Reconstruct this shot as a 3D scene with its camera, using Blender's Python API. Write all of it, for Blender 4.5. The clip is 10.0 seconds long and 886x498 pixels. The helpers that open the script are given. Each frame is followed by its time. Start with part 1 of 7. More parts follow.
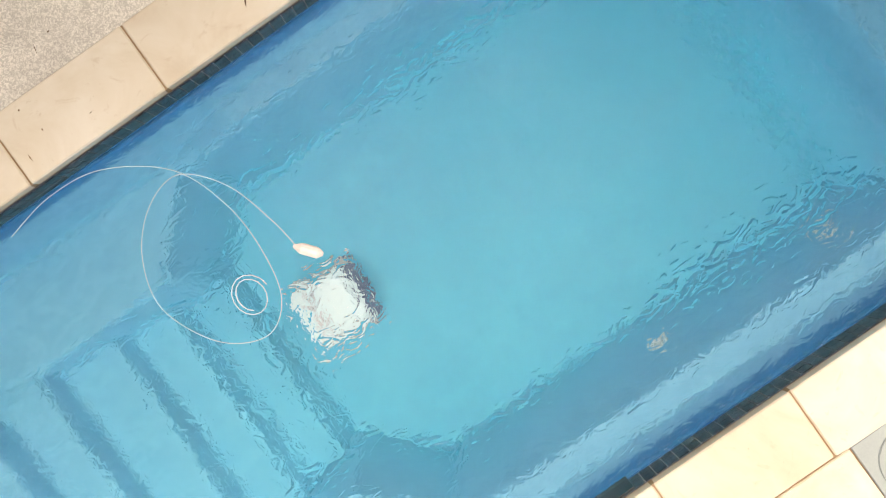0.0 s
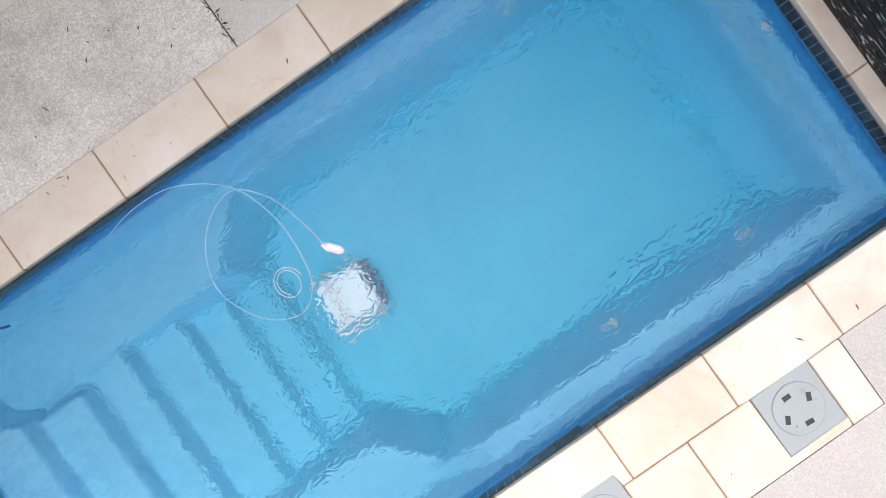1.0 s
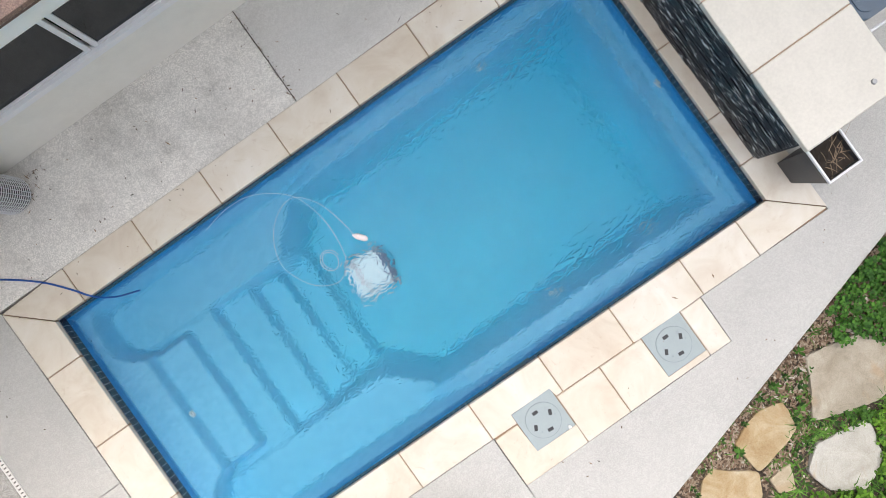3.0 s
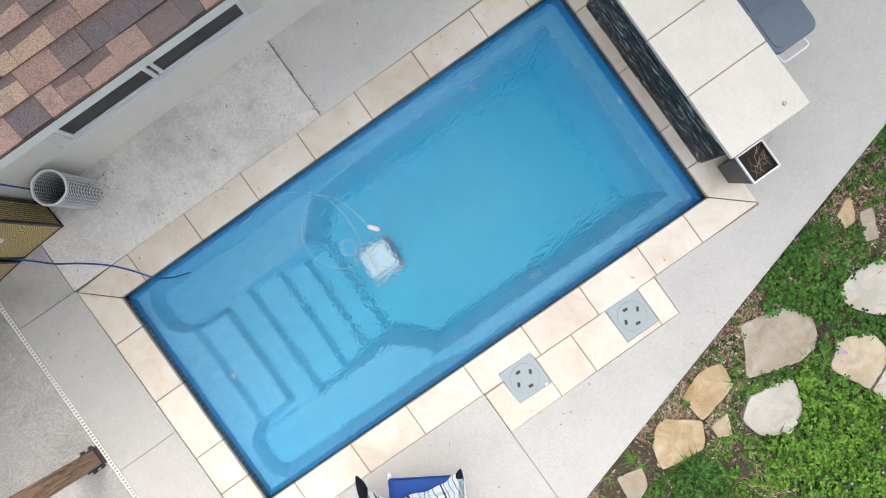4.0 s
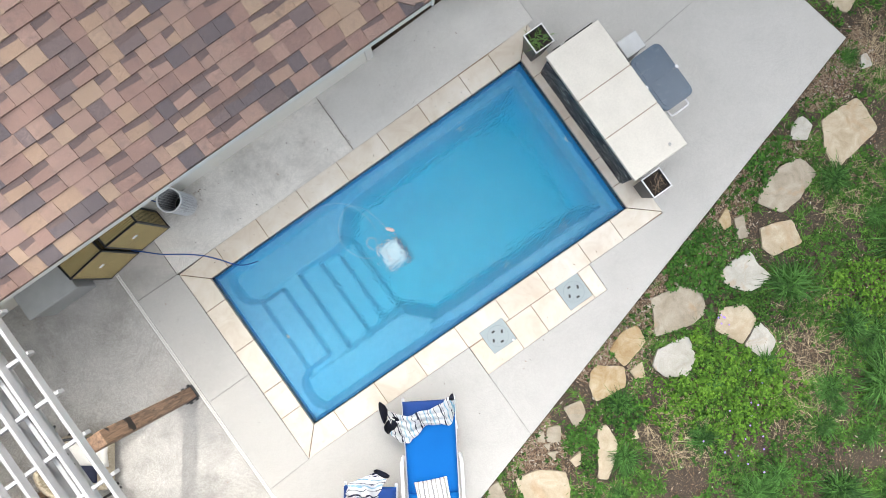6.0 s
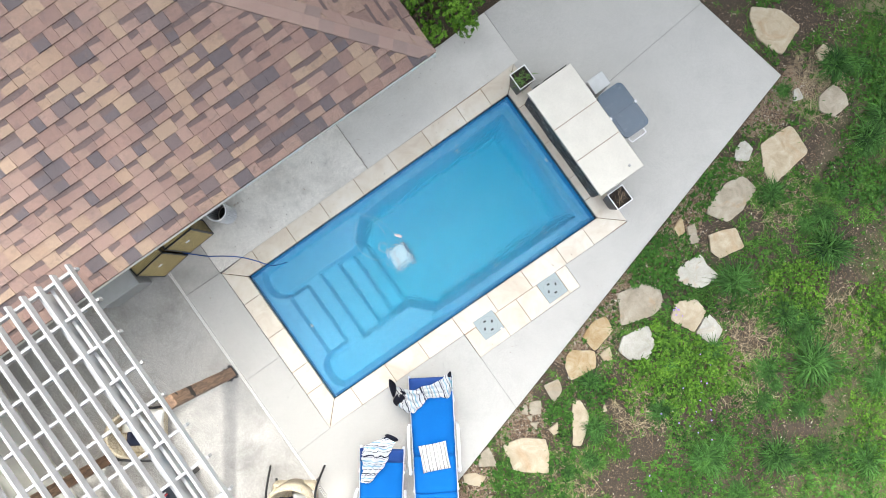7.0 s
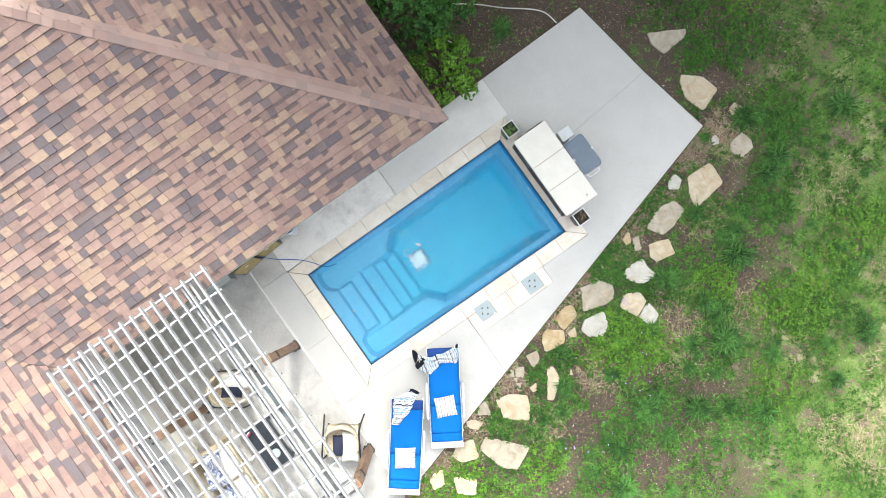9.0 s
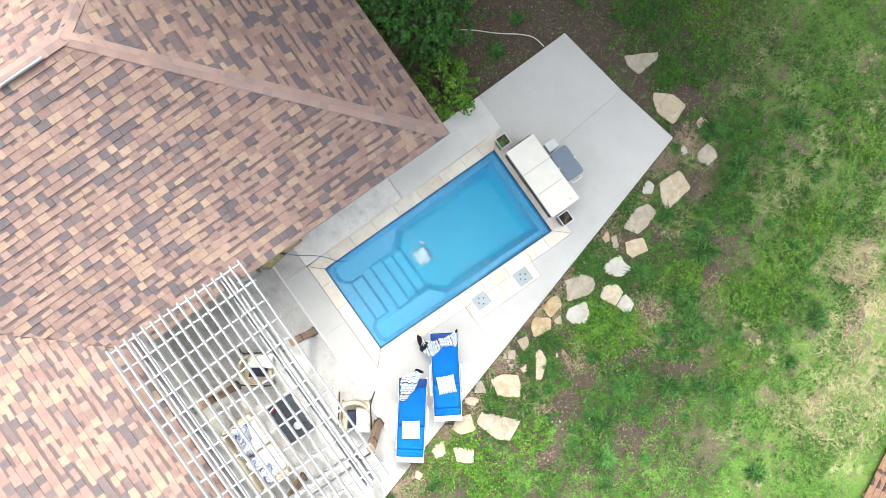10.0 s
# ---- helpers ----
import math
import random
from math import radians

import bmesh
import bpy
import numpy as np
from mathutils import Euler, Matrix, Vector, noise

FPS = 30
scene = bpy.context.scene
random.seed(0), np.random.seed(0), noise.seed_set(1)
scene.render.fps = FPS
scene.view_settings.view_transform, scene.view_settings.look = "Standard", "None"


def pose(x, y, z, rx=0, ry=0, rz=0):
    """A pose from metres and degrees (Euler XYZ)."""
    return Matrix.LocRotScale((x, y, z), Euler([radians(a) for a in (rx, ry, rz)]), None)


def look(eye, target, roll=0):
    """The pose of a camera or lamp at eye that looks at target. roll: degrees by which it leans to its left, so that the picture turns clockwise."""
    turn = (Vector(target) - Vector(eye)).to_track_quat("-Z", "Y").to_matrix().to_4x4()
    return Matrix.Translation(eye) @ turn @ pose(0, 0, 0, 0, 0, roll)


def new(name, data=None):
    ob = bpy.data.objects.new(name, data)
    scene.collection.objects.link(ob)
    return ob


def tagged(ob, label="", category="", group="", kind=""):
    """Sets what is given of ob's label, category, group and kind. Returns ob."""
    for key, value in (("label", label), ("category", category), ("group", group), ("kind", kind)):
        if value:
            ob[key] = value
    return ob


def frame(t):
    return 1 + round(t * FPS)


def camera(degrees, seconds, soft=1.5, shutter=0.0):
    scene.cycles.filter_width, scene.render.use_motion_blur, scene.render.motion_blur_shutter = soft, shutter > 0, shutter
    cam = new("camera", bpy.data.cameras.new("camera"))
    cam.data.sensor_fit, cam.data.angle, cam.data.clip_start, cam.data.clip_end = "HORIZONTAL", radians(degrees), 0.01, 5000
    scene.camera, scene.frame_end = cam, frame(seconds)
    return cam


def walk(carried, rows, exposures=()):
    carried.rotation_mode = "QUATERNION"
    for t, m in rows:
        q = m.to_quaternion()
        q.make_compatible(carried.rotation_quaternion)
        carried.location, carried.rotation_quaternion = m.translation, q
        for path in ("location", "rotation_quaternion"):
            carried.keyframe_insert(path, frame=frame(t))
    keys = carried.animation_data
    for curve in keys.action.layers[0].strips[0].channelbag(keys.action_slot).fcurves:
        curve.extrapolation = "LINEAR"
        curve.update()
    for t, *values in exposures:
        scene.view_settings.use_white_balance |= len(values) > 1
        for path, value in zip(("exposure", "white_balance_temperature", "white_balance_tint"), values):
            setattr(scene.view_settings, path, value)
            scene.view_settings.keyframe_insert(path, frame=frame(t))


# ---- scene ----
# Camera: a drone that looks down and climbs. Rows are (t, eye, target, roll) in a frame whose y axis points down to the ground.
cam = camera(61.0, 10.0, soft=0.55)
DOWN = pose(0, 0, 0, -90)
PATH = [
    (0, (2.496, -2.7, -0.99), (2.495, -0.7, -1.03), -35.4),
    (0.5, (2.494, -3.12, -1.039), (2.501, -1.12, -1.049), -35.4),
    (1, (2.492, -3.55, -1.114), (2.505, -1.55, -1.092), -35.4),
    (1.5, (2.471, -3.954, -1.151), (2.493, -1.954, -1.117), -35.4),
    (2, (2.493, -4.363, -1.138), (2.503, -2.363, -1.118), -35.4),
    (2.5, (2.491, -4.79, -1.184), (2.502, -2.79, -1.157), -35.4),
    (4, (2.412, -6.406, -1.273), (2.428, -4.406, -1.268), -35.5),
    (4.5, (2.35, -6.991, -1.293), (2.375, -4.991, -1.287), -35.5),
    (5, (2.382, -7.608, -1.358), (2.405, -5.608, -1.348), -35.5),
    (5.5, (2.262, -8.275, -1.42), (2.314, -6.276, -1.401), -35.5),
    (7, (2.097, -10.762, -1.52), (2.17, -8.764, -1.478), -35.4),
    (7.5, (1.979, -11.708, -1.561), (2.062, -9.71, -1.512), -35.4),
    (8, (1.919, -12.646, -1.516), (2.002, -10.648, -1.469), -35.4),
    (8.5, (1.944, -13.633, -1.453), (2.016, -11.635, -1.407), -35.3),
    (9, (1.861, -14.551, -1.431), (1.937, -12.553, -1.387), -35.3),
    (9.5, (1.727, -15.505, -1.442), (1.811, -13.507, -1.401), -35.3),
    (10, (1.637, -16.482, -1.46), (1.725, -14.484, -1.422), -35.3),
]
EXPOSURES = [(0, 1.52, 9200, 14), (0.2, 1.52, 7000, 18), (0.6, 1.45, 7000, 18), (1.0, 1.34, 7000, 17), (1.5, 1.26, 6950, 14), (2.5, 1.18, 6900, 11), (4.0, 1.18, 6700, 9), (5.5, 1.23, 6700, 8), (7.0, 1.33, 6550, 6), (10, 1.47, 6500, 5)]
walk(cam, [(t, DOWN @ look(eye, target, roll)) for t, eye, target, roll in PATH], EXPOSURES)

# ---- world and sun ----
SUN_FROM = Vector((0.58, 0.815, 1.24)).normalized()
world = bpy.data.worlds.new("world")
scene.world = world
world.use_nodes = True
wt = world.node_tree
sky = wt.nodes.new("ShaderNodeTexSky")
sky.sky_type = "NISHITA"
sky.sun_disc = False
sky.sun_elevation = math.asin(SUN_FROM.z)
sky.sun_rotation = math.atan2(SUN_FROM.x, SUN_FROM.y)
sky.air_density, sky.dust_density, sky.ozone_density = 1.0, 4.0, 1.0
wt.nodes["Background"].inputs[1].default_value = 0.15
haze = wt.nodes.new("ShaderNodeHueSaturation")
haze.inputs["Saturation"].default_value = 0.35
wt.links.new(sky.outputs[0], haze.inputs["Color"])
# veiled sky: brighter overhead than at the horizon
where = wt.nodes.new("ShaderNodeTexCoord")
split = wt.nodes.new("ShaderNodeSeparateXYZ")
wt.links.new(where.outputs["Generated"], split.inputs[0])
lift = wt.nodes.new("ShaderNodeMapRange")
lift.inputs[1].default_value, lift.inputs[2].default_value, lift.inputs[3].default_value, lift.inputs[4].default_value = 0.0, 1.0, 0.12, 2.95
height = wt.nodes.new("ShaderNodeMath")
height.operation = "POWER"
height.inputs[1].default_value = 2.0
above = wt.nodes.new("ShaderNodeMath")
above.operation = "MAXIMUM"
above.inputs[1].default_value = 0.0
wt.links.new(split.outputs[2], above.inputs[0])
wt.links.new(above.outputs[0], height.inputs[0])
wt.links.new(height.outputs[0], lift.inputs[0])
veil = wt.nodes.new("ShaderNodeVectorMath")
veil.operation = "SCALE"
wt.links.new(haze.outputs[0], veil.inputs[0])
wt.links.new(lift.outputs[0], veil.inputs["Scale"])
wt.links.new(veil.outputs[0], wt.nodes["Background"].inputs[0])
sun_data = bpy.data.lights.new("sun", "SUN")
sun_data.energy, sun_data.angle, sun_data.color = 1.25, radians(0.8), (1.0, 0.97, 0.93)
sun = new("sun", sun_data)
sun.matrix_world = look(tuple(SUN_FROM * 60), (0, 0, 0))


# ---- mesh helpers ----
def to_mesh(bm, name, material, smooth=False):
    me = bpy.data.meshes.new(name)
    bmesh.ops.recalc_face_normals(bm, faces=bm.faces)
    bm.to_mesh(me)
    bm.free()
    if material:
        me.materials.append(material)
    if smooth:
        me.polygons.foreach_set("use_smooth", [True] * len(me.polygons))
    return me


def part(name, bm, material, parent=None, label="", smooth=False, at=None):
    ob = new(name, to_mesh(bm, name, material, smooth))
    ob.parent = parent
    if at is not None:
        ob.matrix_local = at
    return tagged(ob, label)


def thing(name, at, label, category, group="", kind=""):
    ob = new(name)
    ob.empty_display_size = 0.1
    ob.matrix_world = at
    return tagged(ob, label, category, group, kind)


def box(bm, x0, x1, y0, y1, z0, z1, m=None, bevel=0.0, segments=1):
    vs = [bm.verts.new((x, y, z)) for z in (z0, z1) for y in (y0, y1) for x in (x0, x1)]
    fs = [bm.faces.new([vs[i] for i in q]) for q in ((0, 2, 3, 1), (4, 5, 7, 6), (0, 1, 5, 4), (1, 3, 7, 5), (3, 2, 6, 7), (2, 0, 4, 6))]
    if bevel:
        es = list({e for f in fs for e in f.edges})
        r = bmesh.ops.bevel(bm, geom=es, offset=bevel, segments=segments, affect="EDGES", profile=0.5)
        vs = list({v for f in r["faces"] for v in f.verts} | {v for v in vs if v.is_valid})
    if m is not None:
        bmesh.ops.transform(bm, matrix=m, verts=[v for v in vs if v.is_valid])
    return vs


def prism(bm, pts, z0, z1, bevel=0.0, segments=1):
    lo = [bm.verts.new((x, y, z0)) for x, y in pts]
    hi = [bm.verts.new((x, y, z1)) for x, y in pts]
    n = len(pts)
    bm.faces.new(lo[::-1])
    top = bm.faces.new(hi)
    sides = [bm.faces.new((lo[i], lo[(i + 1) % n], hi[(i + 1) % n], hi[i])) for i in range(n)]
    if bevel:
        es = list(top.edges) + [e for f in sides for e in f.edges if e.verts[0].co.z != e.verts[1].co.z]
        bmesh.ops.bevel(bm, geom=list(set(es)), offset=bevel, segments=segments, affect="EDGES", profile=0.5)


def tube(bm, pts, r, sides=8, closed=False):
    """A round bar along a list of points; r is one radius or one for each point."""
    pts = [Vector(p) for p in pts]
    n = len(pts)
    rs = r if isinstance(r, (list, tuple)) else [r] * n
    rings, side = [], None
    for i, p in enumerate(pts):
        a = pts[(i - 1) % n] if closed or i else p
        b = pts[(i + 1) % n] if closed or i < n - 1 else p
        d = (b - a).normalized()
        if side is None:
            side = d.orthogonal().normalized()
        side = (side - d * side.dot(d)).normalized()
        up = d.cross(side)
        rings.append([bm.verts.new(p + rs[i] * (math.cos(k * math.tau / sides) * side + math.sin(k * math.tau / sides) * up)) for k in range(sides)])
    for i in range(n if closed else n - 1):
        a, b = rings[i], rings[(i + 1) % n]
        for k in range(sides):
            bm.faces.new((a[k], a[(k + 1) % sides], b[(k + 1) % sides], b[k]))
    if not closed:
        bm.faces.new(rings[0][::-1])
        bm.faces.new(rings[-1])


def smooth_path(ctrl, steps=8, closed=False):
    """Catmull-Rom points through the control points."""
    c = [Vector(p) for p in ctrl]
    n = len(c)
    out = []
    for i in range(n if closed else n - 1):
        p0, p1, p2, p3 = (c[(i + k) % n] if closed else c[min(max(i + k, 0), n - 1)] for k in (-1, 0, 1, 2))
        for s in range(steps):
            t = s / steps
            out.append(0.5 * (2 * p1 + (p2 - p0) * t + (2 * p0 - 5 * p1 + 4 * p2 - p3) * t * t + (3 * p1 - p0 - 3 * p2 + p3) * t ** 3))
    if not closed:
        out.append(c[-1])
    return out


# ---- materials ----
class Mat:
    """A node material around one Principled BSDF."""

    def __init__(self, name, roughness=0.6, metallic=0.0, specular=0.5):
        self.m = bpy.data.materials.new(name)
        self.m.use_nodes = True
        self.t = self.m.node_tree
        self.b = self.t.nodes["Principled BSDF"]
        self.b.inputs["Roughness"].default_value = roughness
        self.b.inputs["Metallic"].default_value = metallic
        self.b.inputs["Specular IOR Level"].default_value = specular
        self.coord = None

    def node(self, kind, **values):
        n = self.t.nodes.new(kind)
        for k, v in values.items():
            n.inputs[k.replace("_", " ")].default_value = v
        return n

    def link(self, a, b):
        self.t.links.new(a, b)

    def place(self):
        if self.coord is None:
            self.coord = self.t.nodes.new("ShaderNodeNewGeometry").outputs["Position"]
        return self.coord

    def local(self):
        self.coord = self.t.nodes.new("ShaderNodeTexCoord").outputs["Object"]
        return self

    def stretch(self, x, y, z, turn=0.0):
        n = self.t.nodes.new("ShaderNodeMapping")
        n.inputs["Scale"].default_value = (x, y, z)
        n.inputs["Rotation"].default_value = (0, 0, turn)
        self.link(self.place(), n.inputs["Vector"])
        return n.outputs[0]

    def noise(self, scale, detail=4.0, rough=0.55, distortion=0.0, vector=None):
        n = self.node("ShaderNodeTexNoise", Scale=scale, Detail=detail, Roughness=rough, Distortion=distortion)
        self.link(vector or self.place(), n.inputs["Vector"])
        return n.outputs["Fac"]

    def cells(self, scale, vector=None, out="Distance"):
        n = self.node("ShaderNodeTexVoronoi", Scale=scale)
        self.link(vector or self.place(), n.inputs["Vector"])
        return n.outputs[out]

    def ramp(self, fac, stops, constant=False):
        n = self.t.nodes.new("ShaderNodeValToRGB")
        r = n.color_ramp
        if constant:
            r.interpolation = "CONSTANT"
        while len(r.elements) < len(stops):
            r.elements.new(0.5)
        for e, (p, c) in zip(r.elements, stops):
            e.position, e.color = p, (*c, 1) if len(c) == 3 else c
        self.link(fac, n.inputs["Fac"])
        return n.outputs["Color"]

    def mix(self, fac, a, b, blend="MIX"):
        n = self.t.nodes.new("ShaderNodeMix")
        n.data_type, n.blend_type = "RGBA", blend
        for sock, v in ((n.inputs[0], fac), (n.inputs[6], a), (n.inputs[7], b)):
            if isinstance(v, (int, float)):
                sock.default_value = v
            elif isinstance(v, tuple):
                sock.default_value = (*v, 1)
            else:
                self.link(v, sock)
        return n.outputs[2]

    def math(self, op, a, b=0.0):
        n = self.t.nodes.new("ShaderNodeMath")
        n.operation = op
        for sock, v in ((n.inputs[0], a), (n.inputs[1], b)):
            if isinstance(v, (int, float)):
                sock.default_value = v
            else:
                self.link(v, sock)
        return n.outputs[0]

    def step(self, fac, lo, hi):
        n = self.t.nodes.new("ShaderNodeMapRange")
        n.inputs[1].default_value, n.inputs[2].default_value = lo, hi
        self.link(fac, n.inputs[0])
        return n.outputs[0]

    def color(self, c):
        if isinstance(c, tuple):
            self.b.inputs["Base Color"].default_value = (*c, 1)
        else:
            self.link(c, self.b.inputs["Base Color"])
        return self

    def rough(self, fac, lo, hi):
        n = self.t.nodes.new("ShaderNodeMapRange")
        n.inputs[3].default_value, n.inputs[4].default_value = lo, hi
        self.link(fac, n.inputs[0])
        self.link(n.outputs[0], self.b.inputs["Roughness"])
        return self

    def bump(self, height, strength=0.3, distance=0.01):
        n = self.node("ShaderNodeBump", Strength=strength, Distance=distance)
        self.link(height, n.inputs["Height"])
        self.link(n.outputs["Normal"], self.b.inputs["Normal"])
        return self

    def random(self, island=False):
        if island:
            return self.t.nodes.new("ShaderNodeNewGeometry").outputs["Random Per Island"]
        return self.t.nodes.new("ShaderNodeObjectInfo").outputs["Random"]


def plain(name, c, roughness=0.6, metallic=0.0, vary=0.12, scale=9.0, relief=0.0):
    """Paint, plastic or metal with slight soiling in two scales."""
    k = Mat(name, roughness, metallic)
    f = k.mix(0.5, k.noise(scale, 5), k.noise(scale * 14, 3))
    k.color(k.ramp(f, [(0.3, tuple(v * (1 - vary) for v in c)), (0.7, tuple(min(1, v * (1 + vary)) for v in c))]))
    k.rough(f, max(0.02, roughness - 0.12), min(1, roughness + 0.12))
    if relief:
        k.bump(k.noise(scale * 20, 4), relief, 0.004)
    return k.m


def concrete(name, light, dark, stain, fleck=1.0):
    """Brushed or exposed concrete: pale worm-like flecks on a darker paste, clouds of dirt and a few dark specks."""
    k = Mat(name, 0.85)
    worm = k.step(k.mix(0.35, k.noise(62, 3, 0.6, 2.0), k.noise(130, 3, 0.6)), 0.46, 0.56)
    base = k.mix(worm, dark, light)
    cloud = k.mix(0.45, k.noise(0.9, 6, 0.62), k.noise(3.1, 5, 0.7))
    grime = k.mix(k.step(k.noise(75, 3, 0.65, 1.2), 0.44, 0.56), (0.085, 0.08, 0.073), (0.25, 0.24, 0.22))
    base = k.mix(k.math("MULTIPLY", k.step(cloud, 0.47, 0.62), stain), base, grime)
    base = k.mix(0.35, base, k.ramp(k.noise(300, 3), [(0.3, (0.15, 0.145, 0.14)), (0.7, (0.8, 0.79, 0.77))]), "SOFT_LIGHT")
    base = k.mix(k.math("MULTIPLY", k.step(k.noise(0.55, 4, 0.6), 0.5, 0.7), 0.25), base, tuple(v * 0.72 for v in light))
    speck = k.step(k.noise(17, 4, 0.7, 0.6), 0.74, 0.79)
    base = k.mix(k.math("MULTIPLY", speck, 0.35 * fleck), base, (0.2, 0.18, 0.16))
    k.color(base)
    k.bump(k.mix(0.35, worm, k.noise(180, 3)), 0.35, 0.004)
    return k.m


def travertine(name):
    k = Mat(name, 0.6)
    cloud = k.noise(3.2, 6, 0.6, 0.8)
    c = k.ramp(cloud, [(0.3, (0.57, 0.49, 0.40)), (0.5, (0.64, 0.58, 0.495)), (0.7, (0.69, 0.645, 0.58))])
    tone = k.ramp(k.random(), [(0.0, (0.93, 0.90, 0.86)), (0.5, (0.97, 0.96, 0.94)), (1.0, (1.0, 1.0, 1.0))])
    c = k.mix(1.0, c, tone, "MULTIPLY")
    vein = k.step(k.noise(7, 6, 0.65, 2.5), 0.60, 0.70)
    c = k.mix(k.math("MULTIPLY", vein, 0.3), c, (0.42, 0.30, 0.20))
    pit = k.step(k.noise(60, 3, 0.6), 0.70, 0.76)
    c = k.mix(k.math("MULTIPLY", pit, 0.5), c, (0.33, 0.22, 0.13))
    k.color(c)
    k.bump(k.mix(0.6, k.noise(140, 4), pit), 0.15, 0.003)
    return k.m


def shingle(name, island):
    k = Mat(name, 0.92, specular=0.2)
    r = k.random(island)
    c = k.ramp(r, [(0.0, (0.280, 0.186, 0.160)), (0.20, (0.318, 0.218, 0.186)), (0.36, (0.245, 0.166, 0.146)), (0.48, (0.352, 0.250, 0.186)), (0.58, (0.300, 0.208, 0.176)),
                   (0.66, (0.172, 0.136, 0.134)), (0.76, (0.368, 0.270, 0.203)), (0.82, (0.132, 0.114, 0.121)), (0.92, (0.318, 0.222, 0.180))], True)
    grain = k.noise(170, 4, 0.8)
    # blended granules: some tabs run into the next colour
    c = k.mix(k.math("MULTIPLY", k.step(k.noise(11, 6, 0.8, 1.0), 0.52, 0.62), 0.45), c, (0.150, 0.122, 0.118))
    c = k.mix(k.math("MULTIPLY", k.step(k.noise(9, 6, 0.8, 1.0, k.stretch(1, 1, 1, 0.7)), 0.60, 0.68), 0.35), c, (0.29, 0.205, 0.155))
    c = k.mix(1.0, c, k.ramp(grain, [(0.32, (0.10, 0.095, 0.10)), (0.55, (0.5, 0.5, 0.5)), (0.75, (0.95, 0.9, 0.85))]), "OVERLAY")
    k.color(c)
    k.bump(grain, 0.6, 0.004)
    return k.m


def wood(name, light, dark, along="x", knots=True, roughness=0.7, scale=1.0):
    k = Mat(name, roughness).local()
    s = {"x": (1.2, 14, 14), "y": (14, 1.2, 14), "z": (14, 14, 1.2)}[along]
    g = k.noise(2.2 * scale, 6, 0.65, 1.4, k.stretch(*s))
    c = k.ramp(g, [(0.3, dark), (0.55, light), (0.75, tuple(min(1, v * 1.25) for v in light))])
    if knots:
        kn = k.step(k.noise(4.5, 2, 0.4), 0.62, 0.67)
        c = k.mix(kn, c, tuple(v * 0.35 for v in dark))
    k.color(c)
    k.bump(g, 0.3, 0.004)
    return k.m


def glass(name, ior=1.45, tint=(1, 1, 1), roughness=0.0):
    k = Mat(name, roughness)
    k.b.inputs["Transmission Weight"].default_value = 1.0
    k.b.inputs["IOR"].default_value = ior
    k.color(tint)
    return k


M_deck = concrete("deck concrete", (0.525, 0.512, 0.485), (0.43, 0.418, 0.395), 0.10)
# stains are its own; the base is lightened to offset the eave's shade
M_deck_old = concrete("weathered aggregate concrete", (0.83, 0.795, 0.74), (0.58, 0.555, 0.515), 0.42)
M_deck_west = concrete("dark weathered concrete", (0.56, 0.54, 0.51), (0.31, 0.298, 0.28), 0.5)
# the deck concrete again, its colour lightened to offset the house's shade
M_deck_lifted = concrete("deck concrete lightened against shade", (0.66, 0.64, 0.605), (0.55, 0.53, 0.50), 0.15)
M_deck_worn = concrete("deck concrete by the hose", (0.53, 0.51, 0.48), (0.42, 0.405, 0.38), 0.4)
M_joint = plain("joint filler", (0.10, 0.08, 0.065), 0.9)
M_joint_pale = plain("sanded joint filler", (0.34, 0.325, 0.30), 0.9)
M_grout = plain("sandy grout", (0.30, 0.20, 0.12), 0.9)
M_travertine = travertine("ivory travertine")
M_shingle = shingle("asphalt shingle", False)
M_shingle_far = shingle("asphalt shingle field", True)
M_white = plain("white paint", (0.80, 0.80, 0.79), 0.45, vary=0.05)
M_trim = plain("cream trim paint", (0.74, 0.725, 0.685), 0.5, vary=0.06)
M_siding = plain("cream lap siding", (0.78, 0.76, 0.70), 0.6, vary=0.06)
M_vinyl = plain("white vinyl", (0.78, 0.78, 0.79), 0.35, vary=0.04)
M_black = plain("black plastic", (0.02, 0.02, 0.022), 0.4)
M_dark_metal = plain("dark metal", (0.03, 0.03, 0.032), 0.4, 0.6)

# ---- plan ----
POOL_X, POOL_N = 4.56, -0.01            # length of the pool and its edge on the house side
WATER = -0.15
EAVE, PITCH = 2.36, 0.504               # eave height and rise over run
EAVE_Y, EAVE_X, RIDGE_Y = 0.52, 3.63, 4.97
WING_X = -3.42                          # eave of the west wing
WALL_Y = 1.07


def pool_s(x):
    """The pool's garden-side edge, slightly out of square."""
    return -2.135 - 0.0165 * x


def deck_edge(x):
    return -2.08 + (x - 7.98) * 0.280


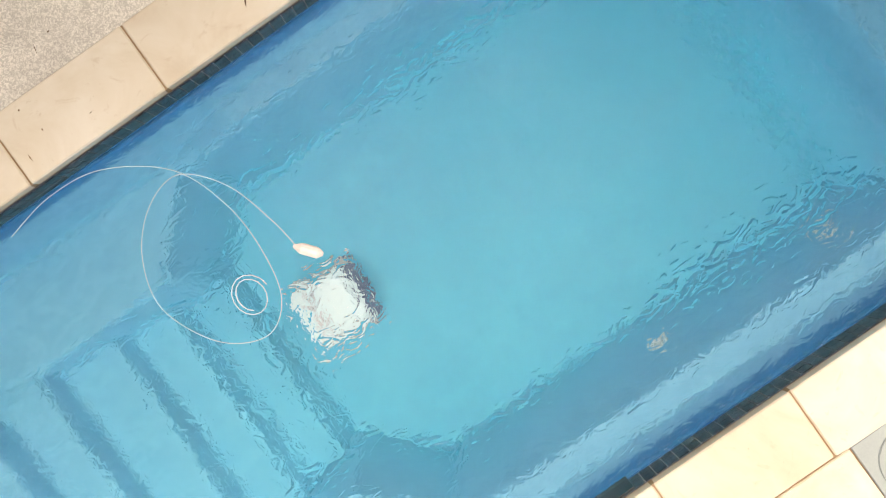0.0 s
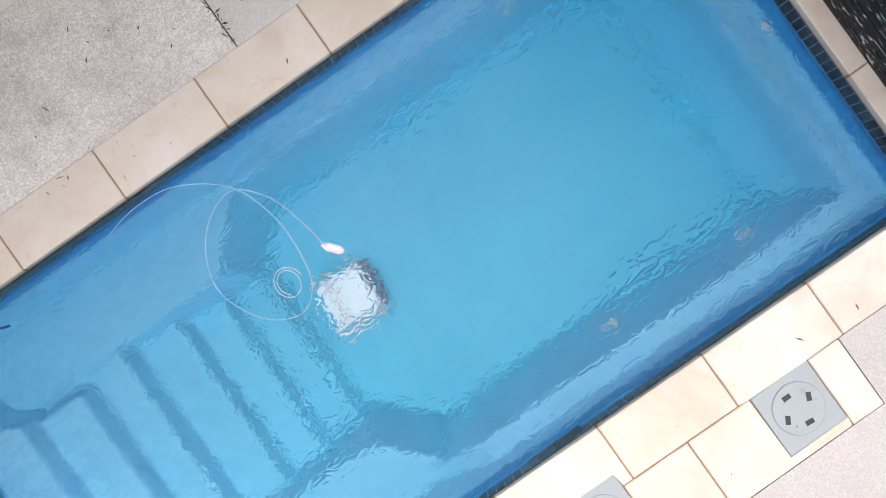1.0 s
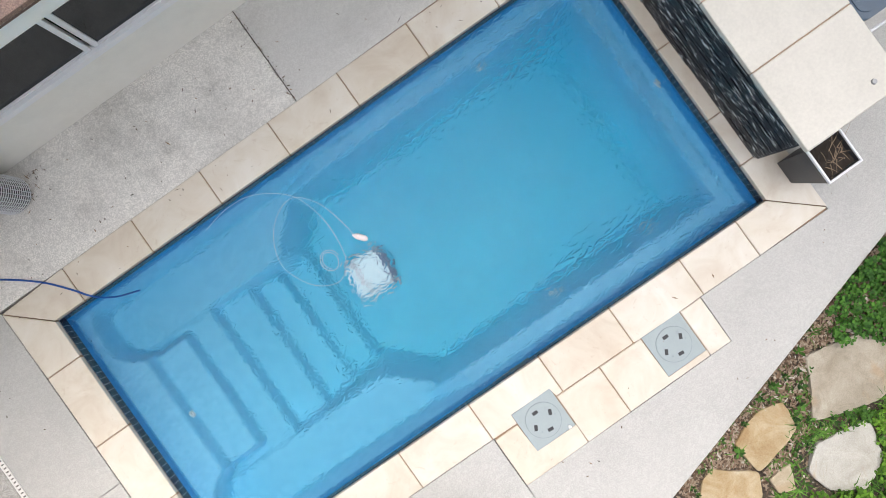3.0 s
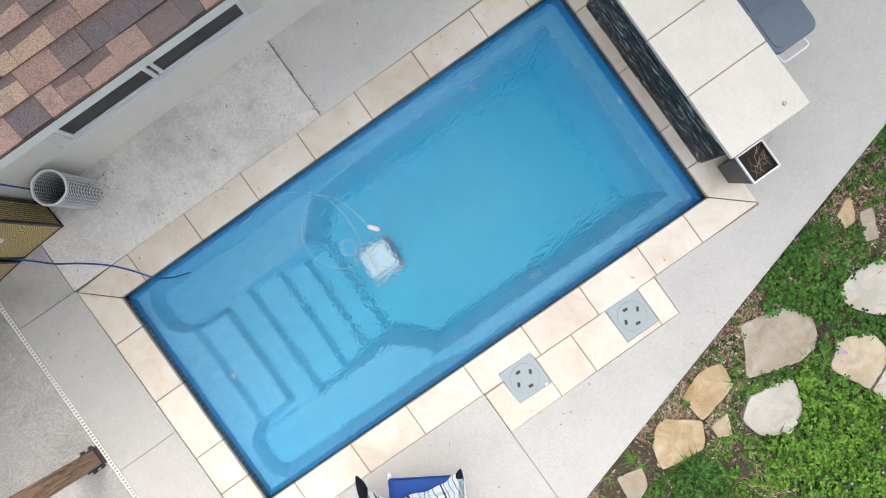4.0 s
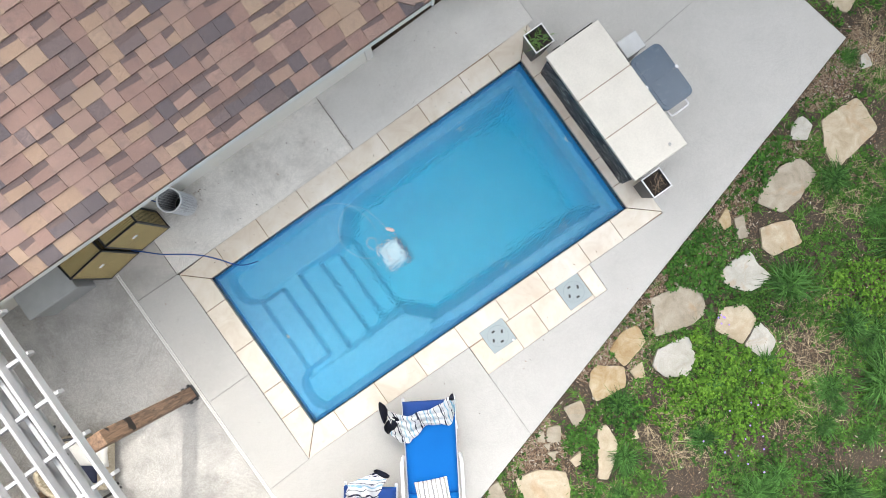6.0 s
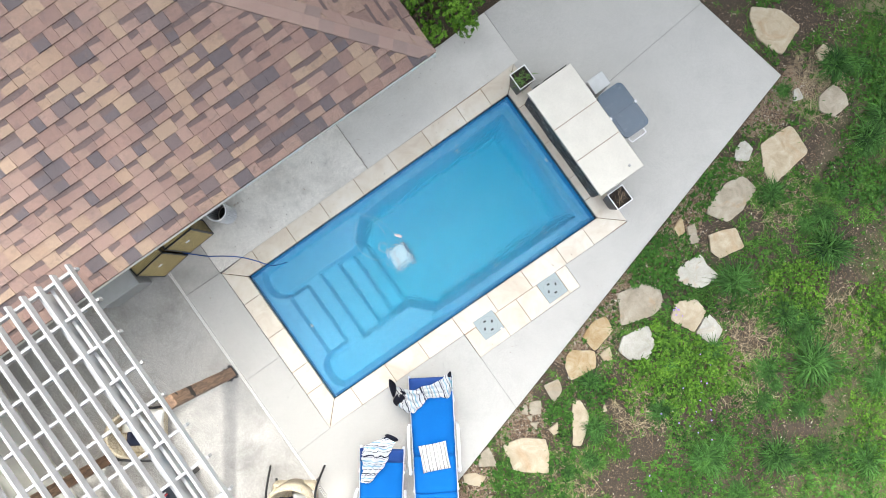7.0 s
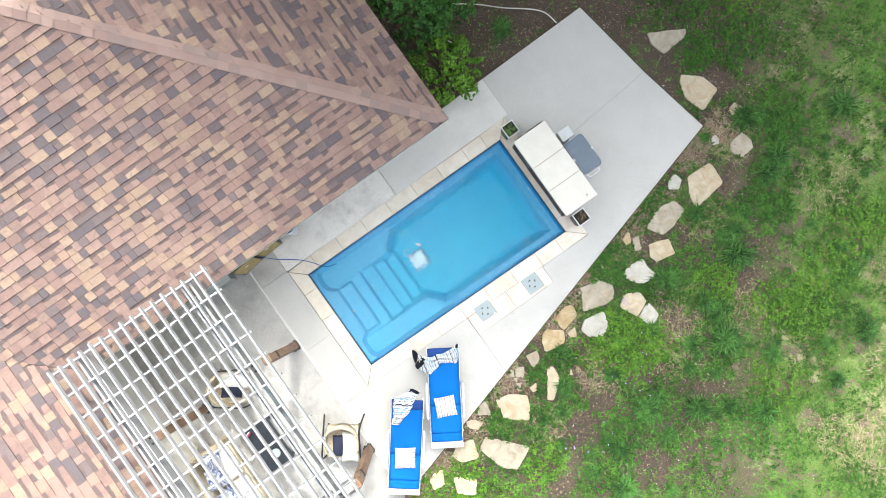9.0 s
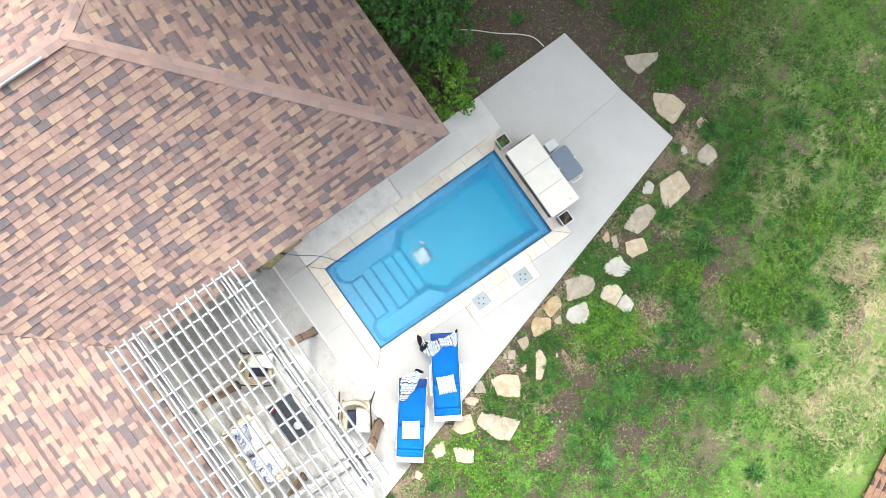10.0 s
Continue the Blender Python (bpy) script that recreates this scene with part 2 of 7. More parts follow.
# ---- ground ----
def ground_material():
    k = Mat("soil and lawn", 0.95, specular=0.2)
    soil = k.mix(k.noise(28, 6, 0.7), (0.026, 0.019, 0.015), (0.125, 0.098, 0.076))
    chips = k.step(k.cells(46), 0.10, 0.22)
    soil = k.mix(k.math("MULTIPLY", k.step(k.noise(70, 3), 0.58, 0.66), 0.7), soil, (0.30, 0.21, 0.14))
    soil = k.mix(k.math("MULTIPLY", k.math("SUBTRACT", 1.0, chips), 0.4), soil, (0.03, 0.02, 0.015))
    turf = k.mix(k.step(k.noise(60, 6, 0.8), 0.3, 0.7), (0.012, 0.035, 0.006), (0.22, 0.33, 0.085))
    dry = k.mix(k.noise(35, 5, 0.7), (0.30, 0.25, 0.15), (0.46, 0.40, 0.26))
    turf = k.mix(k.step(k.noise(1.1, 5, 0.62), 0.54, 0.70), turf, dry)
    turf = k.mix(k.step(k.noise(1.9, 6, 0.72, 0.6), 0.49, 0.57), turf, k.mix(0.2, soil, dry))
    sep = k.t.nodes.new("ShaderNodeSeparateXYZ")
    k.link(k.place(), sep.inputs[0])
    # lawn lies beyond the planted bed
    far = k.math("ADD", k.math("MULTIPLY", sep.outputs[0], 0.72), k.math("MULTIPLY", sep.outputs[1], -0.62))
    edge = k.math("ADD", far, k.math("MULTIPLY", k.noise(0.55, 5, 0.6), 3.0))
    k.color(k.mix(k.step(edge, 9.2, 11.0), soil, turf))
    k.bump(k.mix(0.5, k.noise(30, 5), k.noise(140, 4)), 0.9, 0.03)
    return k.m


M_ground = ground_material()


def build_ground():
    bm = bmesh.new()
    near = 1.2
    xs = [-400, -60, -20] + [-12 + i * near for i in range(26)] + [30, 80, 400]
    ys = [-400, -60, -22] + [-16 + i * near for i in range(24)] + [25, 80, 400]
    grid = [[bm.verts.new((x, y, -0.075 + (0.03 * noise.noise((x * 0.5, y * 0.5, 0)) if abs(x) < 25 and abs(y) < 25 else 0) - (1.6 if 0.2 < x < 4.2 and -2.0 < y < -0.2 else 0))) for x in xs] for y in ys]
    for j in range(len(ys) - 1):
        for i in range(len(xs) - 1):
            cx, cy = (xs[i] + xs[i + 1]) / 2, (ys[j] + ys[j + 1]) / 2
            if -1.5 < cx < 5.2 and -3.2 < cy < 1.0:
                continue
            bm.faces.new((grid[j][i], grid[j][i + 1], grid[j + 1][i + 1], grid[j + 1][i]))
    return tagged(part("ground", bm, M_ground), "bare soil bed with mulch that turns into patchy lawn", "ground", kind="structure")


build_ground()

# ---- pool deck ----
deck = thing("pavement", pose(0, 0, 0), "pale brushed concrete pool deck with saw-cut joints", "deck", kind="structure")


def slab(pts, material, top=-0.004):
    bm = bmesh.new()
    prism(bm, pts, -0.14, top, 0.003)
    return part("slab", bm, material, deck)


G = 0.003
COP_S = 0.30
slab([(-0.30 + G, 0.27), (2.275 - G, 0.27), (2.275 - G, WALL_Y), (-0.30 + G, WALL_Y)], M_deck_old)
slab([(2.275 + G, 0.27), (4.97 - G, 0.30), (4.97 - G, 1.165), (2.275 + G, 1.10)], M_deck_lifted)
slab([(-0.865 + G, 0.275 + G), (-0.30 - G, 0.265 + G), (-0.30 - G, WALL_Y), (-0.865 + G, WALL_Y)], M_deck_worn)
slab([(-0.865 + G, -1.20 + G), (-0.285, -1.20 + G), (-0.285, 0.25), (-0.30 - G, 0.265 - G), (-0.865 + G, 0.275 - G)], M_deck)
slab([(-0.865 + G, -2.46 + G), (-0.285, -2.44 + G), (-0.285, -1.20 - G), (-0.865 + G, -1.20 - G)], M_deck)
slab([(-0.865 + G, deck_edge(-0.865)), (2.03 - G, deck_edge(2.03)), (2.03 - G, pool_s(2.03) - COP_S), (-0.285, pool_s(-0.285) - COP_S), (-0.285, -2.44 - G), (-0.865 + G, -2.46 - G)], M_deck)
slab([(2.03 + G, deck_edge(2.03)), (7.98, -2.08), (7.655, -0.545 - G), (4.885, -0.80 - G), (4.885, pool_s(4.885) - COP_S), (3.793, pool_s(3.8) - COP_S), (3.793, -2.877), (2.03 + G, -2.865)], M_deck)
slab([(4.885, -0.80 + G), (7.655, -0.545 + G), (7.37, 1.22), (4.97 + G, 1.165), (4.97 + G, 0.31), (4.885, 0.31)], M_deck)
slab([(-3.72, deck_edge(-3.72)), (-0.905 - G, deck_edge(-0.905)), (-0.905 - G, WALL_Y), (-3.72, WALL_Y)], M_deck_west)

# joint beds under the saw cuts
def joint(x0, y0, x1, y1, dark=False, w=0.016):
    bm = bmesh.new()
    d = (Vector((x1, y1)) - Vector((x0, y0))).normalized()
    n = Vector((-d.y, d.x)) * w / 2
    a, b = Vector((x0, y0)), Vector((x1, y1))
    prism(bm, [tuple(a - n), tuple(b - n), tuple(b + n), tuple(a + n)], -0.12, -0.017)
    part("joint", bm, M_joint if dark else M_joint_pale, deck)


for j in [(-0.30, 0.27, -0.30, 1.05, True), (2.275, 0.28, 2.275, 1.08, True), (-0.86, 0.275, -0.3, 0.265), (-0.86, -1.2, -0.29, -1.2), (-0.86, -2.46, -0.29, -2.44),
          (2.03, -2.87, 2.03, deck_edge(2.03) + 0.02), (4.9, -0.8, 7.64, -0.545), (4.97, 0.32, 4.97, 1.15)]:
    joint(*j)


def build_drain():
    root = thing("deck_drain", pose(-0.885, 0, -0.004), "narrow slotted plastic deck drain strip set in concrete", "drain", kind="structure")
    y0, y1 = deck_edge(-0.885) + 0.05, 0.95
    bm = bmesh.new()
    box(bm, -0.020, 0.020, y0, y1, -0.05, -0.008)
    part("channel", bm, plain("silted channel", (0.14, 0.13, 0.12), 0.9), root)
    bm = bmesh.new()
    box(bm, -0.020, -0.013, y0, y1, -0.04, 0.001)
    box(bm, 0.013, 0.020, y0, y1, -0.04, 0.001)
    y = y0
    while y < y1:
        box(bm, -0.013, 0.013, y, y + 0.019, -0.02, 0.0)
        y += 0.030
    tagged(part("grille", bm, M_trim, root), kind="stuff")


build_drain()

# ---- coping ----
coping = thing("coping", pose(0, 0, 0), "ivory travertine coping stones round the pool", "coping", kind="structure")


def stone(pts, top=0.0, low=-0.045, inset=0.0035, material=None, parent=None, name="coping_stone"):
    """One paver: its outline drawn in by the joint."""
    c = sum((Vector(p) for p in pts), Vector((0, 0))) / len(pts)
    ring = []
    n = len(pts)
    for i in range(n):
        p, a, b = Vector(pts[i]), Vector(pts[i - 1]), Vector(pts[(i + 1) % n])
        e1, e2 = (p - a).normalized(), (b - p).normalized()
        n1, n2 = Vector((-e1.y, e1.x)), Vector((-e2.y, e2.x))
        s = 1 if n1.dot(c - p) > 0 else -1
        bis = (n1 + n2)
        ring.append(tuple(p + s * bis * inset / max(0.3, (bis.dot(n1)))))
    bm = bmesh.new()
    tilt = random.uniform(-0.002, 0.002)
    prism(bm, ring, low, top + tilt, 0.005)
    return part(name, bm, material or M_travertine, parent or coping)


xsN = [0.25, 0.84, 1.43, 2.02, 2.62, 3.22, 3.83, 4.27]
yo = 0.272
stone([(0, POOL_N), (0.25, POOL_N), (0.25, yo), (-0.285, 0.25)])
for a, b in zip(xsN, xsN[1:]):
    stone([(a, POOL_N), (b, POOL_N), (b, yo + 0.008 * b / 4), (a, yo + 0.008 * a / 4)])
stone([(4.27, POOL_N), (POOL_X, POOL_N), (4.885, 0.31), (4.27, 0.285)])
xsS = [0.28, 0.86, 1.43, 2.025, 2.62, 3.22, 3.82, 4.30]
stone([(0, pool_s(0)), (-0.285, pool_s(0) - COP_S), (0.28, pool_s(0.28) - COP_S), (0.28, pool_s(0.28))])
stone([(4.30, pool_s(4.3)), (4.30, pool_s(4.3) - COP_S), (4.89, -2.50), (POOL_X, pool_s(POOL_X))])
LIDS = [(2.225, 2.56, -2.72, -2.395), (3.28, 3.61, -2.825, -2.485)]
for a, b in zip(xsS, xsS[1:]):
    o_a, o_b = pool_s(a) - COP_S, pool_s(b) - COP_S
    cut = [l for l in LIDS if l[0] > a and l[1] < b and l[3] > o_a]
    if cut:
        l = cut[0]
        stone([(a, pool_s(a)), (b, pool_s(b)), (b, o_b), (l[1], o_b), (l[1], l[3]), (l[0], l[3]), (l[0], o_a), (a, o_a)])
    else:
        stone([(a, pool_s(a)), (b, pool_s(b)), (b, o_b), (a, o_a)])
ysW = [-0.31, -0.90, -1.49, -1.86]
stone([(0, POOL_N), (-0.285, 0.25), (-0.28, -0.31), (0, -0.31)])
for a, b in zip(ysW, ysW[1:]):
    stone([(0, a), (-0.28, a), (-0.28, b), (0, b)])
stone([(0, -1.86), (-0.28, -1.86), (-0.285, pool_s(0) - COP_S), (0, pool_s(0))])
stone([(POOL_X, POOL_N), (4.885, 0.31), (4.885, -0.27), (POOL_X, -0.27)])
for a, b in [(-0.27, -0.91), (-0.91, -1.52), (-1.52, -1.91)]:
    stone([(POOL_X, a), (4.70, a), (4.70, b), (POOL_X, b)])
stone([(POOL_X, -1.91), (4.885, -1.91), (4.89, -2.50), (POOL_X, pool_s(POOL_X))])
# second row of pavers round the two lids
y1 = pool_s(2.5) - COP_S
stone([(2.03, y1), (2.225, y1), (2.225, -2.72), (2.56, -2.72), (2.56, -2.87), (2.03, -2.87)])
stone([(2.56, y1), (2.925, y1 - 0.006), (2.925, -2.87), (2.56, -2.87)])
stone([(2.925, y1 - 0.006), (3.28, y1 - 0.012), (3.28, -2.825), (3.61, -2.825), (3.61, -2.873), (2.925, -2.87)])
stone([(3.61, y1 - 0.018), (3.79, y1 - 0.02), (3.79, -2.875), (3.61, -2.873)])
bm = bmesh.new()
for pts in ([(0.004, POOL_N + 0.004), (POOL_X - 0.004, POOL_N + 0.004), (4.88, 0.305), (-0.28, 0.245)], [(-0.28, pool_s(0) - COP_S + 0.005), (4.88, pool_s(4.88) - COP_S + 0.005), (POOL_X, pool_s(POOL_X) - 0.004), (0, pool_s(0) - 0.004)],
            [(-0.275, 0.24), (-0.275, -2.42), (-0.004, pool_s(0)), (-0.004, POOL_N)], [(POOL_X + 0.004, POOL_N), (POOL_X + 0.004, pool_s(POOL_X)), (4.88, -2.49), (4.88, 0.3)], [(2.04, -2.865), (3.785, -2.865), (3.785, -2.4), (2.04, -2.4)]):
    prism(bm, pts, -0.11, -0.008 - 0.0004 * len(bm.verts) / 8)
part("grout", bm, M_grout, coping)


# ---- pool shell ----
def sd_box(x, y, x0, x1, y0, y1, r=0.0):
    dx, dy = max(x0 + r - x, x - x1 + r), max(y0 + r - y, y - y1 + r)
    return math.hypot(max(dx, 0), max(dy, 0)) + min(max(dx, dy), 0) - r


TREADS = [(0.545, -0.46, -0.59, -1.56), (0.785, -0.62, -0.50, -1.68), (1.085, -0.78, -0.51, -1.71), (1.33, -0.93, -0.52, -1.71), (1.57, -1.08, -0.54, -1.70)]


def shell_height(x, y):
    """Moulded form of the pool: entry ledge, stairs between two benches, rim ledge and floor."""
    s = pool_s(x)
    z = -1.24 - 0.02 * x
    k = 5.0
    # walls of the deep end: a coved flank down to a narrow rim ledge, then the lower wall, steep at the end and raked at the sides
    east, north, south = POOL_X - x, POOL_N - y, y - s
    low = max(0.0, min((east - 0.175) * 14, (north - 0.155) * 8, (south - 0.175) * 8))
    if x > 1.4:
        z = max(z, -0.40 - 0.22 * min(1.0, max(0.0, (2.1 - x) / 0.35)) - low)
    # chamfers where the benches end
    z = max(z, -0.60 - k * max(0.0, sd_box(x, y, -1, 1.50, -0.50, 1, 0.06)))
    for by, sg, reach in ((POOL_N, 1, 1.47), (s, -1, 1.60)):
        d = (x - reach) * 0.70 - sg * (y - by + sg * 0.46) * 0.72
        z = max(z, -0.60 - k * max(0.0, d, sd_box(x, y, -1, 2.0, min(by, by - sg * 0.47), max(by, by - sg * 0.47))))
    z = max(z, -0.60 - k * max(0.0, sd_box(x, y, -1, 1.60, s - 1, -1.72, 0.05)))
    for x1, h, y1, y0 in TREADS:
        z = max(z, h - 4.5 * max(0.0, sd_box(x, y, -1, x1, y0, y1, 0.02)))
    # entry ledge: straight riser in the middle, scooped round the head of each bench
    d = x - 0.25
    for cy in (-0.28, s + 0.29):
        if abs(y - cy) < 0.31:
            d = max(d, min(0.35, x - (0.06 + 0.24 * abs((y - cy) / 0.31) ** 3)))
    z = max(z, -0.31 - 4.5 * max(0.0, d))
    # coved flank under the waterline
    z = max(z, -0.17 - 3.2 * min(east if x > 0.6 else 9, north * 1.6, south * 1.4))
    return z


def shell_material():
    k = Mat("blue gelcoat", 0.4, specular=0.2)
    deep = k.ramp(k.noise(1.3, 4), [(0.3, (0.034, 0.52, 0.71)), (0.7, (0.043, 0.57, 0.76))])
    # the water's cyan tint with depth is put into the colour, paler where shallow
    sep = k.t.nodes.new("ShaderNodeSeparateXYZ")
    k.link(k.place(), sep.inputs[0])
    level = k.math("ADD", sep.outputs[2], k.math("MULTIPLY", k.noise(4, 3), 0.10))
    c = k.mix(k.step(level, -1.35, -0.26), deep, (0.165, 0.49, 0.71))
    # shade on the upper wall under the coping, painted as a darker band
    c = k.mix(k.step(sep.outputs[2], -0.30, -0.265), c, (0.02, 0.21, 0.48))
    # dapples in the colour stand in for ripple light on the pool floor
    c = k.mix(0.55, c, k.ramp(k.noise(10, 4, 0.6, 1.6, k.stretch(1.0, 1.9, 1.0)), [(0.36, (0.36, 0.36, 0.36)), (0.5, (0.5, 0.5, 0.5)), (0.62, (0.66, 0.66, 0.66))]), "SOFT_LIGHT")
    c = k.mix(0.08, c, k.ramp(k.noise(300, 2), [(0.35, (0.02, 0.30, 0.55)), (0.65, (0.06, 0.6, 0.85))]))
    k.color(c)
    return k.m


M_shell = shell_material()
pool = thing("swimming_pool", pose(0, 0, -1.3), "blue moulded fibreglass pool with stairs and benches", "pool", kind="structure")


def build_shell():
    nx, ny = 440, 210
    verts, faces = [], []
    for j in range(ny + 1):
        for i in range(nx + 1):
            x = POOL_X * i / nx
            y = POOL_N + (pool_s(x) - POOL_N) * j / ny
            verts.append((x, y, shell_height(x, y)))
    # soften the moulded edges
    h = np.array([v[2] for v in verts]).reshape(ny + 1, nx + 1)
    for _ in range(1):
        p = np.pad(h, 1, mode="edge")
        h = (p[:-2, 1:-1] + p[2:, 1:-1] + p[1:-1, :-2] + p[1:-1, 2:] + 2 * h) / 6
    verts = [(v[0], v[1], float(z)) for v, z in zip(verts, h.ravel())]
    for j in range(ny):
        for i in range(nx):
            a = j * (nx + 1) + i
            faces.append((a, a + 1, a + nx + 2, a + nx + 1))
    border = [i for i in range(nx + 1)] + [j * (nx + 1) + nx for j in range(1, ny + 1)] + [ny * (nx + 1) + i for i in range(nx - 1, -1, -1)] + [j * (nx + 1) for j in range(ny - 1, 0, -1)]
    first = len(verts)
    for b in border:
        verts.append((verts[b][0], verts[b][1], -0.045))
    n = len(border)
    for q in range(n):
        faces.append((border[q], border[(q + 1) % n], first + (q + 1) % n, first + q))
    me = bpy.data.meshes.new("shell")
    me.from_pydata(verts, [], faces)
    me.polygons.foreach_set("use_smooth", [f[0] < (nx + 1) * (ny + 1) and k < nx * ny for k, f in enumerate(faces)])
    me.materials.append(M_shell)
    me.transform(Matrix.Translation((0, 0, 1.3)))
    ob = new("shell", me)
    ob.parent = pool


build_shell()


def water_material():
    k = glass("pool water", 1.33, (0.93, 0.985, 1.0))
    sep = k.t.nodes.new("ShaderNodeSeparateXYZ")
    k.link(k.place(), sep.inputs[0])
    k.b.inputs["Specular Tint"].default_value = (0.55, 0.60, 0.65, 1)
    fine = k.mix(0.17, k.noise(13, 1, 0.4, 1.5, k.stretch(1.0, 1.6, 1.0)), k.noise(36, 1.5, 0.45, 1.3, k.stretch(1.6, 1.0, 1.0)))
    # livelier water in drifting patches and towards the returns
    lively = k.math("ADD", k.math("MULTIPLY", k.step(k.noise(1.5, 3, 0.6), 0.42, 0.62), 0.75), 0.30)
    jet = k.t.nodes.new("ShaderNodeVectorMath")
    jet.operation = "DISTANCE"
    jet.inputs[1].default_value = (2.0, -0.98, WATER)
    k.link(k.place(), jet.inputs[0])
    lively = k.math("ADD", lively, k.math("MULTIPLY", k.step(jet.outputs["Value"], 0.45, 0.12), 0.4))
    lively = k.math("ADD", lively, k.math("MULTIPLY", k.step(sep.outputs[0], 2.4, 3.9), 0.9))
    w = k.math("ADD", k.math("MULTIPLY", fine, lively), k.math("MULTIPLY", k.noise(3.2, 2), 0.5))
    k.bump(w, 1.0, 0.014)
    return k.m


def build_water():
    bm = bmesh.new()
    vs = [bm.verts.new((x, y, WATER)) for x, y in ((0.002, POOL_N - 0.002), (0.002, pool_s(0) + 0.002), (POOL_X - 0.002, pool_s(POOL_X) + 0.002), (POOL_X - 0.002, POOL_N - 0.002))]
    bm.faces.new(vs)
    ob = part("water", bm, water_material())
    ob.visible_shadow = False
    tagged(ob, "clear rippled water filling the pool", "water", kind="structure")


build_water()


# ---- water feature wall ----
def ledger_material():
    k = Mat("black veined ledger stone", 0.45, specular=0.25)
    vein = k.step(k.noise(11, 3, 0.55, 1.2, k.stretch(1, 0.9, 5.0)), 0.60, 0.625)
    c = k.mix(k.random(), (0.007, 0.007, 0.009), (0.022, 0.021, 0.023))
    c = k.mix(vein, c, (0.72, 0.72, 0.70))
    k.color(c)
    k.bump(k.noise(60, 5, 0.65), 0.4, 0.006)
    return k.m


M_ledger = ledger_material()
M_pale_stone = plain("pale ivory limestone", (0.60, 0.565, 0.50), 0.6, vary=0.09, scale=4.0)
WALL_TOP = 0.94


def build_feature_wall():
    root = thing("feature_wall", pose(4.68, -1.1, 0), "low pool wall faced with black ledger stone under a travertine top", "wall", kind="structure")
    bm = bmesh.new()
    box(bm, 0.03, 0.53, -0.80, 0.80, 0.0, 0.885)
    part("core", bm, M_siding, root)
    # rows of thin stones on the pool face
    rows, h = 26, 0.034
    shared = {}
    for r in range(rows):
        y = -0.82 - random.uniform(0, 0.05)
        while y < 0.82:
            w = random.choice((0.10, 0.15, 0.20, 0.26))
            a, b = max(y, -0.82), min(y + w, 0.82)
            if b - a > 0.02:
                key = (round(b - a, 2), random.randrange(2))
                if key not in shared:
                    bm = bmesh.new()
                    box(bm, -0.018 - 0.004 * key[1], 0.03, 0.001, b - a - 0.001, 0.001, h - 0.001, bevel=0.002)
                    shared[key] = to_mesh(bm, "ledger_stone", M_ledger)
                ob = new("ledger_stone", shared[key])
                ob.parent = root
                ob.location = (random.uniform(-0.002, 0.002), a, r * h)
            y += w
    bm = bmesh.new()
    for s in (-1, 1):
        box(bm, 0.0, 0.53, 0.82 * s - 0.02, 0.82 * s + 0.02, 0.0, 0.885)
    part("end_face", bm, M_ledger, root)
    top = thing("wall_top", pose(4.68, -1.1, 0.888), "three ivory travertine slabs capping the wall", "slab", kind="structure")
    for y0, y1 in ((-0.85, -0.295), (-0.29, 0.21), (0.215, 0.82)):
        bm = bmesh.new()
        box(bm, -0.125, 0.58, y0, y1, 0.0, 0.052, bevel=0.006)
        part("top_slab", bm, M_pale_stone, top)
    bm = bmesh.new()
    box(bm, -0.118, 0.573, -0.84, 0.81, 0.004, 0.047)
    part("grout", bm, M_grout, top)
    bm = bmesh.new()
    bmesh.ops.create_cone(bm, cap_ends=True, segments=20, radius1=0.018, radius2=0.014, depth=0.012, matrix=Matrix.Translation((0.42, -0.74, 0.058)))
    part("water_valve", bm, plain("grey steel", (0.3, 0.3, 0.3), 0.35, 0.9), top)


build_feature_wall()

# ---- house ----
HOUSE_X = 3.10
house = thing("house", pose(0, WALL_Y, 0), "single-storey house with cream lap siding and a hipped shingle roof", "house", kind="structure")


def lap_wall(length, height, holes=()):
    """Lap boards on a backing, in the plane y = 0, boards towards -y, with holes (x0, x1, z0, z1) left open."""
    bm = bmesh.new()
    step, z = 0.15, 0.0
    while z < height - 0.01:
        z1 = min(z + step, height)
        spans = [(0.0, length)]
        for x0, x1, h0, h1 in holes:
            if h0 < z1 - 0.01 and h1 > z + 0.01:
                spans = [s for a, b in spans for s in ((a, min(b, x0)), (max(a, x1), b)) if s[1] > s[0]]
        for a, b in spans:
            vs = [bm.verts.new(p) for p in ((a, -0.016, z), (b, -0.016, z), (b, -0.004, z1), (a, -0.004, z1), (a, 0.14, z), (b, 0.14, z), (b, 0.14, z1), (a, 0.14, z1))]
            for q in ((0, 1, 2, 3), (4, 7, 6, 5), (0, 4, 5, 1), (3, 2, 6, 7), (0, 3, 7, 4), (1, 5, 6, 2)):
                bm.faces.new([vs[i] for i in q])
        z = z1
    return bm


WIN = (0.66, 2.30, 0.71, 1.98)
bm = lap_wall(HOUSE_X + 3.72, 2.30, [(WIN[0] + 3.72, WIN[1] + 3.72, WIN[2], WIN[3])])
bmesh.ops.translate(bm, vec=(-3.72, 0, 0), verts=bm.verts)
part("wall", bm, M_siding, house)
bm = lap_wall(9.0, 2.30)
bmesh.ops.transform(bm, matrix=pose(HOUSE_X, 0, 0, 0, 0, 90), verts=bm.verts)
part("wall", bm, M_siding, house)
bm = lap_wall(8.0, 2.30)
bmesh.ops.transform(bm, matrix=pose(-3.72, -8.0, 0, 0, 0, 90), verts=bm.verts)
part("wall", bm, M_siding, house)
bm = bmesh.new()
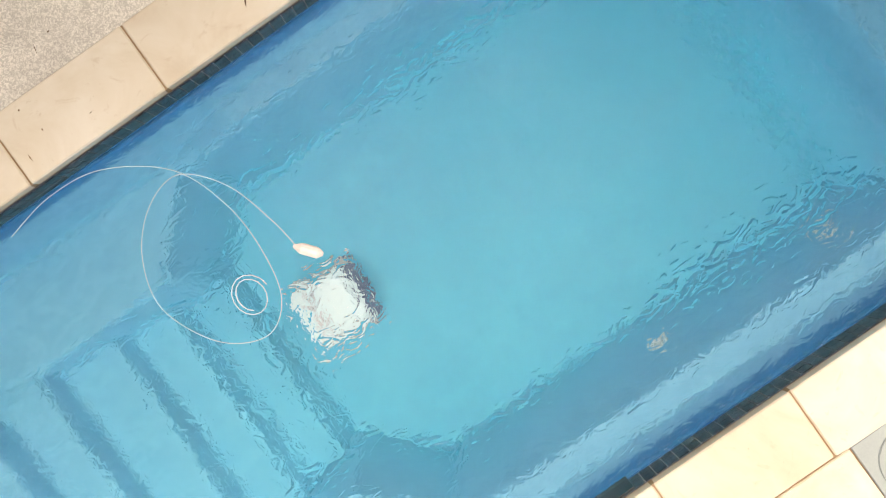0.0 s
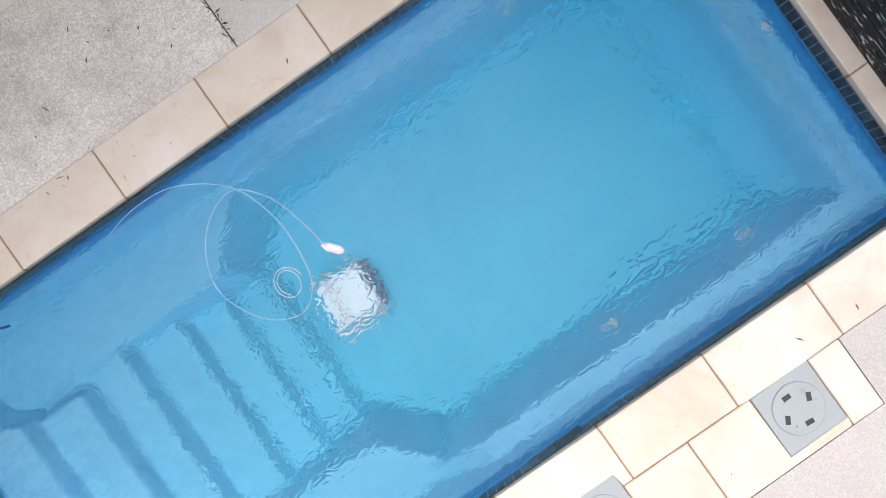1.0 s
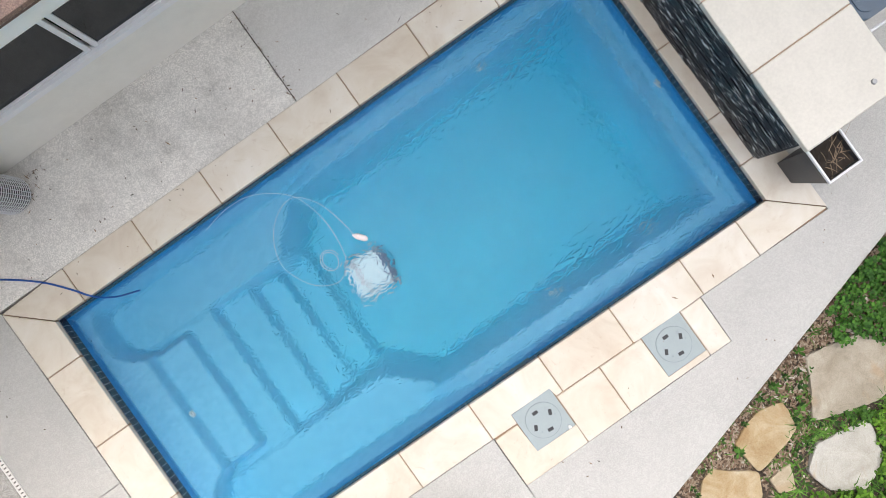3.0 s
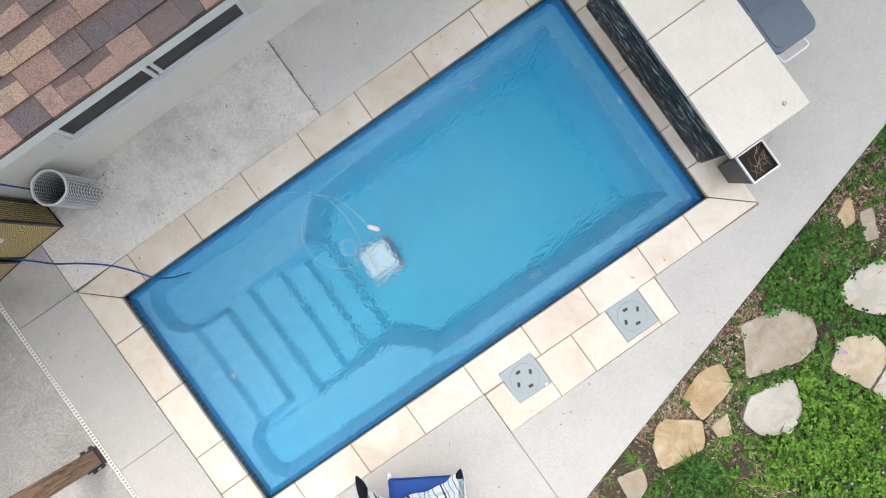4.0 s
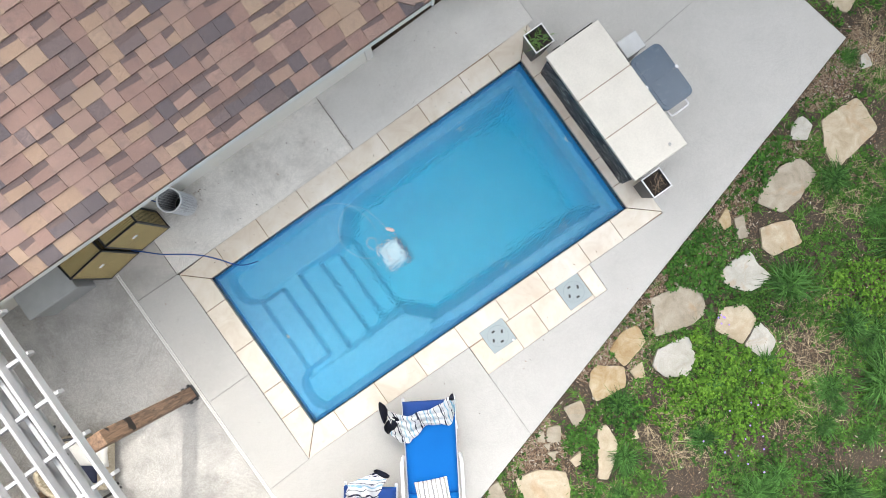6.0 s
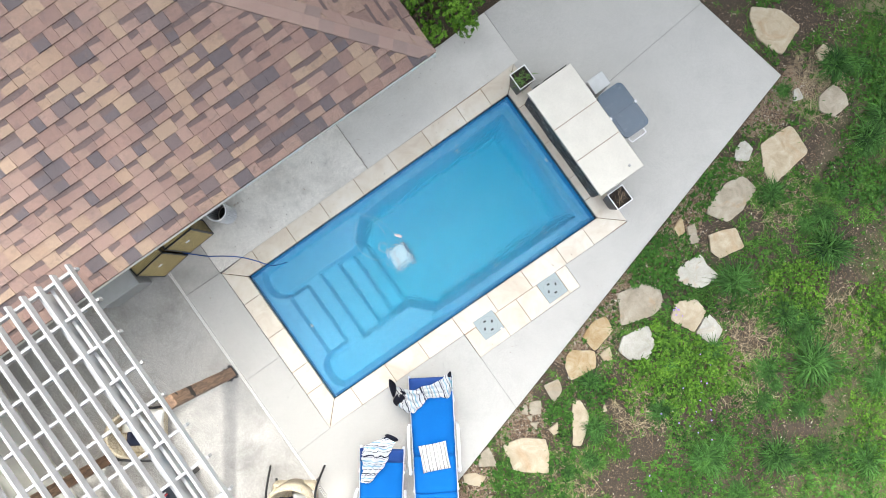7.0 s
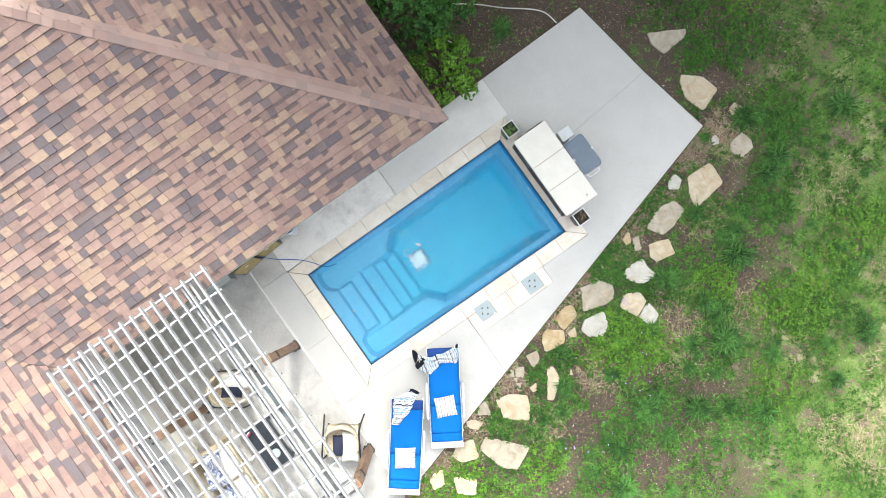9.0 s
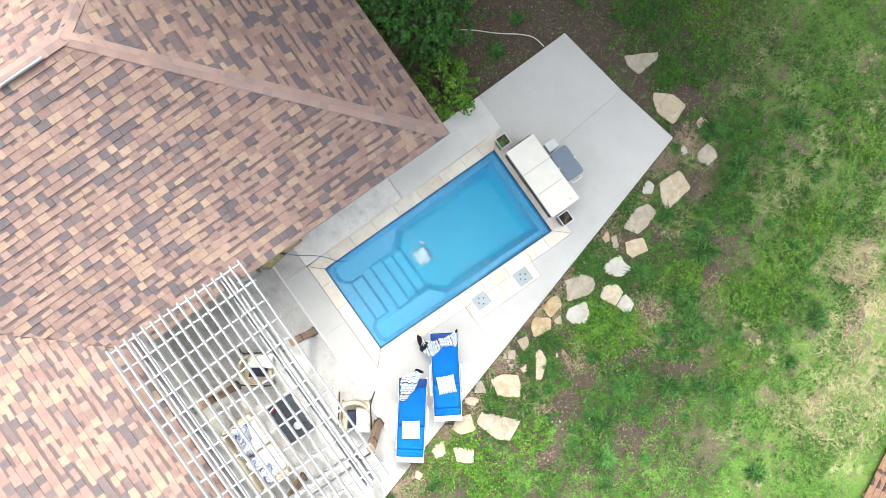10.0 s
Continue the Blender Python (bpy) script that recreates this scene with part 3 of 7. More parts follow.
box(bm, HOUSE_X - 0.07, HOUSE_X + 0.025, -0.025, 0.07, 0, 2.3, bevel=0.004)
part("corner_board", bm, M_trim, house)


def window_glass():
    """Opaque pane: the unlit room's darkness is in its colour, besides the gloss."""
    k = Mat("dark window glass", 0.06, specular=0.25)
    k.color(k.mix(k.noise(3, 3), (0.008, 0.011, 0.014), (0.014, 0.018, 0.022)))
    return k.m


def window_unit(x0, x1, z0, z1, name="window_1", at=None):
    root = thing(name, at or pose(x0, WALL_Y, z0), "white vinyl double window with dark glass and thin grilles", "window", kind="structure")
    w, h = x1 - x0, z1 - z0
    bm = bmesh.new()
    for a, b, c, d in ((-0.09, 0.0, -0.09, h + 0.09), (w, w + 0.09, -0.09, h + 0.09), (0, w, h, h + 0.09)):
        box(bm, a, b, -0.035, 0.02, c, d, bevel=0.004)
    part("casing", bm, M_trim, root)
    bm = bmesh.new()
    box(bm, -0.11, w + 0.11, -0.045, 0.02, -0.07, -0.005, bevel=0.004)
    part("sill", bm, M_vinyl, root)
    for k in range(2):
        a, b = k * w / 2 + 0.012 * k, (k + 1) * w / 2 - 0.012 * (1 - k)
        bm = bmesh.new()
        for p, q, c, d in ((a, a + 0.035, 0, h), (b - 0.035, b, 0, h), (a + 0.035, b - 0.035, 0, 0.02), (a + 0.035, b - 0.035, h - 0.05, h), (a + 0.035, b - 0.035, h / 2 - 0.02, h / 2 + 0.02)):
            box(bm, p, q, -0.020, 0.02, c, d, bevel=0.003)
        sash = part("sash", bm, M_vinyl, root)
        bm = bmesh.new()
        for f in (1 / 3, 2 / 3):
            box(bm, a + (b - a) * f - 0.006, a + (b - a) * f + 0.006, 0.004, 0.010, 0.035, h - 0.05)
        part("grille", bm, M_vinyl, sash)
        bm = bmesh.new()
        box(bm, a + 0.03, b - 0.03, -0.006, -0.001, 0.015, h - 0.045)
        part("pane", bm, bpy.data.materials.get("dark window glass") or window_glass(), sash)
    # near-black sheet that stands in for the unlit room
    bm = bmesh.new()
    box(bm, -0.06, w + 0.06, 0.10, 0.12, -0.06, h + 0.06)
    part("dark_room", bm, plain("dim room", (0.012, 0.013, 0.014), 0.8), root)


window_unit(*WIN)


def roof_z(run):
    return EAVE + PITCH * run


def build_roof():
    deckm = plain("roof sheathing", (0.12, 0.085, 0.07), 0.95)
    bm = bmesh.new()
    far_y = 2 * RIDGE_Y - EAVE_Y
    run = RIDGE_Y - EAVE_Y
    kx = EAVE_X - run
    P = lambda x, y, r: (x, y - WALL_Y, roof_z(r) - 0.03)
    west = -16.0
    south = -9.0
    # planes of the hipped roof and of the west wing
    quads = [
        [P(WING_X, EAVE_Y, 0), P(EAVE_X, EAVE_Y, 0), P(kx, RIDGE_Y, run), P(WING_X - run, RIDGE_Y, run)],
        [P(EAVE_X, EAVE_Y, 0), P(EAVE_X, far_y, 0), P(kx, RIDGE_Y, run)],
        [P(EAVE_X, far_y, 0), P(west, far_y, 0), P(west, RIDGE_Y, run), P(kx, RIDGE_Y, run)],
        [P(WING_X, EAVE_Y, 0), P(WING_X - run, RIDGE_Y, run), P(WING_X - run, south, run), P(WING_X, south, 0)],
        [P(WING_X - run, RIDGE_Y, run), P(west, RIDGE_Y, run), P(west, south, 0), P(WING_X - run, south, run)],
    ]
    for q in quads:
        bm.faces.new([bm.verts.new(p) for p in q])
    part("roof_deck", bm, deckm, house)
    # fascia boards and soffits
    for a, b, name in (((WING_X, EAVE_Y + 0.02), (EAVE_X, EAVE_Y + 0.02), "fascia"), ((EAVE_X - 0.02, EAVE_Y), (EAVE_X - 0.02, far_y), "fascia"), ((WING_X - 0.02, south), (WING_X - 0.02, EAVE_Y), "fascia")):
        bm = bmesh.new()
        x0, x1, y0, y1 = min(a[0], b[0]), max(a[0], b[0]), min(a[1], b[1]), max(a[1], b[1])
        box(bm, x0 - 0.012, x1 + 0.012, y0 - 0.012 - WALL_Y, y1 + 0.012 - WALL_Y, EAVE - 0.16, EAVE - 0.012, bevel=0.003)
        part(name, bm, M_white, house)
    bm = bmesh.new()
    box(bm, WING_X, EAVE_X - 0.04, EAVE_Y + 0.04 - WALL_Y, 0.0, EAVE - 0.15, EAVE - 0.13)
    box(bm, HOUSE_X, EAVE_X - 0.04, 0.0, far_y - WALL_Y, EAVE - 0.15, EAVE - 0.13)
    box(bm, -3.72, WING_X - 0.04, south - WALL_Y, EAVE_Y - WALL_Y, EAVE - 0.15, EAVE - 0.13)
    part("soffit", bm, M_trim, house)
    bm = bmesh.new()
    gx = WING_X + 0.012
    box(bm, gx, gx + 0.10, south - WALL_Y, EAVE_Y - 0.05 - WALL_Y, EAVE - 0.13, EAVE - 0.118)
    box(bm, gx + 0.10, gx + 0.114, south - WALL_Y, EAVE_Y - 0.05 - WALL_Y, EAVE - 0.13, EAVE - 0.02, bevel=0.003)
    part("gutter", bm, M_white, house, "white metal eave gutter")
    return kx, run, far_y, south


ROOF = build_roof()


# ---- roof shingles ----
def build_shingles():
    kx, run, far_y, south = ROOF
    e = 0.132
    rng = random.Random(5)

    def tab(corners):
        """A wedge: thick lower edge, thin upper edge. Corners run low-left, low-right, high-right, high-left."""
        up = Vector((0, 0, 1))
        lift = rng.choice((0.011, 0.020, 0.026))
        lows = [c - up * 0.012 for c in corners]
        tops = [corners[0] + up * lift, corners[1] + up * lift, corners[2] + up * 0.003, corners[3] + up * 0.003]
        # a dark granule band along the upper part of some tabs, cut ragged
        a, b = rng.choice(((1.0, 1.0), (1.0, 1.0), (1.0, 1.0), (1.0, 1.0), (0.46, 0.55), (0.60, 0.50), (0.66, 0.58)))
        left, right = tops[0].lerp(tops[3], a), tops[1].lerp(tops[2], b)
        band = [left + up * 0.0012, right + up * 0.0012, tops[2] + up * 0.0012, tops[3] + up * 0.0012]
        return [tuple(v) for v in lows + tops + band]

    TAB_FACES = ((4, 5, 6, 7), (0, 1, 5, 4), (1, 2, 6, 5), (3, 0, 4, 7), (8, 9, 10, 11))
    near, far_v, far_f = [], [], []

    def face(origin, U, V, umin, umax, vmax, mark=None):
        n = int(vmax / e)
        for i in range(n):
            v0, v1 = i * e, min((i + 1) * e + 0.02, vmax)
            u = umin(v0) - rng.uniform(0, 0.3)
            while u < max(umax(v0), umax(v1)):
                w = rng.choice((0.11, 0.14, 0.17, 0.20, 0.23, 0.15))
                a0, b0 = max(u, umin(v0)), min(u + w, umax(v0))
                a1, b1 = max(u, umin(v1)), min(u + w, umax(v1))
                u += w
                if b0 - a0 < 0.004 and b1 - a1 < 0.004:
                    continue
                b0, b1 = max(b0, a0 + 0.001), max(b1, a1 + 0.001)
                pts = []
                for uu, vv in ((a0 + 0.001, v0), (b0 - 0.001, v0), (b1 - 0.001, v1), (a1 + 0.001, v1)):
                    p = origin + U * uu + V * vv
                    pts.append(Vector((p.x, p.y - WALL_Y, roof_z(vv))))
                vs = tab(pts)
                if mark and mark(i, u) and len(near) < 300:
                    near.append(vs)
                else:
                    k = len(far_v)
                    far_v.extend(vs)
                    far_f.extend([tuple(q + k for q in f) for f in TAB_FACES])

    X, Y = Vector((1, 0, 0)), Vector((0, 1, 0))
    face(Vector((0, EAVE_Y, 0)), X, Y, lambda v: max(WING_X - v, -8.5), lambda v: EAVE_X - v, run, lambda i, u: i < 17 and -0.5 < u < 3.4)
    face(Vector((EAVE_X, 0, 0)), Y, -X, lambda v: EAVE_Y + v, lambda v: far_y - v, run)
    face(Vector((WING_X, 0, 0)), Y, -X, lambda v: -6.5, lambda v: EAVE_Y + v, 4.6)
    face(Vector((0, far_y, 0)), X, -Y, lambda v: -7.0, lambda v: EAVE_X - v, run)
    me = bpy.data.meshes.new("shingle_field")
    me.from_pydata(far_v, [], far_f)
    me.materials.append(M_shingle_far)
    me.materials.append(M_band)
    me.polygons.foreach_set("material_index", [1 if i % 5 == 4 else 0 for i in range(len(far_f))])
    ob = new("shingle_field", me)
    ob.parent = house
    tagged(ob, "asphalt shingles in mixed brown and grey", kind="stuff")
    # hip and ridge caps
    capv, capf = [], []

    def caps(a, b, tapered=True):
        a, b = Vector(a), Vector(b)
        d = b - a
        n = int(d.length / 0.165)
        flat = Vector((d.x, d.y, 0)).normalized()
        side = Vector((-flat.y, flat.x, 0))
        for i in range(n):
            p, q = a + d * (i / n), a + d * ((i + 1.25) / n)
            drop = 0.12 * PITCH * 0.72
            for s in (1, -1):
                k = len(capv)
                for c, lift in ((p, 0.040), (q, 0.022)):
                    w = min(0.12, 0.01 + (c - a).length * 0.75) if tapered else 0.12
                    out, fall = side * (w * s), drop * w / 0.12
                    capv.extend([tuple(c + Vector((0, 0, lift))), tuple(c + out + Vector((0, 0, lift - fall))), tuple(c + out + Vector((0, 0, lift - fall - 0.022)))])
                capf.extend([(k, k + 1, k + 4, k + 3), (k + 1, k + 2, k + 5, k + 4)])
    top = roof_z(run)
    caps((EAVE_X, EAVE_Y - WALL_Y, EAVE), (kx, RIDGE_Y - WALL_Y, top))
    caps((EAVE_X, far_y - WALL_Y, EAVE), (kx, RIDGE_Y - WALL_Y, top))
    caps((-7.5, RIDGE_Y - WALL_Y, top), (kx, RIDGE_Y - WALL_Y, top), False)
    me = bpy.data.meshes.new("ridge_caps")
    me.from_pydata(capv, [], capf)
    me.materials.append(M_cap)
    ob = new("ridge_caps", me)
    ob.parent = house
    tagged(ob, "overlapping reddish brown hip and ridge caps", kind="stuff")
    # vent pipe near the ridge
    bm = bmesh.new()
    tube(bm, [(kx - 1.2, RIDGE_Y - 0.10 - WALL_Y, top + 0.02), (kx - 0.42, RIDGE_Y - 0.10 - WALL_Y, top + 0.02)], 0.035, 10)
    part("vent_strip", bm, plain("galvanised steel", (0.35, 0.36, 0.37), 0.35, 0.8), house)
    return near, TAB_FACES


def cap_material():
    k = Mat("ridge cap shingle", 0.92, specular=0.25)
    c = k.ramp(k.random(True), [(0.0, (0.285, 0.195, 0.170)), (0.5, (0.325, 0.232, 0.200)), (1.0, (0.240, 0.180, 0.165))])
    g = k.noise(330, 3, 0.7)
    k.color(k.mix(0.5, c, k.ramp(g, [(0.32, (0.12, 0.11, 0.11)), (0.55, (0.5, 0.5, 0.5)), (0.75, (0.95, 0.9, 0.85))]), "OVERLAY"))
    k.bump(g, 0.5, 0.004)
    return k.m


M_cap = cap_material()


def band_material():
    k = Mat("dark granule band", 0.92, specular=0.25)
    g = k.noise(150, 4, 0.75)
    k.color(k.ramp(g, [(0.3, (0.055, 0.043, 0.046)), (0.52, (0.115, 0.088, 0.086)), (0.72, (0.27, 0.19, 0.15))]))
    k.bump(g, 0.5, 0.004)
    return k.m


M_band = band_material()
NEAR_TABS, TAB_FACES = build_shingles()

# ---- pergola ----
M_beam = wood("weathered cedar", (0.25, 0.155, 0.10), (0.10, 0.06, 0.04), "x")
M_post = wood("weathered cedar post", (0.27, 0.165, 0.105), (0.055, 0.032, 0.022), "z")


def peeling_white():
    k = Mat("weathered white paint", 0.55)
    chip = k.step(k.noise(9, 6, 0.7, 0.5), 0.70, 0.74)
    c = k.mix(k.noise(5, 4), (0.28, 0.28, 0.29), (0.43, 0.43, 0.44))
    k.color(k.mix(chip, c, (0.16, 0.12, 0.10)))
    return k.m


M_slat = peeling_white()


def build_pergola():
    root = thing("pergola", pose(-2.3, -1.6, 0), "weathered white slatted pergola on dark cedar posts", "pergola", kind="structure")
    ox, oy = -2.3, -1.6
    for px, py in ((-0.985, -0.99), (-0.95, -3.42), (-3.0, -0.99), (-2.96, -3.42)):
        bm = bmesh.new()
        box(bm, -0.07, 0.07, -0.07, 0.07, 0.03, 2.52, bevel=0.008)
        post = part("post", bm, M_post, root, at=pose(px - ox, py - oy, 0))
        bm = bmesh.new()
        box(bm, -0.085, 0.085, -0.085, 0.085, 0.0, 0.06, bevel=0.004)
        for s in (-1, 1):
            for q in (-0.04, 0.04):
                bmesh.ops.create_cone(bm, cap_ends=True, segments=6, radius1=0.014, radius2=0.014, depth=0.03, matrix=pose(q, s * 0.095, 0.03, 90))
                box(bm, q - 0.018, q + 0.018, min(s * 0.08, s * 0.106), max(s * 0.08, s * 0.106), 0.0, 0.012)
        part("post_base", bm, M_black, post)
    # painted header boards in pairs along the post lines, bolted through, and a pair across the far end
    bolt = bmesh.new()
    bmesh.ops.create_cone(bolt, cap_ends=True, segments=8, radius1=0.018, radius2=0.015, depth=0.03)
    bolt_mesh = to_mesh(bolt, "bolt", M_dark_metal)
    for hx in (-1.30, -3.24):
        for side in (-0.07, 0.07):
            bm = bmesh.new()
            box(bm, -0.019, 0.019, -2.30, 2.32, 2.50, 2.752, bevel=0.005)
            header = part("header", bm, M_slat, root, at=pose(hx + side - ox, 0, 0))
            for by in (-1.86, -1.78, 0.56, 0.66):
                ob = new("bolt", bolt_mesh)
                ob.parent = header
                ob.matrix_local = pose(0.03 if side > 0 else -0.03, by, 2.62, 0, 90)
    for side in (-0.10, 0.10):
        bm = bmesh.new()
        box(bm, -1.25, 1.28, -0.019, 0.019, 2.25, 2.49, bevel=0.005)
        part("cross_beam", bm, M_slat, root, at=pose(0.05, -3.42 + side - oy, 0))
    # cross slats under the rafters
    bm = bmesh.new()
    box(bm, -1.42, 1.455, -0.017, 0.017, 2.755, 2.855, bevel=0.004)
    me = to_mesh(bm, "cross_slat", M_slat)
    for k in range(12):
        ob = new("cross_slat", me)
        ob.parent = root
        ob.location = (random.uniform(-0.015, 0.015), 0.70 - 0.40 * k - oy, 0)
    bm = bmesh.new()
    box(bm, -0.014, 0.014, -2.35, 2.36, 2.857, 2.965, bevel=0.004)
    me = to_mesh(bm, "rafter", M_slat)
    for k in range(16):
        ob = new("rafter", me)
        ob.parent = root
        ob.location = (-0.885 - 0.1875 * k - ox, random.uniform(-0.01, 0.01), 0)
        ob.rotation_euler = (0, 0, radians(random.uniform(-0.12, 0.12)))


build_pergola()

# ---- skimmer lids ----
M_lid = plain("grey-green lid plastic", (0.30, 0.345, 0.35), 0.5, vary=0.06)


def build_lid(x0, x1, y0, y1):
    w, d = x1 - x0 - 0.008, y1 - y0 - 0.008
    root = thing("skimmer_lid", pose((x0 + x1) / 2, (y0 + y1) / 2, -0.03), "grey plastic skimmer lid with a round cover and finger slots", "skimmer lid", "skimmer lids")
    bm = bmesh.new()
    box(bm, -w / 2, w / 2, -d / 2, d / 2, 0.0, 0.031, bevel=0.003)
    part("frame", bm, M_lid, root)
    bm = bmesh.new()
    bmesh.ops.create_cone(bm, cap_ends=True, segments=64, radius1=0.128, radius2=0.128, depth=0.004, matrix=Matrix.Translation((0, 0, 0.031)))
    part("seam_ring", bm, plain("lid seam", (0.22, 0.26, 0.27), 0.7), root)
    bm = bmesh.new()
    bmesh.ops.create_cone(bm, cap_ends=True, segments=64, radius1=0.1255, radius2=0.124, depth=0.006, matrix=Matrix.Translation((0, 0, 0.0325)))
    cover = part("round_cover", bm, M_lid, root)
    for sx, sy, turn in ((-0.075, -0.015, 60), (-0.02, 0.075, 0), (0.07, 0.02, 65), (0.005, -0.08, -5)):
        bm = bmesh.new()
        box(bm, -0.021, 0.021, -0.012, 0.012, -0.001, 0.0012, bevel=0.0)
        part("finger_slot", bm, M_black, cover, at=pose(sx, sy, 0.036, 0, 0, turn))
    marks = bpy.data.materials.get("lid marks") or plain("lid marks", (0.26, 0.30, 0.31), 0.6)
    for q in range(4):
        bm = bmesh.new()
        box(bm, -0.0012, 0.0012, -0.013, 0.013, 0, 0.001)
        part("mark", bm, marks, cover, at=pose(0.055 + q * 0.0065, 0.062 - q * 0.0045, 0.0355, 0, 0, -35))
    for sx, sy in ((-0.055, -0.065), (0.09, -0.01)):
        bm = bmesh.new()
        bmesh.ops.create_cone(bm, cap_ends=True, segments=12, radius1=0.006, radius2=0.006, depth=0.002)
        part("screw", bm, marks, cover, at=pose(sx, sy, 0.0362))


for l in LIDS:
    build_lid(*l)
bm = bmesh.new()
bmesh.ops.create_icosphere(bm, subdivisions=2, radius=0.014)
part("ball", bm, M_white, smooth=True, at=pose(2.515, -2.70, 0.014))
tagged(bpy.data.objects["ball"], "small white ball lying on the skimmer lid", "ball")


# ---- planters ----
def build_planter(x, y, seed, green):
    rng = random.Random(seed)
    root = thing("planter", pose(x, y, 0), "tall tapered black planter with a white rim" + (" and green plant" if green else " and withered stems"), "planter", "planters by the wall")
    H, a, b = 0.55, 0.085, 0.125
    bm = bmesh.new()
    ring = lambda h, r: [bm.verts.new((sx * r, sy * r, h)) for sx, sy in ((-1, -1), (1, -1), (1, 1), (-1, 1))]
    loops = [ring(0, a), ring(H - 0.01, b), ring(H - 0.01, b - 0.012), ring(H - 0.06, b - 0.018)]
    for p, q in zip(loops, loops[1:]):
        for i in range(4):
            bm.faces.new((p[i], p[(i + 1) % 4], q[(i + 1) % 4], q[i]))
    bm.faces.new(loops[0][::-1])
    part("pot", bm, plain("charcoal planter", (0.035, 0.036, 0.04), 0.45), root)
    bm = bmesh.new()
    for s in ((-b - .004, b + .004, -b - .004, -b + .010), (-b - .004, b + .004, b - .010, b + .004), (-b - .004, -b + .010, -b + .010, b - .010), (b - .010, b + .004, -b + .010, b - .010)):
        box(bm, *s, H - 0.02, H + 0.006, bevel=0.002)
    part("rim", bm, M_vinyl, root)
    bm = bmesh.new()
    bmesh.ops.create_grid(bm, x_segments=8, y_segments=8, size=b - 0.015, matrix=Matrix.Translation((0, 0, H - 0.05)))
    for v in bm.verts:
        v.co.z += rng.uniform(-0.012, 0.012)
    part("soil", bm, plain("potting soil", (0.03, 0.022, 0.016), 0.95, vary=0.4, scale=40), root)
    bm = bmesh.new()
    for _ in range(38 if green else 26):
        t0, l = rng.uniform(0, math.tau), rng.uniform(0.08, 0.24)
        p = Vector((rng.uniform(-0.07, 0.07), rng.uniform(-0.07, 0.07), H - 0.05))
        d = Vector((math.cos(t0), math.sin(t0), rng.uniform(0.4, 1.6))).normalized()
        w = Vector((-math.sin(t0), math.cos(t0), 0)) * (0.008 if green else 0.003)
        prev = None
        for s in range(4):
            c = p + d * l * s / 3 - Vector((0, 0, 0.10 * (s / 3) ** 2))
            cur = (bm.verts.new(c - w * (1 - s / 3.2)), bm.verts.new(c + w * (1 - s / 3.2)))
            if prev:
                bm.faces.new((prev[0], prev[1], cur[1], cur[0]))
            prev = cur
    part("leaves" if green else "dry_stems", bm, plain("planter leaves", (0.10, 0.20, 0.04) if green else (0.24, 0.17, 0.11), 0.6, vary=0.4), root)


build_planter(4.73, -0.01, 3, True)
build_planter(4.86, -2.13, 4, False)


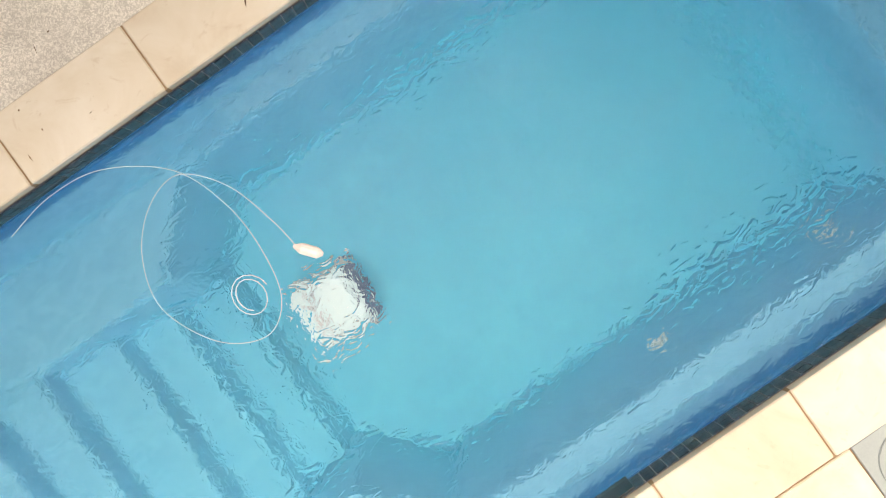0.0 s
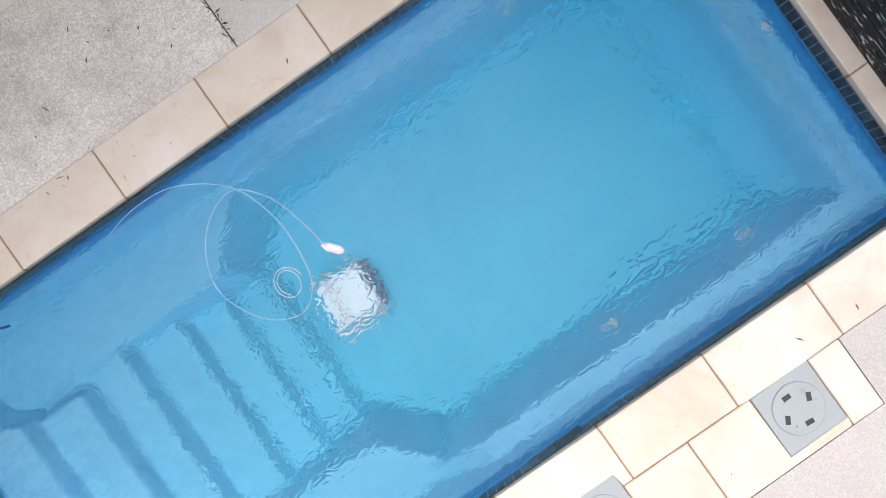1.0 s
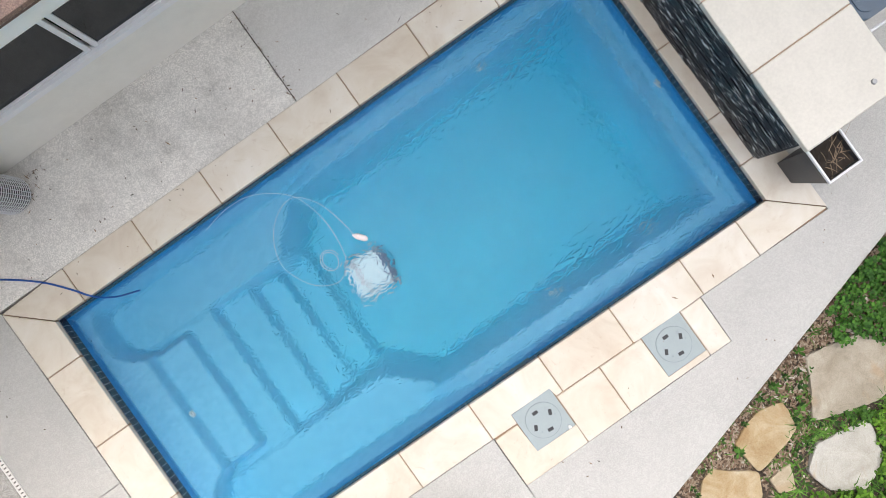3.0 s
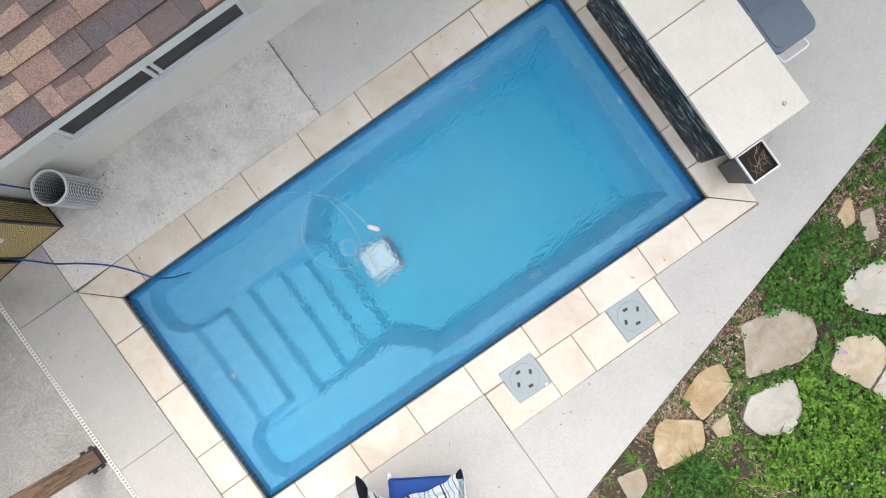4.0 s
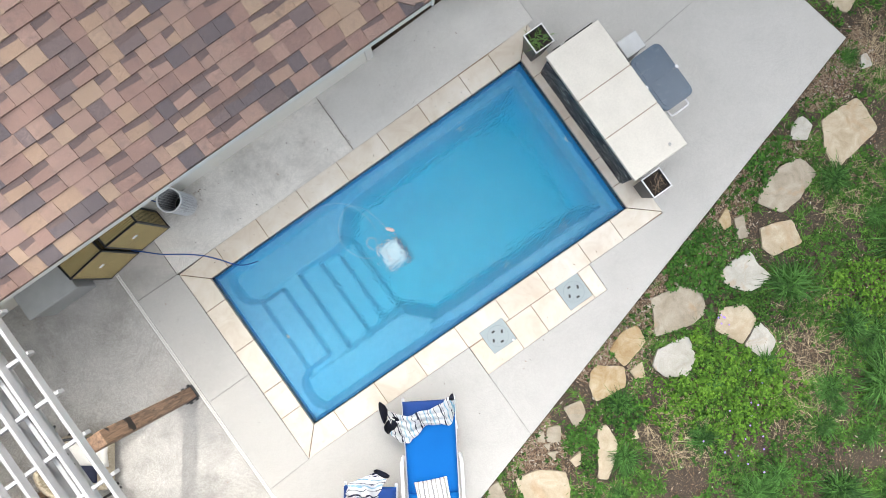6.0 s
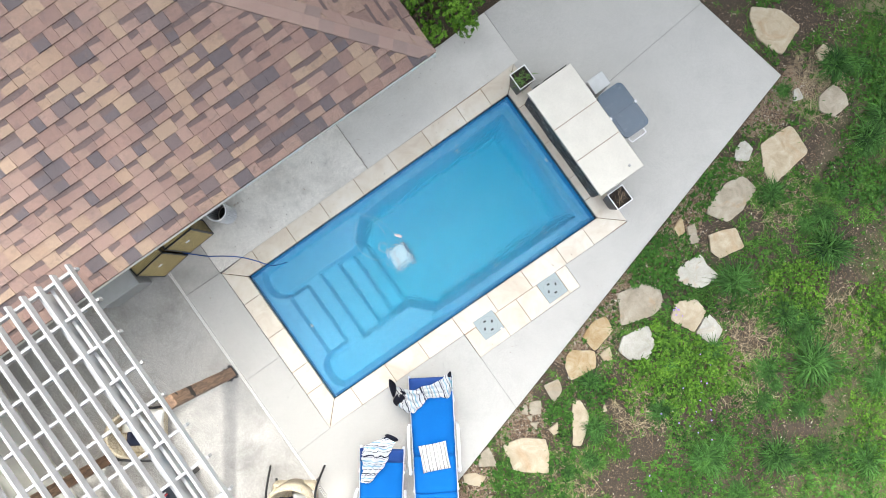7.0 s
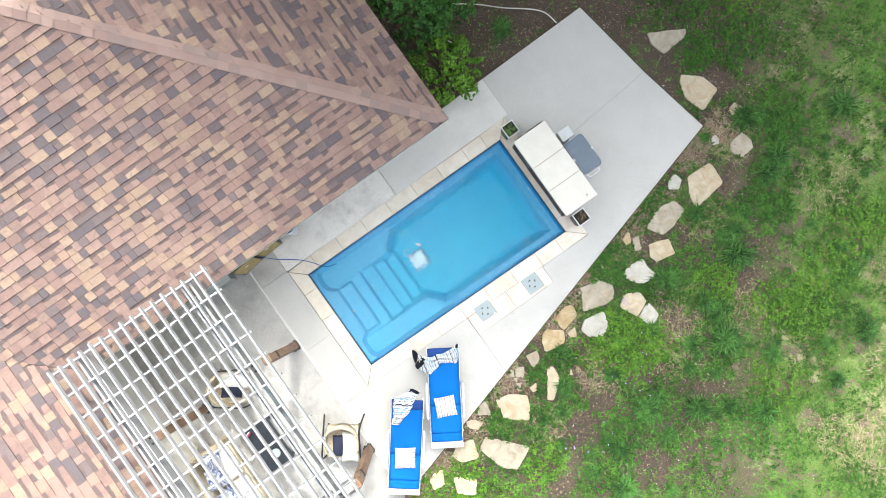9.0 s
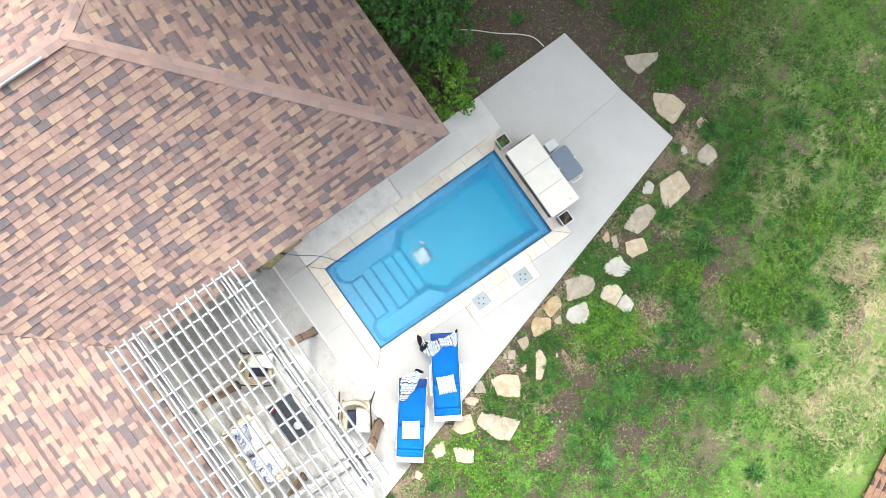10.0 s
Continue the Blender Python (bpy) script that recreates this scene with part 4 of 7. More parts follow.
# ---- patio cooler cart behind the wall ----
def build_cooler():
    root = thing("cooler_cart", pose(5.50, -1.19, 0), "rolling patio cooler with two slate-blue lids and a steel handle", "cooler")
    steel = plain("brushed steel", (0.5, 0.5, 0.5), 0.35, 0.9)
    lidm = plain("slate blue plastic", (0.055, 0.088, 0.13), 0.25, vary=0.08)
    bm = bmesh.new()
    box(bm, -0.19, 0.19, -0.33, 0.33, 0.42, 0.80, bevel=0.03, segments=3)
    part("tub", bm, lidm, root)
    bm = bmesh.new()
    for sx in (-1, 1):
        for sy in (-1, 1):
            box(bm, sx * 0.18 - 0.015, sx * 0.18 + 0.015, sy * 0.30 - 0.015, sy * 0.30 + 0.015, 0.05, 0.44)
    box(bm, -0.19, 0.19, -0.31, 0.31, 0.16, 0.18)
    part("stand", bm, steel, root)
    for s in (-1, 1):
        bm = bmesh.new()
        c = 0.175 * s
        pts = []
        for qx, qy in ((1, 1), (-1, 1), (-1, -1), (1, -1)):
            r = 0.075 if qy == s else 0.012
            for k in range(6):
                a = math.atan2(qy, qx) - math.pi / 4 + k / 5 * math.pi / 2
                pts.append((qx * (0.205 - r) + r * math.cos(a), c + qy * (0.172 - r) + r * math.sin(a)))
        prism(bm, pts, 0.80, 0.835, 0.01, 2)
        lid = part("lid", bm, lidm, root)
        bm = bmesh.new()
        prism(bm, [(x * 0.8, c + (y - c) * 0.8) for x, y in pts], 0.835, 0.841, 0.004)
        part("lid_panel", bm, lidm, lid)
    for sx in (-0.205, 0.205):
        bm = bmesh.new()
        box(bm, sx - 0.015, sx + 0.015, -0.02, 0.02, 0.80, 0.85, bevel=0.005)
        part("hinge", bm, M_vinyl, root)
    bm = bmesh.new()
    tube(bm, smooth_path([(-0.12, -0.33, 0.70), (-0.12, -0.40, 0.72), (-0.09, -0.42, 0.72), (0.09, -0.42, 0.72), (0.12, -0.40, 0.72), (0.12, -0.33, 0.70)], 5), 0.010, 8)
    part("handle", bm, M_vinyl, root)
    for sx in (-0.2, 0.2):
        bm = bmesh.new()
        bmesh.ops.create_cone(bm, cap_ends=True, segments=20, radius1=0.05, radius2=0.05, depth=0.03, matrix=pose(sx, -0.3, 0.05, 0, 90, 0))
        part("wheel", bm, M_black, root)
    box_ob = thing("storage_box", pose(5.50, -0.69, 0), "pale grey plastic box beside the cooler cart", "box")
    bm = bmesh.new()
    box(bm, -0.12, 0.12, -0.10, 0.10, 0, 0.66, bevel=0.012, segments=2)
    part("body", bm, plain("pale grey plastic", (0.45, 0.46, 0.46), 0.5), box_ob)
    bm = bmesh.new()
    box(bm, -0.13, 0.13, -0.11, 0.11, 0.655, 0.69, bevel=0.01, segments=2)
    part("lid", bm, plain("pale grey lid", (0.50, 0.51, 0.51), 0.5), box_ob)


build_cooler()


# ---- loungers ----
def blue_fabric():
    k = Mat("royal blue canvas", 0.85, specular=0.15)
    k.local()
    w = k.noise(420, 2)
    c = k.mix(k.noise(3, 4), (0.003, 0.098, 0.36), (0.005, 0.135, 0.46))
    k.color(k.mix(0.2, c, k.ramp(w, [(0.4, (0.0, 0.03, 0.2)), (0.6, (0.01, 0.25, 0.62))])))
    k.bump(w, 0.3, 0.002)
    return k.m


def stripes(name, ground, bands, period, along=0, wobble=0.02):
    """Woven stripes across one local axis."""
    k = Mat(name, 0.85).local()
    sep = k.t.nodes.new("ShaderNodeSeparateXYZ")
    k.link(k.coord, sep.inputs[0])
    wob = k.math("MULTIPLY", k.noise(7, 3, 0.6, 0.8), wobble)
    f = k.math("FRACT", k.math("DIVIDE", k.math("ADD", sep.outputs[along], wob), period))
    stops = [(0.0, ground)]
    for a, b, c in bands:
        stops += [(a, c), (b, ground)]
    k.color(k.ramp(f, stops, True))
    k.bump(k.noise(500, 2), 0.3, 0.002)
    return k.m


M_blue = blue_fabric()
M_towel = stripes("striped towel", (0.80, 0.81, 0.82), [(0.05, 0.11, (0.012, 0.018, 0.05)), (0.17, 0.19, (0.02, 0.03, 0.08)), (0.33, 0.37, (0.25, 0.50, 0.66)), (0.50, 0.52, (0.03, 0.045, 0.10)), (0.62, 0.68, (0.34, 0.57, 0.70)), (0.82, 0.85, (0.012, 0.02, 0.06))], 0.26, 0, 0.09)
M_pillow = stripes("striped pillow cloth", (0.72, 0.71, 0.67), [(0.10, 0.26, (0.22, 0.22, 0.22)), (0.40, 0.48, (0.42, 0.43, 0.43)), (0.58, 0.72, (0.30, 0.30, 0.29))], 0.10, 1)
M_navy = plain("navy cloth", (0.012, 0.016, 0.04), 0.85, vary=0.3)


def cushion(bm, profile, half, thick, across=10, sag=0.02):
    """A soft slab that follows a profile of (x, z) points; half is half its width."""
    path = [Vector((p[0], 0, p[1])) for p in profile]
    rows = []
    n = len(path)
    for i, p in enumerate(path):
        d = (path[min(i + 1, n - 1)] - path[max(i - 1, 0)]).normalized()
        up = Vector((-d.z, 0, d.x))
        end = min(i, n - 1 - i)
        pinch = 0.45 if end == 0 else 0.85 if end == 1 else 1.0
        top, low = [], []
        for j in range(across + 1):
            y = -1 + 2 * j / across
            edge = max(0.0, 1 - abs(y) ** 6) ** 0.5
            h = thick * (0.35 + 0.65 * edge) * pinch - sag * math.cos(y * math.pi / 2) * (0 if end < 2 else 1)
            top.append(bm.verts.new(p + up * h + Vector((0, y * half, 0))))
            low.append(bm.verts.new(p + Vector((0, y * half * 0.99, 0)) - up * 0.004))
        rows.append((top, low))
    for (t0, l0), (t1, l1) in zip(rows, rows[1:]):
        for j in range(across):
            bm.faces.new((t0[j], t0[j + 1], t1[j + 1], t1[j]))
            bm.faces.new((l0[j], l1[j], l1[j + 1], l0[j + 1]))
        bm.faces.new((t0[0], t1[0], l1[0], l0[0]))
        bm.faces.new((t0[-1], l0[-1], l1[-1], t1[-1]))
    for t, l in (rows[0], rows[-1]):
        bm.faces.new(t + l[::-1])


def pillow_mesh(bm, size, thick, n=12):
    grid = {}
    for s in (1, -1):
        for i in range(n + 1):
            for j in range(n + 1):
                u, v = -1 + 2 * i / n, -1 + 2 * j / n
                if s < 0 and (i in (0, n) or j in (0, n)):
                    grid[s, i, j] = grid[1, i, j]
                    continue
                pull = 1 - 0.07 * (1 - abs(u * v))  # corners reach out
                h = thick * ((1 - u * u) * (1 - v * v)) ** 0.42
                grid[s, i, j] = bm.verts.new((u * size * pull, v * size * pull, s * h))
        for i in range(n):
            for j in range(n):
                q = [grid[s, i, j], grid[s, i + 1, j], grid[s, i + 1, j + 1], grid[s, i, j + 1]]
                bm.faces.new(q if s > 0 else q[::-1])


def build_lounger(at, length, label):
    """Local x runs from the head end, by the pool, to the foot end."""
    root = thing("sun_lounger", at, label, "lounger", "sun loungers by the pool")
    hinge = length * 0.62
    head = 0.56

    def top(x):
        return 0.31 + (head - 0.31) * max(0.0, 1 - x / hinge) ** 1.7 + 0.02 * math.sin(min(1.0, max(0.0, (x - hinge) / (length - hinge))) * math.pi)

    for y in (-0.285, 0.285):
        bm = bmesh.new()
        tube(bm, [(x, y, top(x) - 0.035) for x in np.linspace(-0.03, length + 0.02, 14)], 0.018, 8)
        part("side_rail", bm, M_vinyl, root)
        bm = bmesh.new()
        tube(bm, smooth_path([(hinge - 0.42, y * 1.15, 0.30), (hinge - 0.40, y * 1.17, 0.50), (hinge - 0.30, y * 1.18, 0.54), (hinge + 0.10, y * 1.18, 0.53), (hinge + 0.20, y * 1.17, 0.48), (hinge + 0.22, y * 1.15, 0.28)], 5), 0.02, 8)
        part("armrest", bm, M_vinyl, root)
    for x in (0.35, length - 0.18):
        for y in (-0.30, 0.30):
            bm = bmesh.new()
            tube(bm, [(x, y, 0.0), (x, y, top(x) - 0.02)], 0.018, 8)
            part("leg", bm, M_vinyl, root)
    bm = bmesh.new()
    box(bm, length - 0.02, length + 0.13, -0.30, 0.30, 0.26, 0.30, bevel=0.008)
    part("foot_bar", bm, M_vinyl, root)
    bm = bmesh.new()
    for k in range(14):
        x = 0.05 + k * (length - 0.1) / 13
        box(bm, x - 0.02, x + 0.02, -0.29, 0.29, top(x) - 0.022, top(x) - 0.012)
    part("sling", bm, M_vinyl, root)
    for a, b, name in ((0.0, hinge, "back_cushion"), (hinge + 0.004, length - 0.16, "seat_cushion"), (length - 0.156, length, "foot_roll")):
        bm = bmesh.new()
        cushion(bm, [(x, top(x)) for x in np.linspace(a, b, 16 if b - a > 0.3 else 6)], 0.288, 0.075, sag=0.04)
        part(name, bm, M_blue, root, smooth=True)
    bm = bmesh.new()
    cushion(bm, [(x, top(x) + 0.062) for x in np.linspace(-0.01, 0.17, 7)], 0.290, 0.035, sag=0.0)
    part("head_flap", bm, plain("dark blue canvas", (0.004, 0.042, 0.20), 0.8), root, smooth=True)
    return root, top, hinge


def build_towel(at, one, two, top, seed, tails):
    """A rumpled towel between two long edges, lying over the cushion and hanging off its side."""
    root = thing("beach_towel", at, "crumpled white beach towel with blue and navy stripes", "towel", "towels on the loungers")
    nx, ny = 44, 24
    inv = at.inverted()

    def resample(pts):
        path = smooth_path([(x, y, 0) for x, y in pts], 12)
        return [path[round(i * (len(path) - 1) / nx)] for i in range(nx + 1)]

    A, B = resample(one), resample(two)
    bm = bmesh.new()
    grid = []
    for i in range(nx + 1):
        row = []
        for j in range(ny + 1):
            t, s = j / ny, i / nx
            w = A[i].lerp(B[i], t)
            edge = 0.008 * math.sin(s * 40 + seed) * abs(2 * t - 1) ** 3
            w = w + (B[i] - A[i]).normalized() * edge
            fold = abs(math.sin(t * 9 + 3.2 * math.sin(s * 5 + seed))) * 0.030 + 0.022 * noise.noise((s * 6, t * 5, seed)) + 0.010 * noise.noise((s * 19, t * 13, seed))
            row.append(bm.verts.new(inv @ Vector((w.x, w.y, top(w.x, w.y) + 0.012 + fold * (1 - 0.5 * abs(2 * t - 1) ** 4)))))
        grid.append(row)
    for i in range(nx):
        for j in range(ny):
            bm.faces.new((grid[i][j], grid[i + 1][j], grid[i + 1][j + 1], grid[i][j + 1]))
    bmesh.ops.solidify(bm, geom=bm.faces[:], thickness=0.004)
    part("cloth", bm, M_towel, root, smooth=True)
    for pts in tails:
        bm = bmesh.new()
        c = [smooth_path([(x, y, 0) for x, y in pts], 3, True)][0]
        mid = sum(c, Vector()) / len(c)
        z = lambda p: top(p.x, p.y) + 0.03
        hub = bm.verts.new(inv @ Vector((mid.x, mid.y, z(mid) + 0.022)))
        ring = [bm.verts.new(inv @ Vector((p.x, p.y, z(p) + 0.006 * math.sin(k * 2.1)))) for k, p in enumerate(c)]
        for k in range(len(ring)):
            bm.faces.new((hub, ring[k], ring[(k + 1) % len(ring)]))
        bmesh.ops.solidify(bm, geom=bm.faces[:], thickness=0.006)
        part("dark_tail", bm, M_navy, root, "black towel corner", smooth=True)


def lounger_set(x, y, turn, length, towel, tails, pillow, label, seed):
    at = pose(x, y, 0, 0, 0, turn)
    root, top, hinge = build_lounger(at, length, label)
    inv = at.inverted()

    def surface(wx, wy):
        p = inv @ Vector((wx, wy, 0))
        on = max(0.0, 1 - max(0.0, abs(p.y) - 0.30) / 0.45)
        return (top(min(max(p.x, 0.0), length)) + 0.075) * on + (1 - on) * 0.10 + (0.03 if p.x < 0.2 else 0.0) * on

    tx, ty, turn2, one, two = towel
    build_towel(pose(tx, ty, 0, 0, 0, turn2), one, two, surface, seed, tails)
    px, py, pt = pillow
    p = thing("throw_pillow", at @ pose(px, py, top(px) + 0.10, 0, 4, pt), "square throw pillow with fine grey stripes on cream", "pillow", "pillows on the loungers")
    bm = bmesh.new()
    pillow_mesh(bm, 0.19, 0.06)
    part("cover", bm, M_pillow, p, smooth=True)
    bm = bmesh.new()
    tube(bm, [(sx * 0.187, sy * 0.187, 0) for sx, sy in ((-1, -1), (-0.5, -0.965), (0, -0.955), (0.5, -0.965), (1, -1), (0.965, -0.5), (0.955, 0), (0.965, 0.5), (1, 1), (0.5, 0.965), (0, 0.955), (-0.5, 0.965), (-1, 1), (-0.965, 0.5), (-0.955, 0), (-0.965, -0.5))], 0.006, 6, True)
    part("piping", bm, M_pillow, p)


lounger_set(1.325, -2.62, -122.3, 1.76,
            (1.15, -2.72, -14, [(0.73, -2.66), (0.80, -2.56), (0.88, -2.47), (1.02, -2.60), (1.18, -2.65), (1.37, -2.71), (1.50, -2.70), (1.58, -2.70)],
             [(0.74, -2.72), (0.78, -2.82), (0.85, -2.88), (0.95, -2.88), (1.14, -2.84), (1.28, -2.92), (1.40, -2.98), (1.56, -2.79)]),
            [[(0.84, -2.33), (0.88, -2.45), (0.74, -2.58), (0.77, -2.43)], [(0.89, -2.54), (0.93, -2.62), (0.73, -2.70), (0.71, -2.60)], [(1.60, -2.69), (1.57, -2.76), (1.52, -2.72)]],
            (1.10, 0.0, 8), "white sun lounger with royal blue cushions and a draped towel", 1)
lounger_set(0.25, -3.02, -127.8, 1.68,
            (0.12, -3.05, -127, [(0.10, -2.83), (0.03, -2.89), (-0.02, -2.94), (-0.13, -3.10), (-0.26, -3.22)],
             [(0.42, -2.90), (0.47, -3.02), (0.32, -3.11), (0.15, -3.22), (-0.17, -3.31)]),
            [[(0.40, -2.88), (0.46, -2.90), (0.52, -3.02), (0.46, -3.02)]],
            (1.10, 0.0, 92), "white sun lounger with royal blue cushions beside the pergola post", 2)


# ---- seating under the pergola ----
def wicker():
    k = Mat("cream resin wicker", 0.6).local()
    a = k.noise(70, 2, 0.5, 0, k.stretch(1, 1, 0.25))
    k.color(k.ramp(a, [(0.35, (0.30, 0.24, 0.16)), (0.6, (0.62, 0.54, 0.40))]))
    k.bump(a, 0.6, 0.006)
    return k.m


M_wicker = wicker()
M_cream = plain("cream cushion cloth", (0.76, 0.73, 0.67), 0.85, vary=0.08)


def blue_pattern():
    k = Mat("blue and white printed cloth", 0.85).local()
    f = k.step(k.noise(15, 3, 0.6, 2.2), 0.49, 0.52)
    k.color(k.mix(f, (0.76, 0.77, 0.78), (0.03, 0.07, 0.24)))
    return k.m


M_print = blue_pattern()


def build_armchair(x, y, turn):
    root = thing("armchair", pose(x, y, 0, 0, 0, turn), "rounded cream wicker armchair with a white cushion", "armchair", "armchairs under the pergola")
    bm = bmesh.new()
    box(bm, -0.30, 0.30, -0.30, 0.30, 0.10, 0.32, bevel=0.05, segments=3)
    part("seat_base", bm, M_wicker, root)
    # curved back and arms in one sweep
    bm = bmesh.new()
    prev = None
    for i in range(25):
        a = radians(-35 + 250 * i / 24)
        c, s = math.cos(a), math.sin(a)
        back = max(0.0, s)
        h = 0.48 + 0.20 * back
        ro, ri = 0.345, 0.305
        ring = [bm.verts.new((r * c, r * s, z)) for r, z in ((ri, 0.25), (ro - 0.03, 0.12), (ro + 0.02 * back, h), (ro - 0.035, h + 0.03), (ri, h))]
        if prev:
            for k in range(5):
                bm.faces.new((prev[k], prev[(k + 1) % 5], ring[(k + 1) % 5], ring[k]))
        else:
            bm.faces.new(ring)
        prev = ring
    bm.faces.new(prev[::-1])
    part("back_shell", bm, M_wicker, root, smooth=True)
    for sx in (-1, 1):
        for sy in (-1, 1):
            bm = bmesh.new()
            tube(bm, [(sx * 0.30, sy * 0.28, 0.0), (sx * 0.26, sy * 0.25, 0.12)], [0.018, 0.024], 8)
            part("leg", bm, M_dark_metal, root)
        bm = bmesh.new()
        tube(bm, smooth_path([(sx * 0.34, -0.32, 0.02), (sx * 0.35, -0.26, 0.48), (sx * 0.34, 0.0, 0.54), (sx * 0.33, 0.26, 0.52), (sx * 0.38, 0.46, 0.02)], 5), 0.016, 8)
        part("arm_frame", bm, M_dark_metal, root)
    bm = bmesh.new()
    pillow_mesh(bm, 0.29, 0.08)
    bmesh.ops.scale(bm, vec=(0.55, 1.0, 1.0), verts=bm.verts)
    part("seat_cushion", bm, M_cream, root, smooth=True, at=pose(0.16, -0.06, 0.42))
    bm = bmesh.new()
    pillow_mesh(bm, 0.20, 0.06)
    bmesh.ops.scale(bm, vec=(0.55, 1.0, 1.0), verts=bm.verts)
    part("throw_cushion", bm, M_navy, root, "navy cushion", True, pose(-0.06, -0.04, 0.44, 0, 18, 0))


build_armchair(-2.33, -0.95, 55)
build_armchair(-1.22, -2.98, -35)


def build_sofa(x, y, turn):
    root = thing("loveseat", pose(x, y, 0, 0, 0, turn), "cream wicker loveseat with blue patterned pillows", "sofa")
    bm = bmesh.new()
    box(bm, -0.70, 0.70, -0.34, 0.34, 0.08, 0.30, bevel=0.03, segments=2)
    part("base", bm, M_wicker, root)
    bm = bmesh.new()
    box(bm, -0.70, 0.70, 0.26, 0.40, 0.30, 0.80, bevel=0.04, segments=3)
    part("backrest", bm, M_wicker, root)
    for s in (-1, 1):
        bm = bmesh.new()
        box(bm, s * 0.70 - 0.07, s * 0.70 + 0.07, -0.34, 0.36, 0.10, 0.58, bevel=0.04, segments=3)
        part("arm", bm, M_wicker, root)
        bm = bmesh.new()
        box(bm, s * 0.32 - 0.30, s * 0.32 + 0.30, -0.32, 0.24, 0.30, 0.43, bevel=0.04, segments=3)
        part("seat_cushion", bm, M_cream, root, smooth=True)
        for k in range(2):
            bm = bmesh.new()
            pillow_mesh(bm, 0.20, 0.075)
            part("pillow", bm, M_print, root, "blue and white printed pillow", True, pose(s * (0.22 + 0.28 * k), 0.12 - 0.10 * k, 0.56, 50, 0, s * -14))


build_sofa(-3.30, -2.38, 90)


def build_fire_table(x, y, turn):
    root = thing("coffee_table", pose(x, y, 0, 0, 0, turn), "dark slate coffee table with bottles and a bowl on it", "table")
    top = plain("dark slate", (0.022, 0.028, 0.038), 0.35)
    for k in range(4):
        bm = bmesh.new()
        box(bm, -0.45 + k * 0.226, -0.45 + k * 0.226 + 0.22, -0.28, 0.28, 0.37, 0.41, bevel=0.006)
        part("top_board", bm, top, root)
    for sx in (-1, 1):
        for sy in (-1, 1):
            bm = bmesh.new()
            box(bm, sx * 0.40 - 0.03, sx * 0.40 + 0.03, sy * 0.23 - 0.03, sy * 0.23 + 0.03, 0, 0.37)
            part("leg", bm, M_dark_metal, root)
    bm = bmesh.new()
    box(bm, -0.42, 0.42, -0.25, 0.25, 0.31, 0.37)
    part("apron", bm, M_dark_metal, root)


build_fire_table(-2.36, -2.22, 90)


def build_tabletop_things():
    bowl = thing("glass_bowl", pose(-2.30, -2.42, 0.41), "small clear glass bowl on the coffee table", "bowl")
    bm = bmesh.new()
    prev = None
    for r, z in ((0.03, 0.0), (0.06, 0.015), (0.085, 0.06), (0.08, 0.06), (0.055, 0.02), (0.0, 0.012)):
        ring = [bm.verts.new((r * math.cos(k * math.tau / 20), r * math.sin(k * math.tau / 20), z)) for k in range(20)] if r else [bm.verts.new((0, 0, z))]
        if prev:
            for k in range(20):
                bm.faces.new((prev[k], prev[(k + 1) % 20], ring[(k + 1) % 20], ring[k]) if len(ring) > 1 else (prev[k], prev[(k + 1) % 20], ring[0]))
        prev = ring
    part("bowl", bm, plain("pale glass", (0.6, 0.66, 0.68), 0.1), bowl, smooth=True)
    box_ob = thing("drink_box", pose(-2.55, -1.86, 0.41, 0, 0, 20), "small navy carton with a red and white band", "carton")
    bm = bmesh.new()
    box(bm, -0.07, 0.07, -0.05, 0.05, 0, 0.09, bevel=0.004)
    part("carton", bm, M_navy, box_ob)
    for z, c in ((-0.02, (0.5, 0.02, 0.03)), (0.01, (0.75, 0.75, 0.75))):
        bm = bmesh.new()
        box(bm, -0.071, 0.071, z, z + 0.018, 0.0, 0.0915)
        part("band", bm, plain("carton band", c, 0.5), box_ob)


build_tabletop_things()


